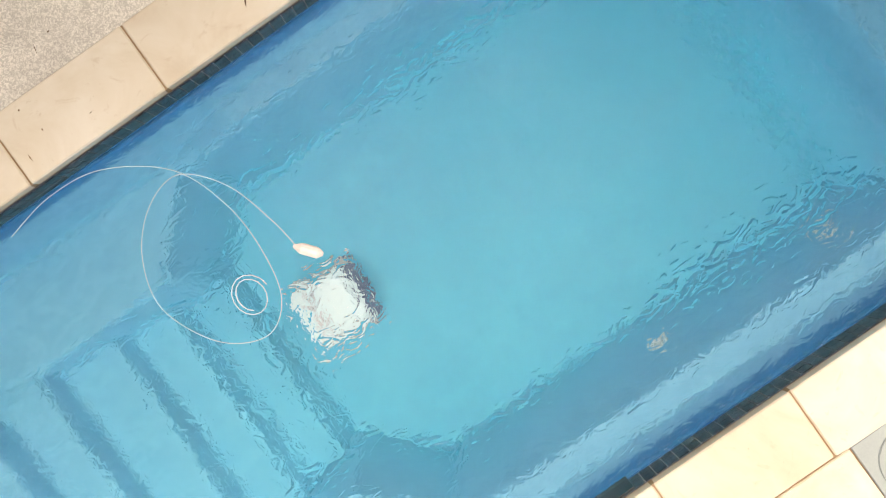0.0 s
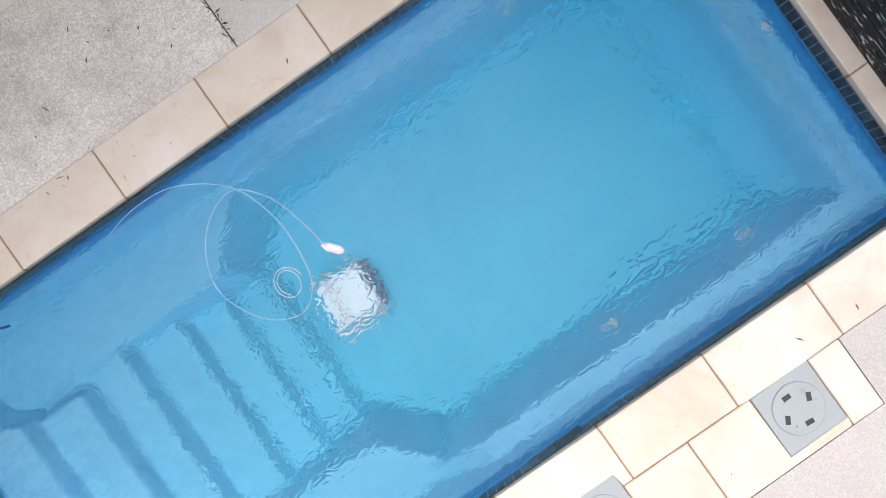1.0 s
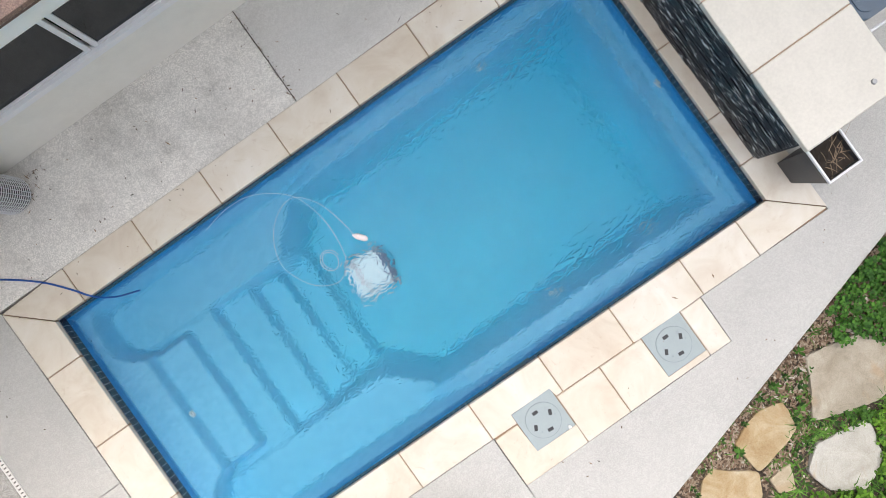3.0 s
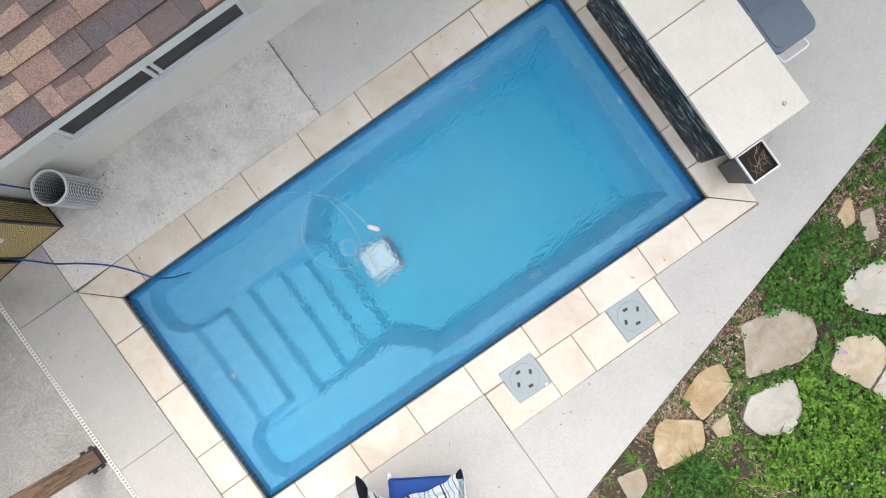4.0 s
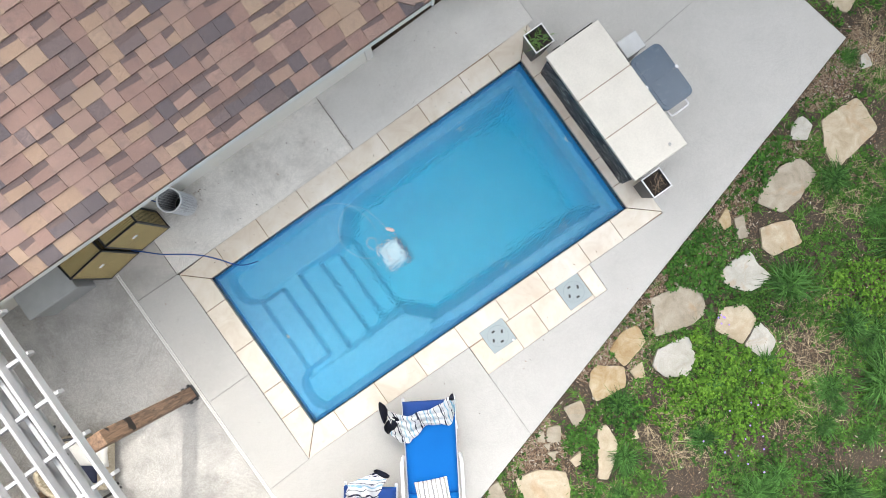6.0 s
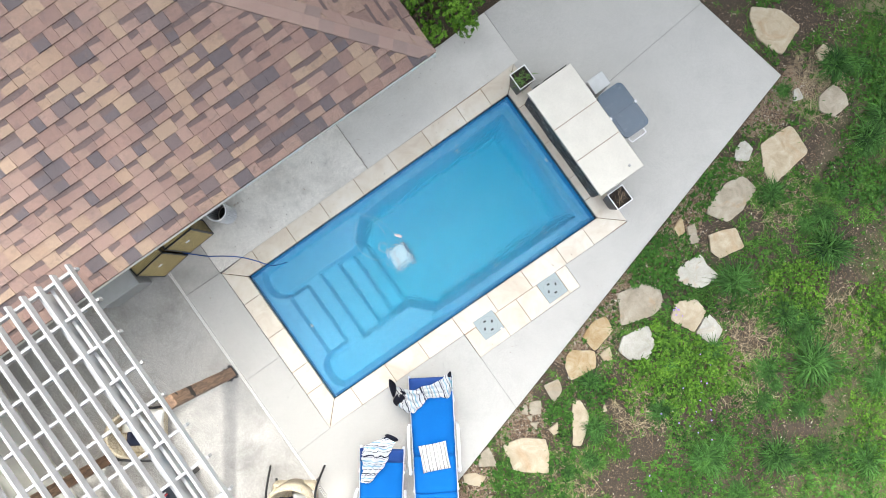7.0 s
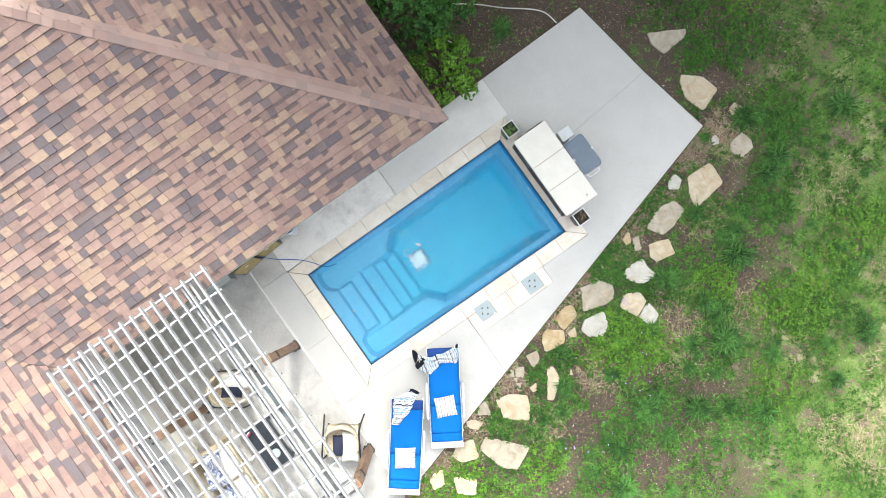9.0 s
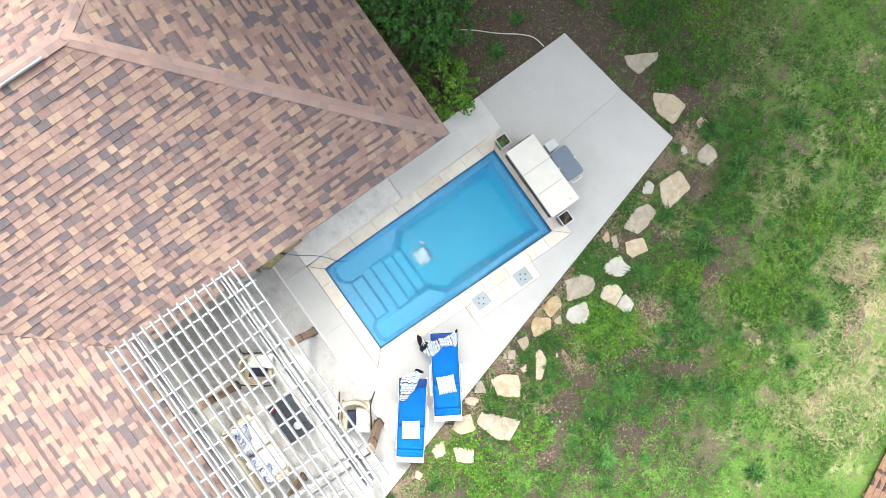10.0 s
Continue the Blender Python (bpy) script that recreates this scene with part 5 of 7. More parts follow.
# ---- things by the house wall ----
def build_wire_basket():
    root = thing("wire_basket", pose(0.27, 0.88, 0), "tall round white wire basket standing by the wall", "basket")
    wire = plain("white coated wire", (0.62, 0.63, 0.65), 0.35)
    for k in range(28):
        bm = bmesh.new()
        a = k * math.tau / 28
        c, s = math.cos(a), math.sin(a)
        tube(bm, [(0.130 * c, 0.130 * s, 0.01), (0.135 * c, 0.135 * s, 0.62)], 0.0030, 5)
        part("upright_wire", bm, wire, root)
    for z in np.linspace(0.03, 0.59, 22):
        bm = bmesh.new()
        tube(bm, [((0.131 + 0.007 * z) * math.cos(k * math.tau / 28), (0.131 + 0.007 * z) * math.sin(k * math.tau / 28), z) for k in range(28)], 0.0035, 5, True)
        part("hoop_wire", bm, wire, root)
    bm = bmesh.new()
    tube(bm, [(0.135 * math.cos(k * math.tau / 32), 0.135 * math.sin(k * math.tau / 32), 0.625 + 0.006 * math.sin(k * 1.3)) for k in range(32)], 0.010, 8, True)
    part("rim", bm, M_vinyl, root, smooth=True)
    bm = bmesh.new()
    bmesh.ops.create_cone(bm, cap_ends=True, segments=28, radius1=0.125, radius2=0.125, depth=0.012, matrix=Matrix.Translation((0, 0, 0.012)))
    part("floor_disc", bm, M_dark_metal, root)
    # dark sleeve added so the gaps between the wires read dark
    bm = bmesh.new()
    bmesh.ops.create_cone(bm, cap_ends=False, segments=28, radius1=0.130, radius2=0.1345, depth=0.56, matrix=Matrix.Translation((0, 0, 0.30)))
    part("liner", bm, plain("dark sleeve inside the wires", (0.035, 0.037, 0.042), 0.8, vary=0.4, scale=30), root, "dark sleeve inside the wires")


build_wire_basket()


def raffia(name, rings):
    k = Mat(name, 0.8).local()
    if rings:
        n = k.node("ShaderNodeTexWave", Scale=17.0, Distortion=1.2, Detail=2.0)
        n.wave_type, n.rings_direction = "RINGS", "Y"
        k.link(k.stretch(1, 1, 1), n.inputs["Vector"])
        f = n.outputs["Fac"]
    else:
        rib = k.node("ShaderNodeTexWave", Scale=14.0, Distortion=0.6, Detail=1.0)
        rib.bands_direction = "Y"
        k.link(k.coord, rib.inputs["Vector"])
        f = k.mix(0.5, k.step(k.cells(60, k.stretch(1.0, 1.6, 0.55)), 0.30, 0.42), k.step(rib.outputs["Fac"], 0.35, 0.6))
    band = k.node("ShaderNodeTexWave", Scale=9.0)
    band.bands_direction = "Z"
    k.link(k.coord, band.inputs["Vector"])
    c = k.mix(f, (0.80, 0.62, 0.28), (0.10, 0.07, 0.025))
    if not rings:
        c = k.mix(k.step(band.outputs["Fac"], 0.86, 0.95), c, (0.05, 0.04, 0.02))
    c = k.mix(0.2, c, k.ramp(k.noise(60, 4), [(0.3, (0.12, 0.09, 0.03)), (0.7, (0.6, 0.5, 0.25))]))
    k.color(c)
    k.bump(f, 0.5, 0.004)
    return k.m


def build_hamper(at, w, d, h, label):
    root = thing("wicker_cabinet", at, label, "cabinet", "wicker cabinets by the wall")
    bm = bmesh.new()
    box(bm, -w / 2 + 0.012, w / 2 - 0.012, -d / 2 + 0.012, d / 2 - 0.012, 0.02, h - 0.012)
    part("body", bm, raffia("raffia weave", False), root)
    bm = bmesh.new()
    box(bm, -w / 2 + 0.02, w / 2 - 0.02, -0.006, 0.006, -h / 2 + 0.03, h / 2 - 0.03)
    part("door_panel", bm, raffia("coiled raffia weave", True), root, "coiled golden raffia panel", at=pose(0, -d / 2 + 0.008, h / 2))
    bm = bmesh.new()
    for sx in (-1, 1):
        for sy in (-1, 1):
            box(bm, sx * (w / 2 - 0.012) - 0.012, sx * (w / 2 - 0.012) + 0.012, sy * (d / 2 - 0.012) - 0.012, sy * (d / 2 - 0.012) + 0.012, 0, h, bevel=0.002)
    for z in (0.012, h - 0.008):
        for s in (-1, 1):
            box(bm, -w / 2 + 0.024, w / 2 - 0.024, s * (d / 2 - 0.012) - 0.010, s * (d / 2 - 0.012) + 0.010, z - 0.008, z + 0.008)
            box(bm, s * (w / 2 - 0.012) - 0.010, s * (w / 2 - 0.012) + 0.010, -d / 2 + 0.024, d / 2 - 0.024, z - 0.008, z + 0.008)
    part("frame", bm, M_dark_metal, root)
    bm = bmesh.new()
    box(bm, -0.03, 0.03, -d / 2 - 0.012, -d / 2 + 0.002, h * 0.62, h * 0.66, bevel=0.003)
    part("latch", bm, M_vinyl, root)


build_hamper(pose(-0.27, 0.885, 0, 0, 0, 4), 0.44, 0.26, 1.02, "golden raffia cabinet with a black frame by the wall")
build_hamper(pose(-0.76, 0.84, 0, 0, 0, 8), 0.46, 0.28, 1.02, "golden raffia cabinet with a white latch beside its twin")


def build_bin():
    root = thing("storage_bin", pose(-1.45, 0.86, 0), "grey plastic deck storage bin against the wall", "bin")
    g = plain("grey resin", (0.36, 0.37, 0.37), 0.55)
    bm = bmesh.new()
    box(bm, -0.30, 0.30, -0.16, 0.16, 0, 0.52, bevel=0.015, segments=2)
    part("body", bm, g, root)
    bm = bmesh.new()
    box(bm, -0.32, 0.32, -0.18, 0.18, 0.52, 0.57, bevel=0.015, segments=2)
    part("lid", bm, plain("grey resin lid", (0.42, 0.43, 0.43), 0.5), root)


build_bin()


# ---- pool cleaner, its cable and the hose ----
def build_robot():
    floor_z = shell_height(1.95, -1.0)
    root = thing("pool_robot", pose(1.92, -0.98, floor_z, 0, 0, -4), "white boxy pool cleaning robot on the pool floor", "pool cleaner")
    bm = bmesh.new()
    box(bm, -0.155, 0.135, -0.145, 0.145, 0.07, 0.25, bevel=0.03, segments=3)
    part("body", bm, plain("white cleaner shell", (0.80, 0.95, 0.96), 0.4, vary=0.03), root)
    bm = bmesh.new()
    box(bm, 0.13, 0.18, -0.15, 0.15, 0.05, 0.19, bevel=0.012, segments=2)
    part("rear_cover", bm, plain("blue grey plastic", (0.10, 0.16, 0.26), 0.5), root)
    for s in (-1, 1):
        bm = bmesh.new()
        box(bm, -0.17, 0.17, s * 0.155 - 0.02, s * 0.155 + 0.02, 0.0, 0.13, bevel=0.02, segments=2)
        part("track", bm, plain("pale grey track", (0.5, 0.54, 0.55), 0.6), root)
    bm = bmesh.new()
    tube(bm, smooth_path([(-0.07, -0.13, 0.24), (-0.07, -0.05, 0.31), (-0.07, 0.05, 0.31), (-0.07, 0.13, 0.24)], 5), 0.014, 8)
    part("handle", bm, M_vinyl, root)


build_robot()
Z = WATER + 0.004
cable = thing("robot_cable", pose(1.7, -0.6, WATER), "thin white cable floating in loose loops on the water", "cable")
bm = bmesh.new()
ctrl = [(1.20, -0.07), (1.40, -0.03), (1.62, -0.06), (1.84, -0.22), (1.93, -0.46), (1.93, -0.70), (1.88, -0.86), (1.76, -0.93), (1.60, -0.84), (1.50, -0.62), (1.55, -0.42), (1.68, -0.28), (1.84, -0.24), (1.97, -0.38), (2.03, -0.58), (2.05, -0.72)]
tube(bm, smooth_path([(x - 1.7, y + 0.6, 0.004) for x, y in ctrl], 8), 0.0018, 6)
part("line", bm, plain("white cable", (0.55, 0.66, 0.72), 0.4, vary=0.02), cable)
bm = bmesh.new()
tube(bm, [(1.80 - 1.7 + 0.075 * (1 - 0.015 * k) * math.cos(k * 0.42), -0.77 + 0.6 + 0.085 * (1 - 0.012 * k) * math.sin(k * 0.42), 0.005) for k in range(26)], 0.0022, 6)
part("coil", bm, bpy.data.materials["white cable"], cable)
bm = bmesh.new()
tube(bm, [(2.04 - 1.7, -0.71 + 0.6, 0.004), (2.06 - 1.7, -0.735 + 0.6, 0.005), (2.10 - 1.7, -0.785 + 0.6, 0.004), (2.115 - 1.7, -0.80 + 0.6, 0.003)], [0.006, 0.022, 0.022, 0.008], 10)
part("float", bm, plain("pink white foam", (0.80, 0.70, 0.68), 0.7), cable)

hose = thing("garden_hose", pose(-0.2, 0.4, 0), "blue cord running over the coping into the pool", "cord")
bm = bmesh.new()
ctrl = [(-0.62, 0.86, 0.30), (-0.45, 0.70, 0.03), (-0.30, 0.56, 0.008), (-0.10, 0.42, 0.008), (0.08, 0.27, 0.008), (0.22, 0.11, 0.010), (0.30, 0.00, 0.008), (0.34, -0.05, -0.06), (0.40, -0.09, -0.142), (0.48, -0.12, -0.16), (0.55, -0.14, -0.19)]
tube(bm, smooth_path([(x + 0.2, y - 0.4, z) for x, y, z in ctrl], 6), 0.007, 8)
part("cord", bm, plain("blue rubber", (0.012, 0.075, 0.30), 0.6), hose)
bm = bmesh.new()
tube(bm, [(0.05 + 0.2, 1.0 - 0.4, 2.1), (0.08 + 0.2, 1.02 - 0.4, 1.3), (0.10 + 0.2, 1.0 - 0.4, 0.1)], 0.007, 8)
part("cord", bm, bpy.data.materials["blue rubber"], hose)

# fittings on the pool wall and floor
M_fit = plain("pale fitting plastic", (0.55, 0.62, 0.62), 0.4)


def fitting(x, y, z, rx, ry, r, label):
    root = thing("pool_fitting", pose(x, y, z, rx, ry, 0), label, "pool fitting", "pool fittings")
    bm = bmesh.new()
    bmesh.ops.create_cone(bm, cap_ends=True, segments=24, radius1=r, radius2=r * 0.85, depth=0.012)
    flange = part("flange", bm, M_fit, root)
    bm = bmesh.new()
    bmesh.ops.create_cone(bm, cap_ends=True, segments=16, radius1=r * 0.4, radius2=r * 0.35, depth=0.018, matrix=Matrix.Translation((0, 0, 0.003)))
    part("eyeball", bm, M_vinyl, flange)


fitting(POOL_X - 0.050, -1.10, -0.30, 0, -90, 0.04, "round white return jet in the end wall")
fitting(0.285, -1.09, -0.39, 0, 70, 0.028, "round white return jet in the stair riser")
fitting(3.03, pool_s(3) + 0.232, -0.80, -82, 0, 0.055, "round pale drain cover on the pool wall")
fitting(3.93, pool_s(3.9) + 0.232, -0.80, -82, 0, 0.055, "round pale drain cover on the pool wall")
fitting(3.55, -0.200, -0.60, 82, 0, 0.05, "round pale light lens in the pool wall")

# skimmer mouth in the garden-side wall
bm = bmesh.new()
box(bm, 2.24, 2.56, pool_s(2.4) - 0.006, pool_s(2.4) + 0.006, -0.19, -0.055)
tagged(part("skimmer_mouth", bm, M_black), "dark skimmer opening under the coping", "skimmer", kind="structure")


# ---- flagstones ----
def flag_material(name, a, b, c):
    k = Mat(name, 0.85)
    n = k.noise(5, 6, 0.65, 0.8)
    col = k.ramp(n, [(0.3, a), (0.5, b), (0.68, c)])
    col = k.mix(k.math("MULTIPLY", k.step(k.noise(2.3, 4, 0.6, 1.0), 0.56, 0.66), 0.4), col, (0.36, 0.22, 0.11))
    col = k.mix(0.3, col, k.ramp(k.noise(120, 4), [(0.3, (0.25, 0.22, 0.18)), (0.7, (0.8, 0.78, 0.72))]), "SOFT_LIGHT")
    k.color(col)
    k.bump(k.mix(0.5, k.noise(14, 6, 0.7), k.noise(90, 4)), 0.7, 0.012)
    return k.m


FLAGS = [flag_material("grey tan flagstone", (0.244, 0.209, 0.157), (0.331, 0.287, 0.226), (0.400, 0.357, 0.287)),
         flag_material("buff flagstone", (0.331, 0.270, 0.183), (0.418, 0.348, 0.252), (0.487, 0.426, 0.331)),
         flag_material("ochre flagstone", (0.296, 0.191, 0.087), (0.392, 0.296, 0.174), (0.470, 0.392, 0.278)),
         flag_material("white flagstone", (0.331, 0.313, 0.270), (0.418, 0.400, 0.357), (0.487, 0.479, 0.435))]
FLAG_WORDS = ["grey-tan", "buff", "ochre", "whitish"]
OUTLINES, CENTRES = [], []


def flagstone(tone, *corners):
    """A split flagstone: straightish broken edges between its corners, a rough top, slightly tilted in the soil."""
    seed = 40 + len(OUTLINES)
    rng = random.Random(seed)
    OUTLINES.append([Vector(c) for c in corners])
    mid = sum(OUTLINES[-1], Vector((0, 0))) / len(corners)
    CENTRES.append((mid.x, mid.y))
    size = max((p - mid).length for p in OUTLINES[-1])
    pts = []
    for p, q in zip(OUTLINES[-1], OUTLINES[-1][1:] + OUTLINES[-1][:1]):
        p, q = p - mid, q - mid
        nrm = Vector((p.y - q.y, q.x - p.x)).normalized()
        n = max(2, int((q - p).length / 0.05))
        for i in range(n):
            f = 0.06 + 0.88 * i / (n - 1)
            w = p.lerp(q, f) + nrm * rng.uniform(-0.010, 0.010) * min(1.0, size / 0.2)
            pts.append((w.x, w.y))
    bm = bmesh.new()
    prism(bm, pts, -0.09, 0.0, 0.012 if size > 0.12 else 0.006, 2)
    top = [f for f in bm.faces if f.normal.z > 0.9 or len(f.verts) > 12]
    bmesh.ops.triangulate(bm, faces=[f for f in top if f.is_valid])
    bmesh.ops.subdivide_edges(bm, edges=[e for e in bm.edges if e.calc_length() > 0.09], cuts=2, use_grid_fill=True)
    for v in bm.verts:
        if v.co.z > -0.02:
            v.co.z += 0.016 * noise.noise((v.co.x * 5, v.co.y * 5, seed)) + 0.006 * noise.noise((v.co.x * 17, v.co.y * 17, seed))
    at = pose(mid.x, mid.y, rng.uniform(-0.042, -0.026), rng.uniform(-1.5, 1.5), rng.uniform(-1.5, 1.5))
    ob = part("flagstone", bm, FLAGS[tone], at=at)
    tagged(ob, f"{'large' if size > 0.34 else 'small' if size < 0.17 else 'rough'} {FLAG_WORDS[tone]} flagstone laid flat in the garden bed", "flagstone", "flagstones along the deck")


flagstone(1, (8.24, -1.01), (8.56, -1.29), (8.66, -1.66), (8.18, -1.85), (8.03, -1.46), (8.14, -1.09))
flagstone(1, (8.79, -2.06), (8.86, -2.25), (8.59, -2.26), (8.63, -2.10))
flagstone(0, (8.54, -2.62), (8.61, -2.84), (8.54, -3.01), (8.26, -3.03), (8.15, -2.82), (8.26, -2.66))
flagstone(3, (8.10, -2.37), (8.07, -2.55), (7.92, -2.50), (8.01, -2.36))
flagstone(1, (7.69, -2.75), (7.68, -3.22), (6.92, -3.32), (6.96, -3.04), (7.16, -2.72))
flagstone(3, (6.98, -2.52), (7.03, -2.71), (6.86, -2.83), (6.69, -2.69), (6.83, -2.56))
flagstone(0, (6.65, -2.94), (6.73, -3.21), (6.36, -3.35), (6.09, -3.36), (5.90, -3.08), (6.17, -2.93), (6.41, -2.88))
flagstone(2, (5.59, -2.91), (5.49, -3.13), (5.38, -3.13), (5.37, -2.98))
flagstone(0, (5.68, -3.10), (5.56, -3.36), (5.45, -3.31), (5.56, -3.07))
flagstone(1, (5.76, -3.35), (6.13, -3.48), (6.07, -3.80), (5.69, -3.73), (5.63, -3.58))
flagstone(3, (5.22, -3.47), (5.49, -3.51), (5.47, -3.71), (5.52, -3.93), (5.20, -3.91), (5.00, -3.67), (5.01, -3.52))
flagstone(0, (4.17, -3.27), (4.58, -3.37), (4.72, -3.59), (4.58, -3.81), (4.40, -3.82), (3.93, -3.67), (4.06, -3.49))
flagstone(1, (4.78, -3.86), (5.05, -3.98), (5.07, -4.23), (4.74, -4.38), (4.58, -4.02))
flagstone(3, (5.07, -4.25), (5.11, -4.57), (4.88, -4.70), (4.75, -4.39))
flagstone(3, (3.85, -3.82), (4.27, -3.89), (4.19, -4.18), (3.98, -4.29), (3.74, -4.14), (3.70, -3.93))
flagstone(2, (3.63, -3.39), (3.83, -3.43), (3.83, -3.65), (3.42, -3.76), (3.38, -3.49))
flagstone(2, (3.15, -3.54), (3.43, -3.76), (3.30, -3.95), (2.89, -3.90), (2.94, -3.69), (3.05, -3.57))
flagstone(1, (3.64, -3.82), (3.56, -4.00), (3.44, -3.94), (3.45, -3.83))
flagstone(0, (2.53, -3.72), (2.77, -3.78), (2.72, -3.93), (2.51, -4.00))
flagstone(0, (2.24, -3.79), (2.38, -3.88), (2.26, -4.03), (2.13, -3.93))
flagstone(0, (2.11, -3.79), (2.18, -3.81), (2.11, -3.93), (2.04, -3.87))
flagstone(0, (2.08, -3.94), (2.16, -3.97), (2.09, -4.04))
flagstone(0, (2.06, -4.04), (2.16, -4.09), (2.08, -4.18))
flagstone(1, (2.40, -4.26), (2.31, -4.39), (2.24, -4.38), (2.22, -4.26))
flagstone(1, (2.73, -4.15), (2.84, -4.19), (2.82, -4.44), (2.64, -4.61), (2.47, -4.73), (2.37, -4.66))
flagstone(1, (3.10, -4.44), (3.07, -4.55), (2.98, -4.51))
flagstone(1, (1.57, -4.07), (1.82, -4.13), (2.11, -4.35), (2.05, -4.53), (1.87, -4.77), (1.48, -4.46))
flagstone(0, (1.25, -3.96), (1.38, -3.98), (1.33, -4.26), (1.09, -4.12))
flagstone(1, (0.86, -4.09), (1.01, -4.15), (1.11, -4.30), (0.97, -4.35), (0.81, -4.19))
flagstone(1, (0.49, -4.34), (0.77, -4.42), (0.66, -4.79), (0.33, -4.68), (0.25, -4.47))
flagstone(0, (0.99, -4.53), (1.59, -5.20), (1.14, -5.40), (0.93, -5.22), (0.76, -4.68))
flagstone(1, (-0.24, -4.53), (-0.04, -4.56), (-0.16, -4.84), (-0.39, -4.79), (-0.39, -4.61))
flagstone(1, (0.05, -4.80), (0.39, -5.09), (0.21, -5.34), (-0.08, -5.10))
flagstone(1, (-0.88, -4.75), (-0.81, -4.91), (-0.96, -4.95), (-1.02, -4.83))
flagstone(0, (8.17, 0.05), (8.87, -0.33), (8.74, -0.44), (8.20, -0.48), (8.11, -0.20))


# ---- planting ----
def leaf_material(name, dark, light, vary_scale=1.5):
    """Leaves that differ one by one, in drifts of lighter and darker growth."""
    k = Mat(name, 0.6, specular=0.18)
    r = k.random(True)
    c = k.ramp(r, [(0.0, tuple(v * 0.45 for v in dark)), (0.45, tuple((a + b) / 2.4 for a, b in zip(dark, light))), (1.0, tuple(v * 1.2 for v in light))])
    c = k.mix(k.math("MULTIPLY", k.step(k.noise(vary_scale, 4), 0.42, 0.66), 0.45), c, tuple(v * 1.35 for v in light))
    c = k.mix(k.math("MULTIPLY", k.step(k.noise(4.5, 5, 0.7), 0.46, 0.60), 0.5), c, tuple(v * 0.8 for v in dark))
    k.color(c)
    return k.m


def scatter_mesh(name, verts, faces, material, label, category):
    me = bpy.data.meshes.new(name)
    me.from_pydata([tuple(v) for v in verts], [], faces)
    me.materials.append(material)
    return tagged(new(name, me), label, category, kind="stuff")


def in_bed(x, y):
    """Open ground: off the deck and off the house."""
    if y < deck_edge(x) - 0.02:
        return True
    if y > 1.22 and x > 3.2:
        return True
    line = 7.98 + (y + 2.08) * (7.37 - 7.98) / 3.30
    return x > line + 0.02 and y > -2.6


def on_stone(x, y, grow=1.0):
    for (mx, my), ring in zip(CENTRES, OUTLINES):
        if abs(x - mx) > 0.5 or abs(y - my) > 0.5:
            continue
        q = Vector((mx + (x - mx) / grow, my + (y - my) / grow))
        side = [(b - a).cross(q - a) for a, b in zip(ring, ring[1:] + ring[:1])]
        if all(v > 0 for v in side) or all(v < 0 for v in side):
            return True
    return False


def lawn_at(x, y):
    """Above zero on the mown lawn: beyond the bed to the south, and past the corner of the deck."""
    near = -7.2 + max(0.0, x - 7.5) * 0.38 - y
    corner = min(x - 9.8, y + 3.0 + (x - 9.8) * 0.55)
    return max(near, corner) + 0.9 * noise.noise((x * 0.6, y * 0.6, 3.0)) + 0.5 * noise.noise((x * 1.8, y * 1.8, 5.0))


def blade(verts, faces, p, direction, length, width, bend, segments=3):
    side = Vector((-direction.y, direction.x, 0))
    if side.length < 1e-3:
        side = Vector((1, 0, 0))
    side.normalize()
    k = len(verts)
    for s in range(segments + 1):
        f = s / segments
        c = p + direction * (length * f) - Vector((0, 0, bend * length * f * f))
        w = side * (width * (1 - f * 0.9) / 2)
        verts.append(c - w)
        verts.append(c + w)
    for s in range(segments):
        a = k + 2 * s
        faces.append((a, a + 1, a + 3, a + 2))


GROUND_Z = -0.07


# drifts of growth: centre and reach
LIME = [(4.30, -4.56, 0.55), (4.16, -4.08, 0.30), (4.72, -4.95, 0.42), (3.65, -4.49, 0.36), (4.22, -5.05, 0.45), (6.21, -4.72, 0.45), (6.53, -4.69, 0.35), (7.02, -5.70, 0.5), (8.18, -5.85, 0.6), (10.2, -0.3, 0.6)]
LIME += [(7.42, -6.24, 0.5), (9.40, -5.49, 0.6), (11.47, -4.62, 0.6), (-0.36, -4.91, 0.5), (0.39, -4.75, 0.35), (0.29, -5.68, 0.55), (1.6, -5.6, 0.45), (6.2, -7.0, 0.6)]
DEEP = [(5.07, -3.22, 0.42), (4.80, -3.10, 0.36), (4.62, -3.25, 0.30), (6.26, -2.80, 0.40), (6.30, -2.52, 0.25), (4.85, -3.75, 0.28), (9.06, -2.81, 0.55), (8.21, -4.24, 0.35), (9.54, 0.31, 0.55), (9.67, -1.03, 0.6)]
DEEP += [(8.71, -0.83, 0.4), (9.55, -3.12, 0.45), (9.0, 0.9, 0.5), (2.55, -4.15, 0.25), (3.1, -4.15, 0.25), (2.0, -4.85, 0.35), (1.35, -4.45, 0.25), (3.35, -6.0, 0.5), (5.2, -7.4, 0.5), (7.9, -3.9, 0.4)]
BARE = [(6.95, -4.95, 0.55), (6.5, -5.7, 0.45), (7.6, -4.9, 0.5), (5.25, -4.85, 0.45), (3.3, -5.1, 0.5), (2.6, -5.5, 0.45), (3.3, -6.9, 0.4), (7.75, -3.35, 0.45), (8.3, -2.2, 0.5), (7.4, -2.3, 0.25)]
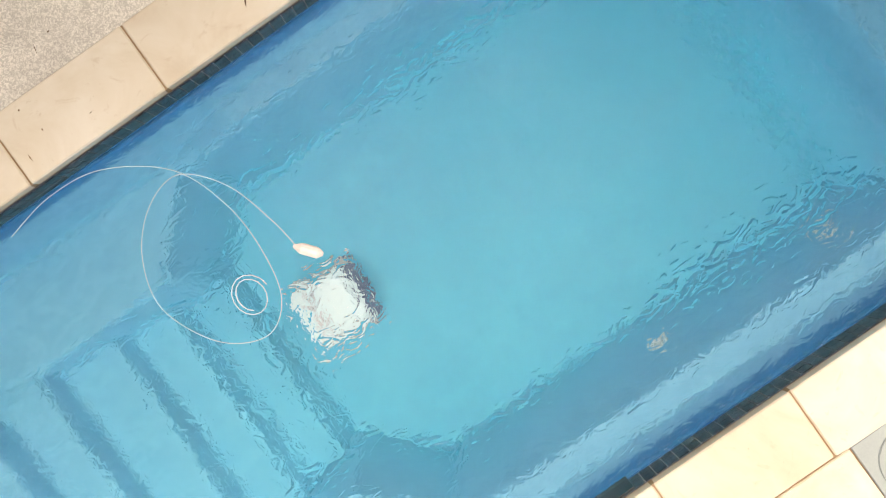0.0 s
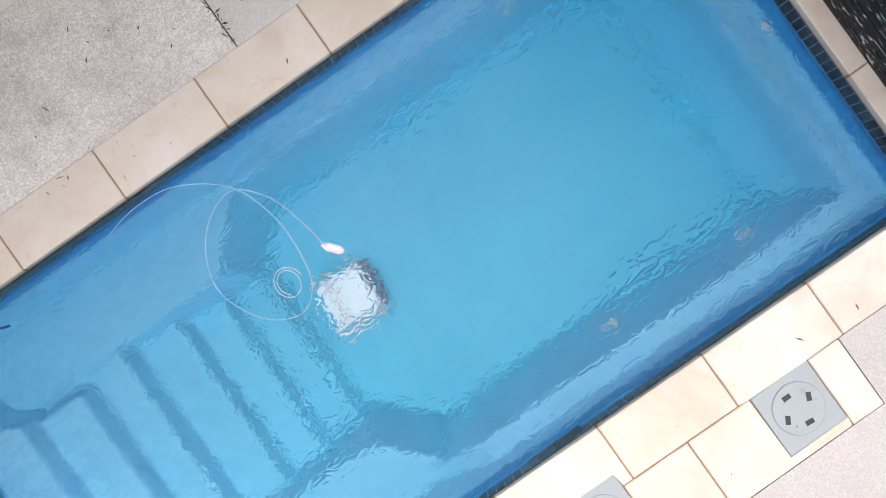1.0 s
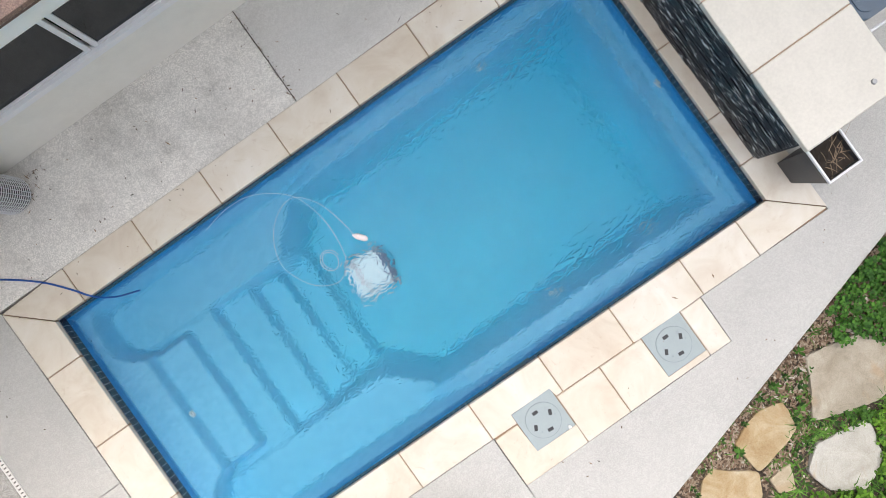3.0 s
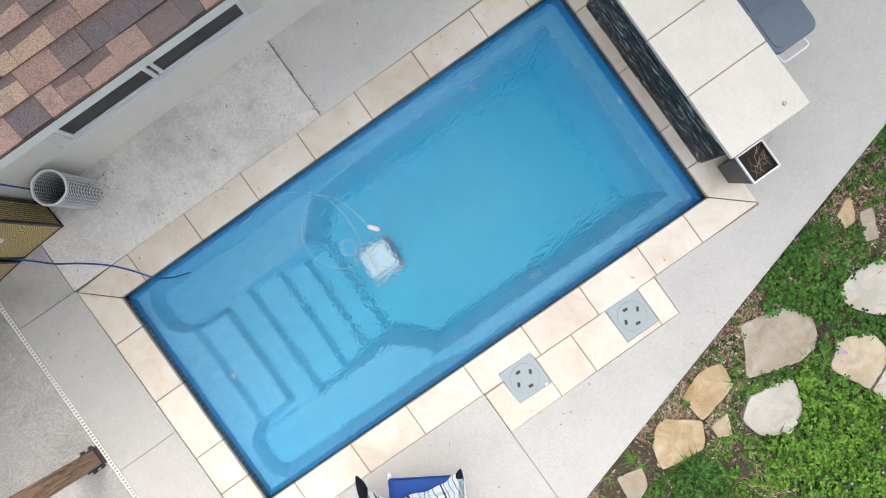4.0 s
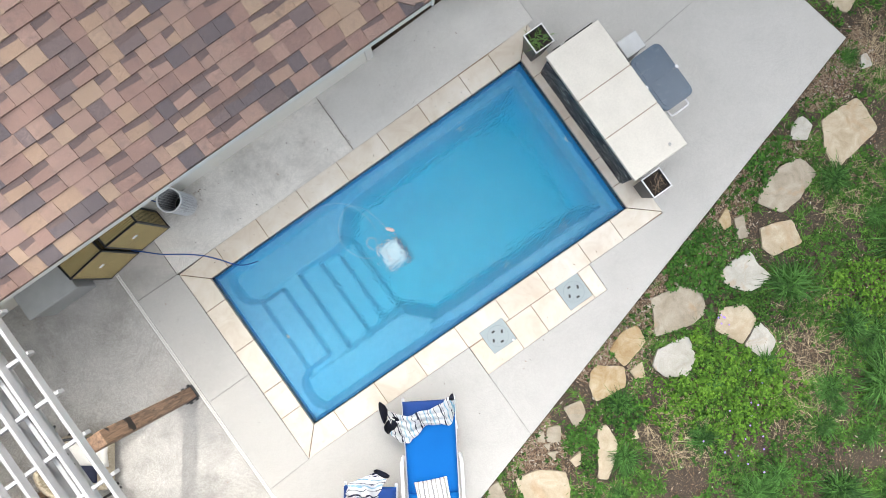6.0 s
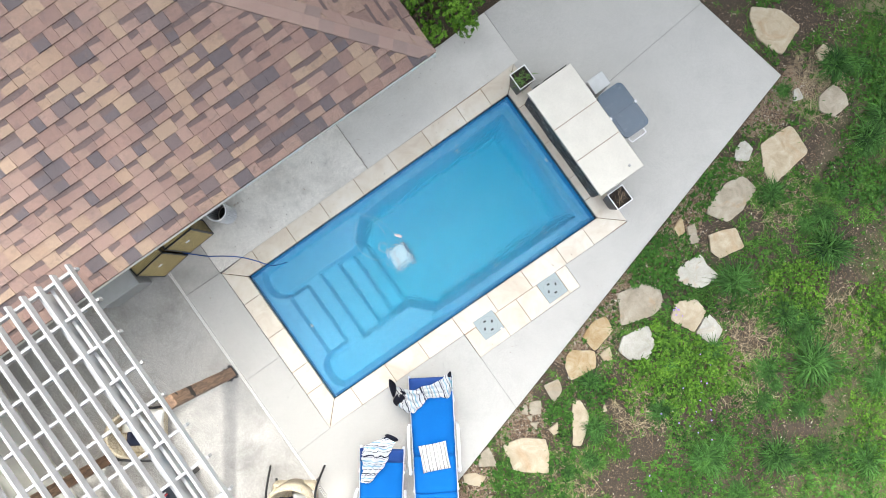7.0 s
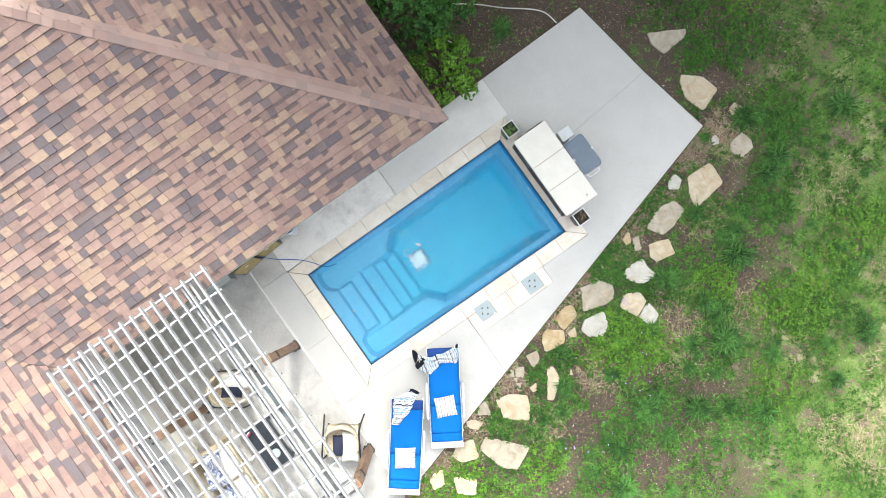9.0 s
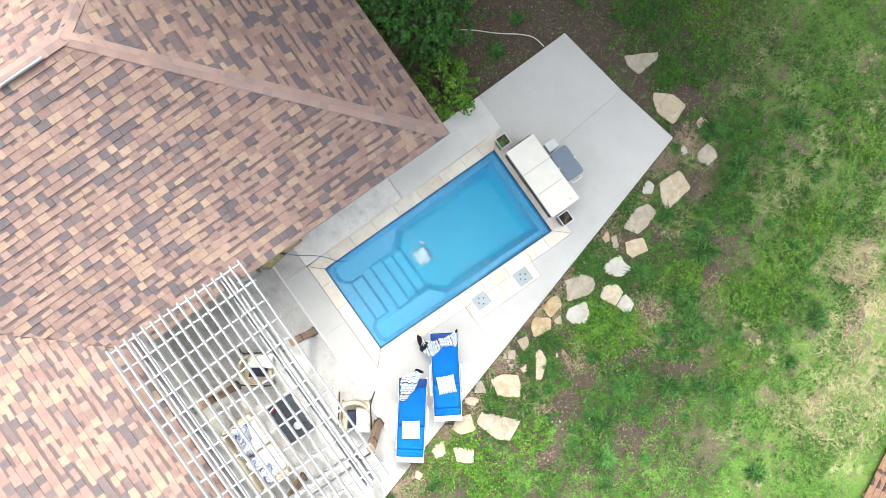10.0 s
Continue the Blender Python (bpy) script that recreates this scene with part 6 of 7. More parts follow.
BARE += [(8.7, -1.5, 0.5), (7.95, -0.9, 0.4), (7.6, 0.6, 0.6), (6.6, 1.7, 0.5), (1.6, -6.2, 0.4), (6.3, -7.9, 0.35), (2.0, -4.2, 0.4), (4.9, -6.3, 0.35), (9.8, -4.3, 0.4), (5.8, -6.5, 0.35)]


def drift(spots, x, y):
    """How deep a place lies in the nearest of some drifts: 1 at its heart, 0 at its rim, with a ragged edge."""
    rag = 0.30 * noise.noise((x * 3.1, y * 3.1, 21.0)) + 0.45 * noise.noise((x * 7.3, y * 7.3, 22.0))
    return max((1.0 - math.hypot(x - px, y - py) / r for px, py, r in spots if abs(x - px) < 1.4 * r and abs(y - py) < 1.4 * r), default=-1.0) + rag


def build_lawn():
    rng = random.Random(21)
    verts, faces = [], []
    for _ in range(230000):
        x, y = rng.uniform(-3.0, 15.5), rng.uniform(-13, 3.5)
        if not in_bed(x, y) or on_stone(x, y):
            continue
        d = lawn_at(x, y)
        bare = noise.noise((x * 0.8, y * 0.8, 81.0)) + 0.6 * noise.noise((x * 2.1, y * 2.1, 82.0))
        clump = noise.noise((x * 2.9, y * 2.9, 83.0)) + 0.7 * noise.noise((x * 6.7, y * 6.7, 84.0))
        if d > 0:
            keep = min(1.0, 0.35 + d) * min(1.0, max(0.08, 1.0 - 1.9 * max(0.0, bare)))
            dry = noise.noise((x * 0.9, y * 0.9, 9.0)) + 0.8 * math.exp(-((x - 9.3) ** 2 + (y + 7.8) ** 2) / 3.0)
            keep *= min(1.0, max(0.10, 1.15 - 1.6 * max(0.0, dry)))
        else:
            keep = min(1.0, max(0.04, 0.45 + 1.9 * clump)) * min(1.0, max(0.05, 1.05 - 1.5 * bare))
            if y < 1 and deck_edge(x) - y < 0.35:
                keep *= 0.35
            if y > 0.5:
                keep *= 0.10
        if drift(BARE, x, y) > 0.25:
            keep *= 0.10
        if rng.random() > keep:
            continue
        # a pinch of blades from one root
        tall = rng.uniform(0.05, 0.11) if d > 0 else rng.uniform(0.06, 0.17)
        for _ in range(rng.randint(4, 6)):
            t = rng.uniform(0, math.tau)
            v = Vector((math.cos(t), math.sin(t), rng.uniform(0.3, 1.3))).normalized()
            blade(verts, faces, Vector((x, y, GROUND_Z)), v, tall * rng.uniform(0.7, 1.2), rng.uniform(0.007, 0.015), 0.5, 2)
    scatter_mesh("lawn_grass", verts, faces, leaf_material("lawn grass", (0.020, 0.066, 0.010), (0.118, 0.245, 0.038), 0.7), "patchy green lawn and weedy grass over bare soil", "grass")


def build_weeds():
    """Low leafy weeds scattered over the bed."""
    rng = random.Random(52)
    verts, faces = [], []
    for _ in range(90000):
        x, y = rng.uniform(-2.5, 13.5), rng.uniform(-10.5, 3.5)
        if not in_bed(x, y) or on_stone(x, y):
            continue
        edge = deck_edge(x) - y if y < 1 and x < 8 else 1.0
        f = noise.noise((x * 1.3, y * 1.3, 40.0)) + 0.7 * noise.noise((x * 3.9, y * 3.9, 41.0))
        keep = min(1.0, max(0.03, 0.30 + 2.2 * f)) * (0.5 if edge < 0.35 else 1.0) * (0.4 if lawn_at(x, y) > 0.4 else 1.0) * (0.12 if y > 1 and x < 8 else 1.0)
        if drift(BARE, x, y) > 0.25:
            keep *= 0.10
        if rng.random() > keep:
            continue
        big = rng.uniform(0.022, 0.050)
        for q in range(rng.randint(5, 9)):
            t = q * 2.4 + rng.uniform(-0.4, 0.4)
            d = Vector((math.cos(t), math.sin(t), rng.uniform(0.1, 0.9))).normalized()
            side = Vector((-math.sin(t), math.cos(t), rng.uniform(-0.2, 0.2))) * big * rng.uniform(0.18, 0.30)
            p = Vector((x, y, GROUND_Z + rng.uniform(0.01, 0.07)))
            k = len(verts)
            verts.extend([p, p + d * big * 0.5 - side, p + d * big, p + d * big * 0.5 + side])
            faces.append((k, k + 1, k + 2, k + 3))
    scatter_mesh("weeds", verts, faces, leaf_material("weed leaves", (0.014, 0.052, 0.009), (0.074, 0.172, 0.025), 1.2), "low leafy green weeds spreading over the bed", "weeds")


build_weeds()
build_lawn()


def build_tufts():
    rng = random.Random(8)
    # place and size, the great tufts first
    spots = [(8.75, -2.42, 1.25), (10.5, -3.33, 1.5), (8.87, -3.42, 1.25), (9.0, -2.58, 0.9), (7.05, -4.50, 1.45), (5.95, -4.93, 1.15), (5.86, -5.70, 1.6), (3.68, -5.0, 0.9), (3.9, -5.94, 1.2), (4.68, -6.45, 1.35)]
    spots += [(6.85, -3.40, 0.95), (7.31, -4.10, 0.9), (8.52, -3.54, 1.1), (3.12, -4.08, 0.8), (2.80, -4.62, 0.85), (6.50, -6.50, 1.0), (7.9, -2.29, 0.6), (5.64, -4.11, 1.35), (5.71, -7.30, 1.2), (8.23, -7.20, 1.2)]
    spots += [(2.61, -6.90, 1.3), (5.13, -9.15, 1.1), (3.77, -5.92, 1.1), (2.94, -6.23, 1.0), (2.46, -4.98, 0.7), (-0.74, -5.24, 0.8), (7.2, -7.61, 0.8), (5.85, 1.80, 1.0), (6.67, 2.12, 0.8), (5.3, -5.4, 0.9), (6.2, -5.2, 0.9)]
    while len(spots) < 74:
        x, y = rng.uniform(1.5, 10.5), rng.uniform(-8.6, -3.6)
        if in_bed(x, y) and deck_edge(x) - y > 0.9 and not on_stone(x, y, 1.3) and drift(BARE, x, y) < 0 and lawn_at(x, y) < 0.3:
            spots.append((x, y, rng.uniform(0.4, 0.85)))
    mat = leaf_material("strappy grass leaves", (0.009, 0.042, 0.009), (0.085, 0.205, 0.042))
    base = []
    for v in range(4):
        verts, faces = [], []
        lean = Vector((rng.uniform(-0.3, 0.3), rng.uniform(-0.3, 0.3), 0))
        for _ in range(430):
            t = rng.uniform(0, math.tau)
            r, a = rng.uniform(0, 0.10), rng.uniform(0, math.tau)
            d = (Vector((math.cos(t), math.sin(t), rng.uniform(0.35, 2.4))) + lean).normalized()
            blade(verts, faces, Vector((r * math.cos(a), r * math.sin(a), 0)), d, rng.uniform(0.22, 0.50), rng.uniform(0.009, 0.017), rng.uniform(0.5, 1.2), 5)
        me = bpy.data.meshes.new("leaves")
        me.from_pydata([tuple(q) for q in verts], [], faces)
        me.materials.append(mat)
        base.append(me)
    for i, (x, y, s) in enumerate(spots):
        root = thing("grass_tuft", pose(x, y, GROUND_Z, 0, 0, rng.uniform(0, 360)), f"{'great arching' if s > 1.05 else 'small' if s < 0.65 else 'arching'} tuft of dark green strappy grass in the bed", "grass tuft", "grass tufts in the garden bed")
        ob = new("leaves", base[i % 4])
        ob.parent = root
        ob.scale = (s, s, s)


build_tufts()


def build_clover():
    rng = random.Random(13)
    for name, spots, dark, light, label in (("clover", LIME, (0.034, 0.100, 0.010), (0.115, 0.235, 0.022), "bright lime-green clover-like ground cover"), ("ground_cover", DEEP, (0.015, 0.066, 0.009), (0.064, 0.165, 0.022), "dark green small-leaved ground cover")):
        verts, faces = [], []
        for px, py, r in spots:
            for _ in range(int(1900 * r * r) + 60):
                a, q = rng.uniform(0, math.tau), r * math.sqrt(rng.random()) * 1.3
                x, y = px + q * math.cos(a), py + q * math.sin(a)
                if not in_bed(x, y) or on_stone(x, y, 0.97) or drift(spots, x, y) < 0.02:
                    continue
                # a stem with three or four round leaflets
                z = GROUND_Z + rng.uniform(0.02, 0.12)
                s = rng.uniform(0.012, 0.020)
                turn, leaves = rng.uniform(0, math.tau), rng.choice((3, 3, 4))
                tip = Vector((rng.gauss(0, 0.3), rng.gauss(0, 0.3), 1)).normalized()
                u = tip.orthogonal().normalized()
                w = tip.cross(u)
                k = len(verts)
                for leaf in range(leaves):
                    ang = turn + leaf * math.tau / leaves
                    out = math.cos(ang) * u + math.sin(ang) * w
                    side = tip.cross(out) * s * 0.75
                    c = Vector((x, y, z))
                    n = len(verts)
                    verts.extend([c, c + out * s * 0.9 - side, c + out * s * 1.8 - side * 0.5 - tip * s * 0.3, c + out * s * 1.8 + side * 0.5 - tip * s * 0.3, c + out * s * 0.9 + side])
                    faces.append((n, n + 1, n + 2, n + 3, n + 4))
        scatter_mesh(name, verts, faces, leaf_material(name + " leaves", dark, light), label, "ground cover")


build_clover()


def build_litter():
    """Dead leaves, bark chips and pebbles on the bare soil."""
    rng = random.Random(31)
    verts, faces = [], []
    for i in range(130000):
        x, y = rng.uniform(-2, 13), rng.uniform(-10, 4)
        if i % 3 == 0:
            # mulch gathers along the edge of the paving
            x = rng.uniform(-1.6, 8.2)
            y = deck_edge(x) - 0.02 - abs(rng.gauss(0, 0.42))
            if noise.noise((x * 1.7, y * 1.7, 71.0)) < -0.22:
                continue
        if not in_bed(x, y):
            continue
        if on_stone(x, y, 1.05):
            continue
        near = (deck_edge(x) - y) if y < 1 else 0.4
        if rng.random() > (0.9 if near < 0.5 or drift(BARE, x, y) > 0.2 else 0.35 if lawn_at(x, y) < 0 else 0.08):
            continue
        a, l, w = rng.uniform(0, math.tau), rng.uniform(0.007, 0.030), rng.uniform(0.003, 0.011)
        if rng.random() < 0.3:
            l = w = rng.uniform(0.003, 0.008)
        u, s = Vector((math.cos(a), math.sin(a), rng.uniform(-0.3, 0.3))) * l, Vector((-math.sin(a), math.cos(a), rng.uniform(-0.3, 0.3))) * w
        c = Vector((x, y, GROUND_Z + rng.uniform(0.008, 0.03)))
        k = len(verts)
        verts.extend([c - u, c - s, c + u, c + s])
        faces.append((k, k + 1, k + 2, k + 3))
    k = Mat("leaf litter", 0.9)
    k.color(k.ramp(k.random(True), [(0.0, (0.08, 0.045, 0.026)), (0.35, (0.19, 0.12, 0.075)), (0.6, (0.25, 0.18, 0.125)), (0.90, (0.32, 0.25, 0.18)), (1.0, (0.46, 0.42, 0.36))]))
    scatter_mesh("leaf_litter", verts, faces, k.m, "dead leaves, bark chips and pebbles on the soil", "litter")


build_litter()


def build_dry_grass():
    """Thatch of dead straw between the stones and the lawn."""
    rng = random.Random(36)
    verts, faces = [], []
    for px, py, r, n in ((3.55, -4.75, 0.45, 420), (5.55, -4.75, 0.55, 520), (6.95, -3.55, 0.45, 420), (8.35, -2.45, 0.5, 460), (4.9, -5.4, 0.5, 380), (2.1, -5.0, 0.4, 260), (6.5, -5.5, 0.5, 340), (9.3, -4.4, 0.6, 420), (8.9, -8.3, 1.2, 1800), (10.2, -7.4, 1.0, 1500), (7.5, -9.3, 0.9, 1200), (9.6, -6.6, 0.7, 900), (6.6, -8.6, 0.5, 400), (8.3, -2.7, 0.4, 400)):
        for _ in range(n):
            a, q = rng.uniform(0, math.tau), r * math.sqrt(rng.random())
            x, y = px + q * math.cos(a), py + q * math.sin(a)
            if not in_bed(x, y) or on_stone(x, y):
                continue
            t = rng.uniform(0, math.tau)
            d = Vector((math.cos(t), math.sin(t), rng.uniform(0.05, 0.4))).normalized()
            blade(verts, faces, Vector((x, y, GROUND_Z + 0.01)), d, rng.uniform(0.10, 0.28), rng.uniform(0.003, 0.007), 0.15, 3)
    k = Mat("dead straw", 0.85)
    k.color(k.mix(k.random(True), (0.20, 0.14, 0.08), (0.50, 0.40, 0.26)))
    scatter_mesh("dry_grass", verts, faces, k.m, "matted dead straw on the soil", "grass")
    verts, faces = [], []
    for px, py, r, n in ((4.70, -3.92, 0.08, 6), (4.15, -5.25, 0.30, 16), (2.75, -5.6, 0.25, 9)):
        for _ in range(n):
            c = Vector((px + rng.gauss(0, r), py + rng.gauss(0, r), GROUND_Z + rng.uniform(0.08, 0.13)))
            s = rng.uniform(0.010, 0.018)
            k0 = len(verts)
            verts.extend([c + Vector((s * math.cos(j * math.tau / 5), s * math.sin(j * math.tau / 5), 0.004 * (j % 2))) for j in range(5)])
            faces.append(tuple(range(k0, k0 + 5)))
    scatter_mesh("violet_flowers", verts, faces, plain("violet petals", (0.34, 0.22, 0.62), 0.6), "tiny violet flowers among the weeds", "flowers")


build_dry_grass()


def build_debris():
    """Stray twigs and leaf bits blown onto the stone and concrete."""
    rng = random.Random(17)
    verts, faces = [], []
    for i in range(250):
        if i >= 205:
            x, y = 2.275 + rng.gauss(0, 0.012), rng.uniform(0.28, 1.0)
        elif i >= 170:
            x, y = 0.45 + rng.gauss(0, 0.09), 0.95 - abs(rng.gauss(0, 0.07))
        elif i < 90:
            x, y = rng.uniform(-0.3, 4.5), rng.uniform(0.02, 1.0)
        elif i < 130:
            x, y = rng.uniform(-3.3, -0.3), rng.uniform(-2.2, 1.0)
        else:
            x, y = rng.uniform(0.0, 7.4), rng.uniform(-3.2, -2.3)
            if y < deck_edge(x) + 0.05:
                continue
        a, l = rng.uniform(0, math.tau), rng.uniform(0.005, 0.014) * rng.choice((1, 1, 1, 2.0))
        w = rng.uniform(0.0015, 0.005)
        c = Vector((x, y, 0.004))
        u, s = Vector((math.cos(a), math.sin(a), 0.05)) * l, Vector((-math.sin(a), math.cos(a), 0.1)) * w
        k = len(verts)
        verts.extend([c - u, c - s + Vector((0, 0, 0.002)), c + u, c + s + Vector((0, 0, 0.003))])
        faces.append((k, k + 1, k + 2, k + 3))
    k = Mat("dry twig", 0.9)
    k.color(k.ramp(k.random(True), [(0.0, (0.03, 0.02, 0.012)), (0.6, (0.12, 0.07, 0.04)), (1.0, (0.28, 0.17, 0.09))]))
    scatter_mesh("leaf_debris", verts, faces, k.m, "stray twigs and leaf bits on the paving", "litter")


build_debris()


# ---- shrubs ----
def build_shrub(name, x, y, clumps, leaf_len, leaf_w, mats, label, seed, droop=0.2, base_z=GROUND_Z):
    rng = random.Random(seed)
    root = thing(name, pose(x, y, base_z), label, "shrub")
    bm = bmesh.new()
    verts, faces = [], []
    for cx, cy, cz, r, n in clumps:
        tube(bm, [(0, 0, 0), (cx * 0.4, cy * 0.4, cz * 0.6), (cx, cy, cz)], [0.025, 0.014, 0.004], 6)
        for _ in range(n):
            d = Vector((rng.gauss(0, 1), rng.gauss(0, 1), rng.gauss(0.25, 0.8))).normalized()
            tip = Vector((cx, cy, cz)) + d * r * rng.uniform(0.55, 1.05)
            axis = (d + Vector((0, 0, 0.6))).normalized()
            for q in range(rng.randint(5, 8)):
                t = q * 2.4 + rng.uniform(-0.3, 0.3)
                o = axis.orthogonal().normalized()
                out = (Matrix.Rotation(t, 3, axis) @ o + axis * rng.uniform(0.1, 0.7) - Vector((0, 0, droop))).normalized()
                side = out.cross(axis).normalized() * (leaf_w * rng.uniform(0.7, 1.1))
                l = leaf_len * rng.uniform(0.7, 1.15)
                k = len(verts)
                verts.extend([tip, tip + out * l * 0.45 - side, tip + out * l, tip + out * l * 0.45 + side])
                faces.append((k, k + 1, k + 2, k + 3))
    part("stems", bm, plain("shrub bark", (0.10, 0.075, 0.05), 0.9), root)
    me = bpy.data.meshes.new("foliage")
    me.from_pydata([tuple(v) for v in verts], [], faces)
    me.materials.append(mats)
    ob = new("foliage", me)
    ob.parent = root


rng = random.Random(77)
clumps = []
for _ in range(46):
    a, r = rng.uniform(0, math.tau), 1.15 * math.sqrt(rng.random())
    clumps.append((r * math.cos(a) * 0.95, r * math.sin(a) * 1.5, 1.1 + 1.0 * (1 - (r / 1.15) ** 2) + rng.uniform(-0.35, 0.2), 0.34, 60))
build_shrub("laurel_shrub", 4.62, 3.75, clumps, 0.085, 0.020, leaf_material("laurel leaves", (0.008, 0.036, 0.008), (0.055, 0.150, 0.026)), "dense dark green laurel shrub beside the roof edge", 78)
clumps = []
for _ in range(34):
    a, r = rng.uniform(0, math.tau), 0.62 * math.sqrt(rng.random())
    clumps.append((r * math.cos(a) * 0.85 + 0.05, r * math.sin(a) * 1.1, 0.65 + 0.65 * (1 - (r / 0.62) ** 2) + rng.uniform(-0.25, 0.15), 0.15, 26))
# long sprays that arch out over the paving
for px, py in ((0.25, -0.55), (0.45, -0.40), (0.62, -0.25), (0.05, -0.62), (0.55, 0.20), (0.30, 0.60), (-0.1, 0.85)):
    for f in (0.55, 0.7, 0.85, 1.0, 1.12):
        clumps.append((px * f, py * f, 0.95 - 0.35 * f + rng.uniform(-0.04, 0.04), 0.06, 9))
build_shrub("privet_shrub", 4.36, 1.66, clumps, 0.050, 0.014, leaf_material("bright green leaves", (0.030, 0.105, 0.012), (0.150, 0.295, 0.030)), "loose bright green shrub leaning over the deck corner", 79, 0.1)

# white irrigation hose on the soil
bm = bmesh.new()
ctrl = [(4.90, 2.10), (4.79, 2.37), (4.89, 2.69), (5.17, 2.80), (5.66, 2.51), (6.13, 2.09), (6.53, 1.78), (6.75, 1.54), (6.82, 1.24)]
tube(bm, smooth_path([(x, y, GROUND_Z + 0.03) for x, y in ctrl], 8), 0.014, 8)
tagged(part("irrigation_pipe", bm, plain("dirty white pipe", (0.55, 0.52, 0.46), 0.6), smooth=True), "off-white flexible pipe lying on the soil", "pipe")


# ---- timber platform at the lawn's far corner ----
def build_platform():
    root = thing("timber_platform", pose(7.85, -10.33, -0.07, 0, 0, 26.5), "low brown timber platform at the edge of the lawn", "platform", kind="structure")
    bm = bmesh.new()
    box(bm, 0.0, 2.6, -0.069, 0.069, 0.12, 0.15, bevel=0.004)
    me = to_mesh(bm, "board", wood("brown deck board", (0.20, 0.11, 0.065), (0.09, 0.05, 0.03), "x"))
    for k in range(12):
        ob = new("board", me)
        ob.parent = root
        ob.location = (-1.3, -0.07 - 0.146 * k, 0)
    bm = bmesh.new()
    for x in (-1.2, 1.2):
        box(bm, x - 0.04, x + 0.04, -1.7, 0.0, 0.0, 0.12)
    part("joists", bm, M_beam, root)


build_platform()


# ---- tall tree whose shade falls on the garden ----
def build_tree(x, y, height, radius, seed):
    rng = random.Random(seed)
    root = thing("shade_tree", pose(x, y, GROUND_Z), "tall broad shade tree with an open leafy crown", "tree")
    bm = bmesh.new()
    tube(bm, [(0, 0, 0), (0.1, 0.05, height * 0.3), (0.0, 0.2, height * 0.62), (0.1, 0.1, height)], [0.38, 0.30, 0.2, 0.05], 12)
    verts, faces = [], []
    for i in range(395):
        a, r = rng.uniform(0, math.tau), radius * math.sqrt(rng.uniform(0.02, 1)) * (1.0 if i < 225 else 0.60)
        c = Vector((r * math.cos(a), r * math.sin(a), height * 0.78 + (1 - (r / radius) ** 2) * height * 0.28 + rng.uniform(-1.2, 1.0)))
        if i >= 300:
            # clumps added out of view on the house side to shade the roof
            c = Vector((-6.6 + 2.6 * math.cos(a) * math.sqrt(r / radius), 2.2 + 3.0 * math.sin(a) * math.sqrt(r / radius), height * 0.84 + rng.uniform(-0.9, 0.9)))
        if i >= 365:
            # more unseen clumps added to shade the pool's west end
            c = Vector((-5.9 + 1.3 * math.cos(a) * math.sqrt(r / radius), -2.7 + 1.5 * math.sin(a) * math.sqrt(r / radius), height * 0.84 + rng.uniform(-0.6, 0.6)))
        if i < 22 or 300 <= i < 306 or 365 <= i < 368:
            tube(bm, [(0.05, 0.1, height * rng.uniform(0.4, 0.6)), tuple(c * 0.55 + Vector((0, 0, height * 0.28))), tuple(c)], [0.14, 0.08, 0.02], 7)
        for _ in range(170):
            p = c + Vector((rng.gauss(0, 0.75), rng.gauss(0, 0.75), rng.gauss(0, 0.45)))
            n = Vector((rng.gauss(0, 1), rng.gauss(0, 1), rng.gauss(0, 1))).normalized()
            u = n.orthogonal().normalized() * rng.uniform(0.12, 0.24)
            w = n.cross(u).normalized() * rng.uniform(0.08, 0.15)
            k = len(verts)
            verts.extend([p - u, p - w, p + u, p + w])
            faces.append((k, k + 1, k + 2, k + 3))
    part("trunk", bm, plain("tree bark", (0.12, 0.09, 0.065), 0.9, vary=0.3), root)
    me = bpy.data.meshes.new("crown")
    me.from_pydata([tuple(v) for v in verts], [], faces)
    me.materials.append(leaf_material("tree leaves", (0.03, 0.08, 0.015), (0.09, 0.18, 0.03)))
    ob = new("crown", me)
    ob.parent = root


build_tree(12.1, 7.4, 12.0, 7.4, 6)


# ---- waterline tiles ----
def tile_material(name, island):
    k = Mat(name, 0.18)
    c = k.mix(k.random(island), (0.006, 0.008, 0.014), (0.025, 0.032, 0.045))
    k.color(k.mix(k.step(k.noise(25, 3), 0.6, 0.7), c, (0.05, 0.06, 0.08)))
    return k.m


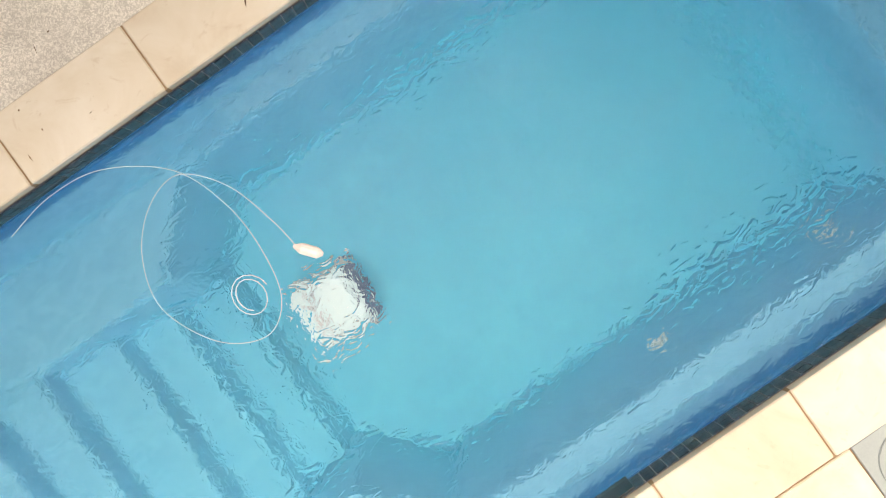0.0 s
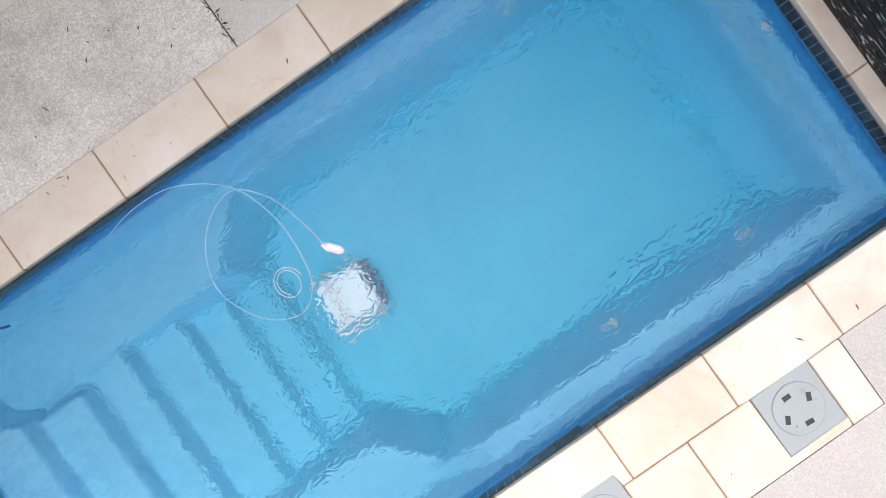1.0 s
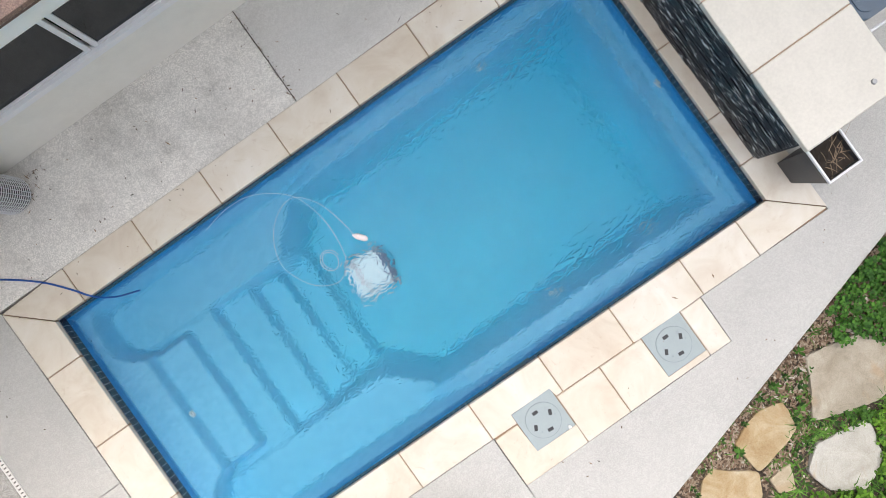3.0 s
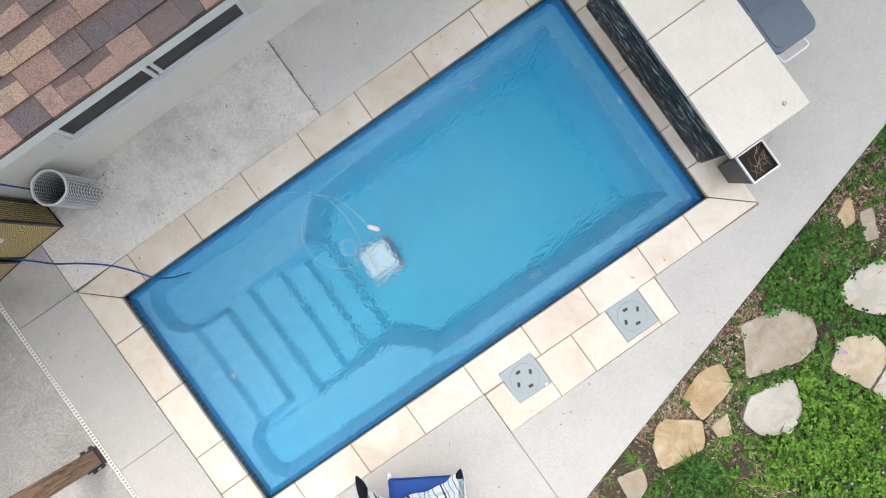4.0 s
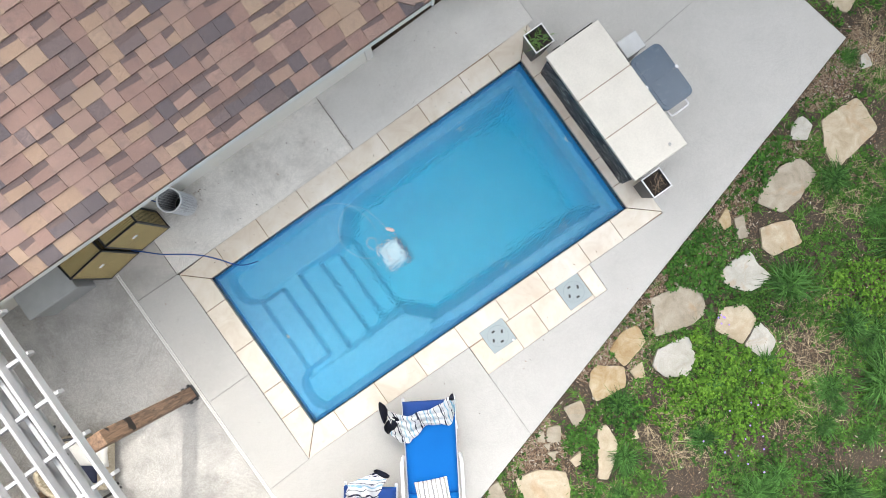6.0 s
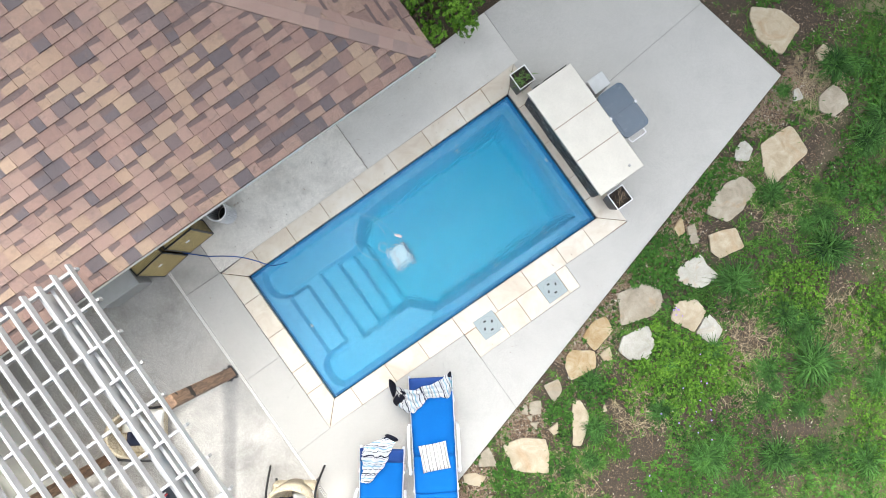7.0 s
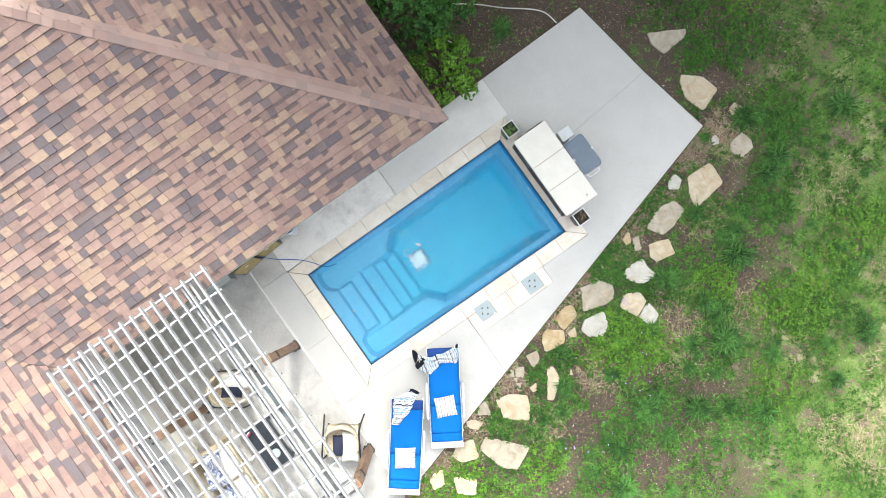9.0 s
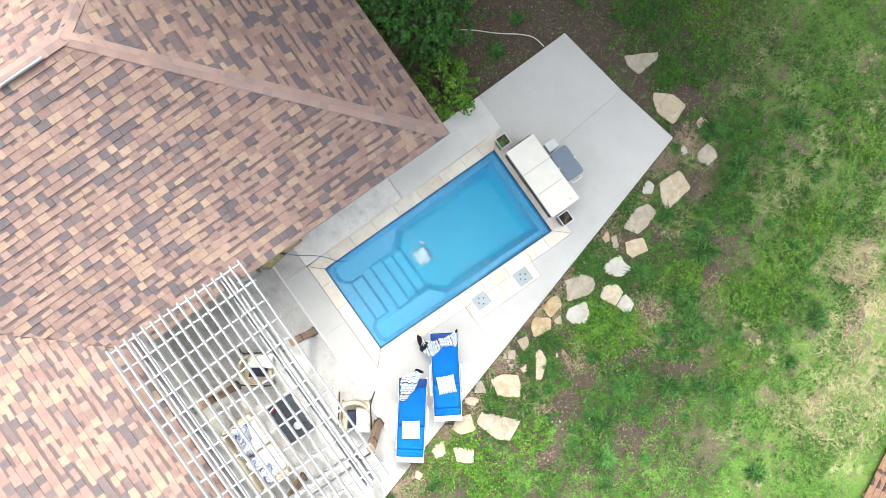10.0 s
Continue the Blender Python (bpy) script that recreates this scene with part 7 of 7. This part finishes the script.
def build_tiles():
    band = thing("waterline_tiles", pose(0, 0, -0.15), "band of small black glass tiles at the waterline", "tile band", kind="structure")
    bed = bmesh.new()
    t, s = 0.006, 0.05
    edges = [((0, POOL_N), (POOL_X, POOL_N), (0, -1)), ((POOL_X, POOL_N), (POOL_X, pool_s(POOL_X)), (-1, 0)), ((POOL_X, pool_s(POOL_X)), (0, pool_s(0)), (0, 1)), ((0, pool_s(0)), (0, POOL_N), (1, 0))]
    bm = bmesh.new()
    box(bm, 0.0015, s - 0.0015, -t, 0.0, 0.0015, s - 0.0015, bevel=0.0012)
    me = to_mesh(bm, "tile", tile_material("black glass tile", False))
    src = [tuple(v.co) for v in me.vertices]
    srcf = [tuple(p.vertices) for p in me.polygons]
    far_v, far_f, count = [], [], 0
    for (ax, ay), (bx, by), _ in edges:
        a, b = Vector((ax, ay, 0)), Vector((bx, by, 0))
        d = (b - a).normalized()
        n = int((b - a).length / s)
        turn = math.atan2(d.y, d.x)
        for r in range(2):
            for i in range(n):
                m = Matrix.Translation(a + d * (i * (b - a).length / n) + Vector((0, 0, -0.145 + r * s))) @ Matrix.Rotation(turn, 4, "Z")
                if r == 1 and count < 280:
                    ob = new("tile", me)
                    ob.parent = band
                    ob.matrix_local = Matrix.Translation((0, 0, 0.15)) @ m
                    count += 1
                else:
                    k = len(far_v)
                    far_v.extend([tuple(Matrix.Translation((0, 0, 0.15)) @ m @ Vector(q)) for q in src])
                    far_f.extend([tuple(q + k for q in f) for f in srcf])
        side = Vector((-d.y, d.x, 0))
        vs = [bed.verts.new(p + Vector((0, 0, 0.15))) for p in (a - side * 0.002 + Vector((0, 0, -0.15)), b - side * 0.002 + Vector((0, 0, -0.15)), b - side * 0.002 + Vector((0, 0, -0.044)), a - side * 0.002 + Vector((0, 0, -0.044)))]
        bed.faces.new(vs)
    part("tile_bed", bed, plain("pale tile grout", (0.34, 0.36, 0.37), 0.8), band)
    far = bpy.data.meshes.new("tile_rows")
    far.from_pydata(far_v, [], far_f)
    far.materials.append(tile_material("black glass tiles", True))
    ob = new("tile_rows", far)
    ob.parent = band
    tagged(ob, kind="stuff")


build_tiles()

# ---- shingles over the eave, one by one ----
for vs in NEAR_TABS:
    c = sum((Vector(v) for v in vs), Vector()) / 8
    me = bpy.data.meshes.new("shingle")
    me.from_pydata([tuple(Vector(v) - c) for v in vs], [], TAB_FACES)
    me.materials.append(M_shingle)
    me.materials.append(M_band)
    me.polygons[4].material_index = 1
    ob = new("shingle", me)
    ob.parent = house
    ob.location = c
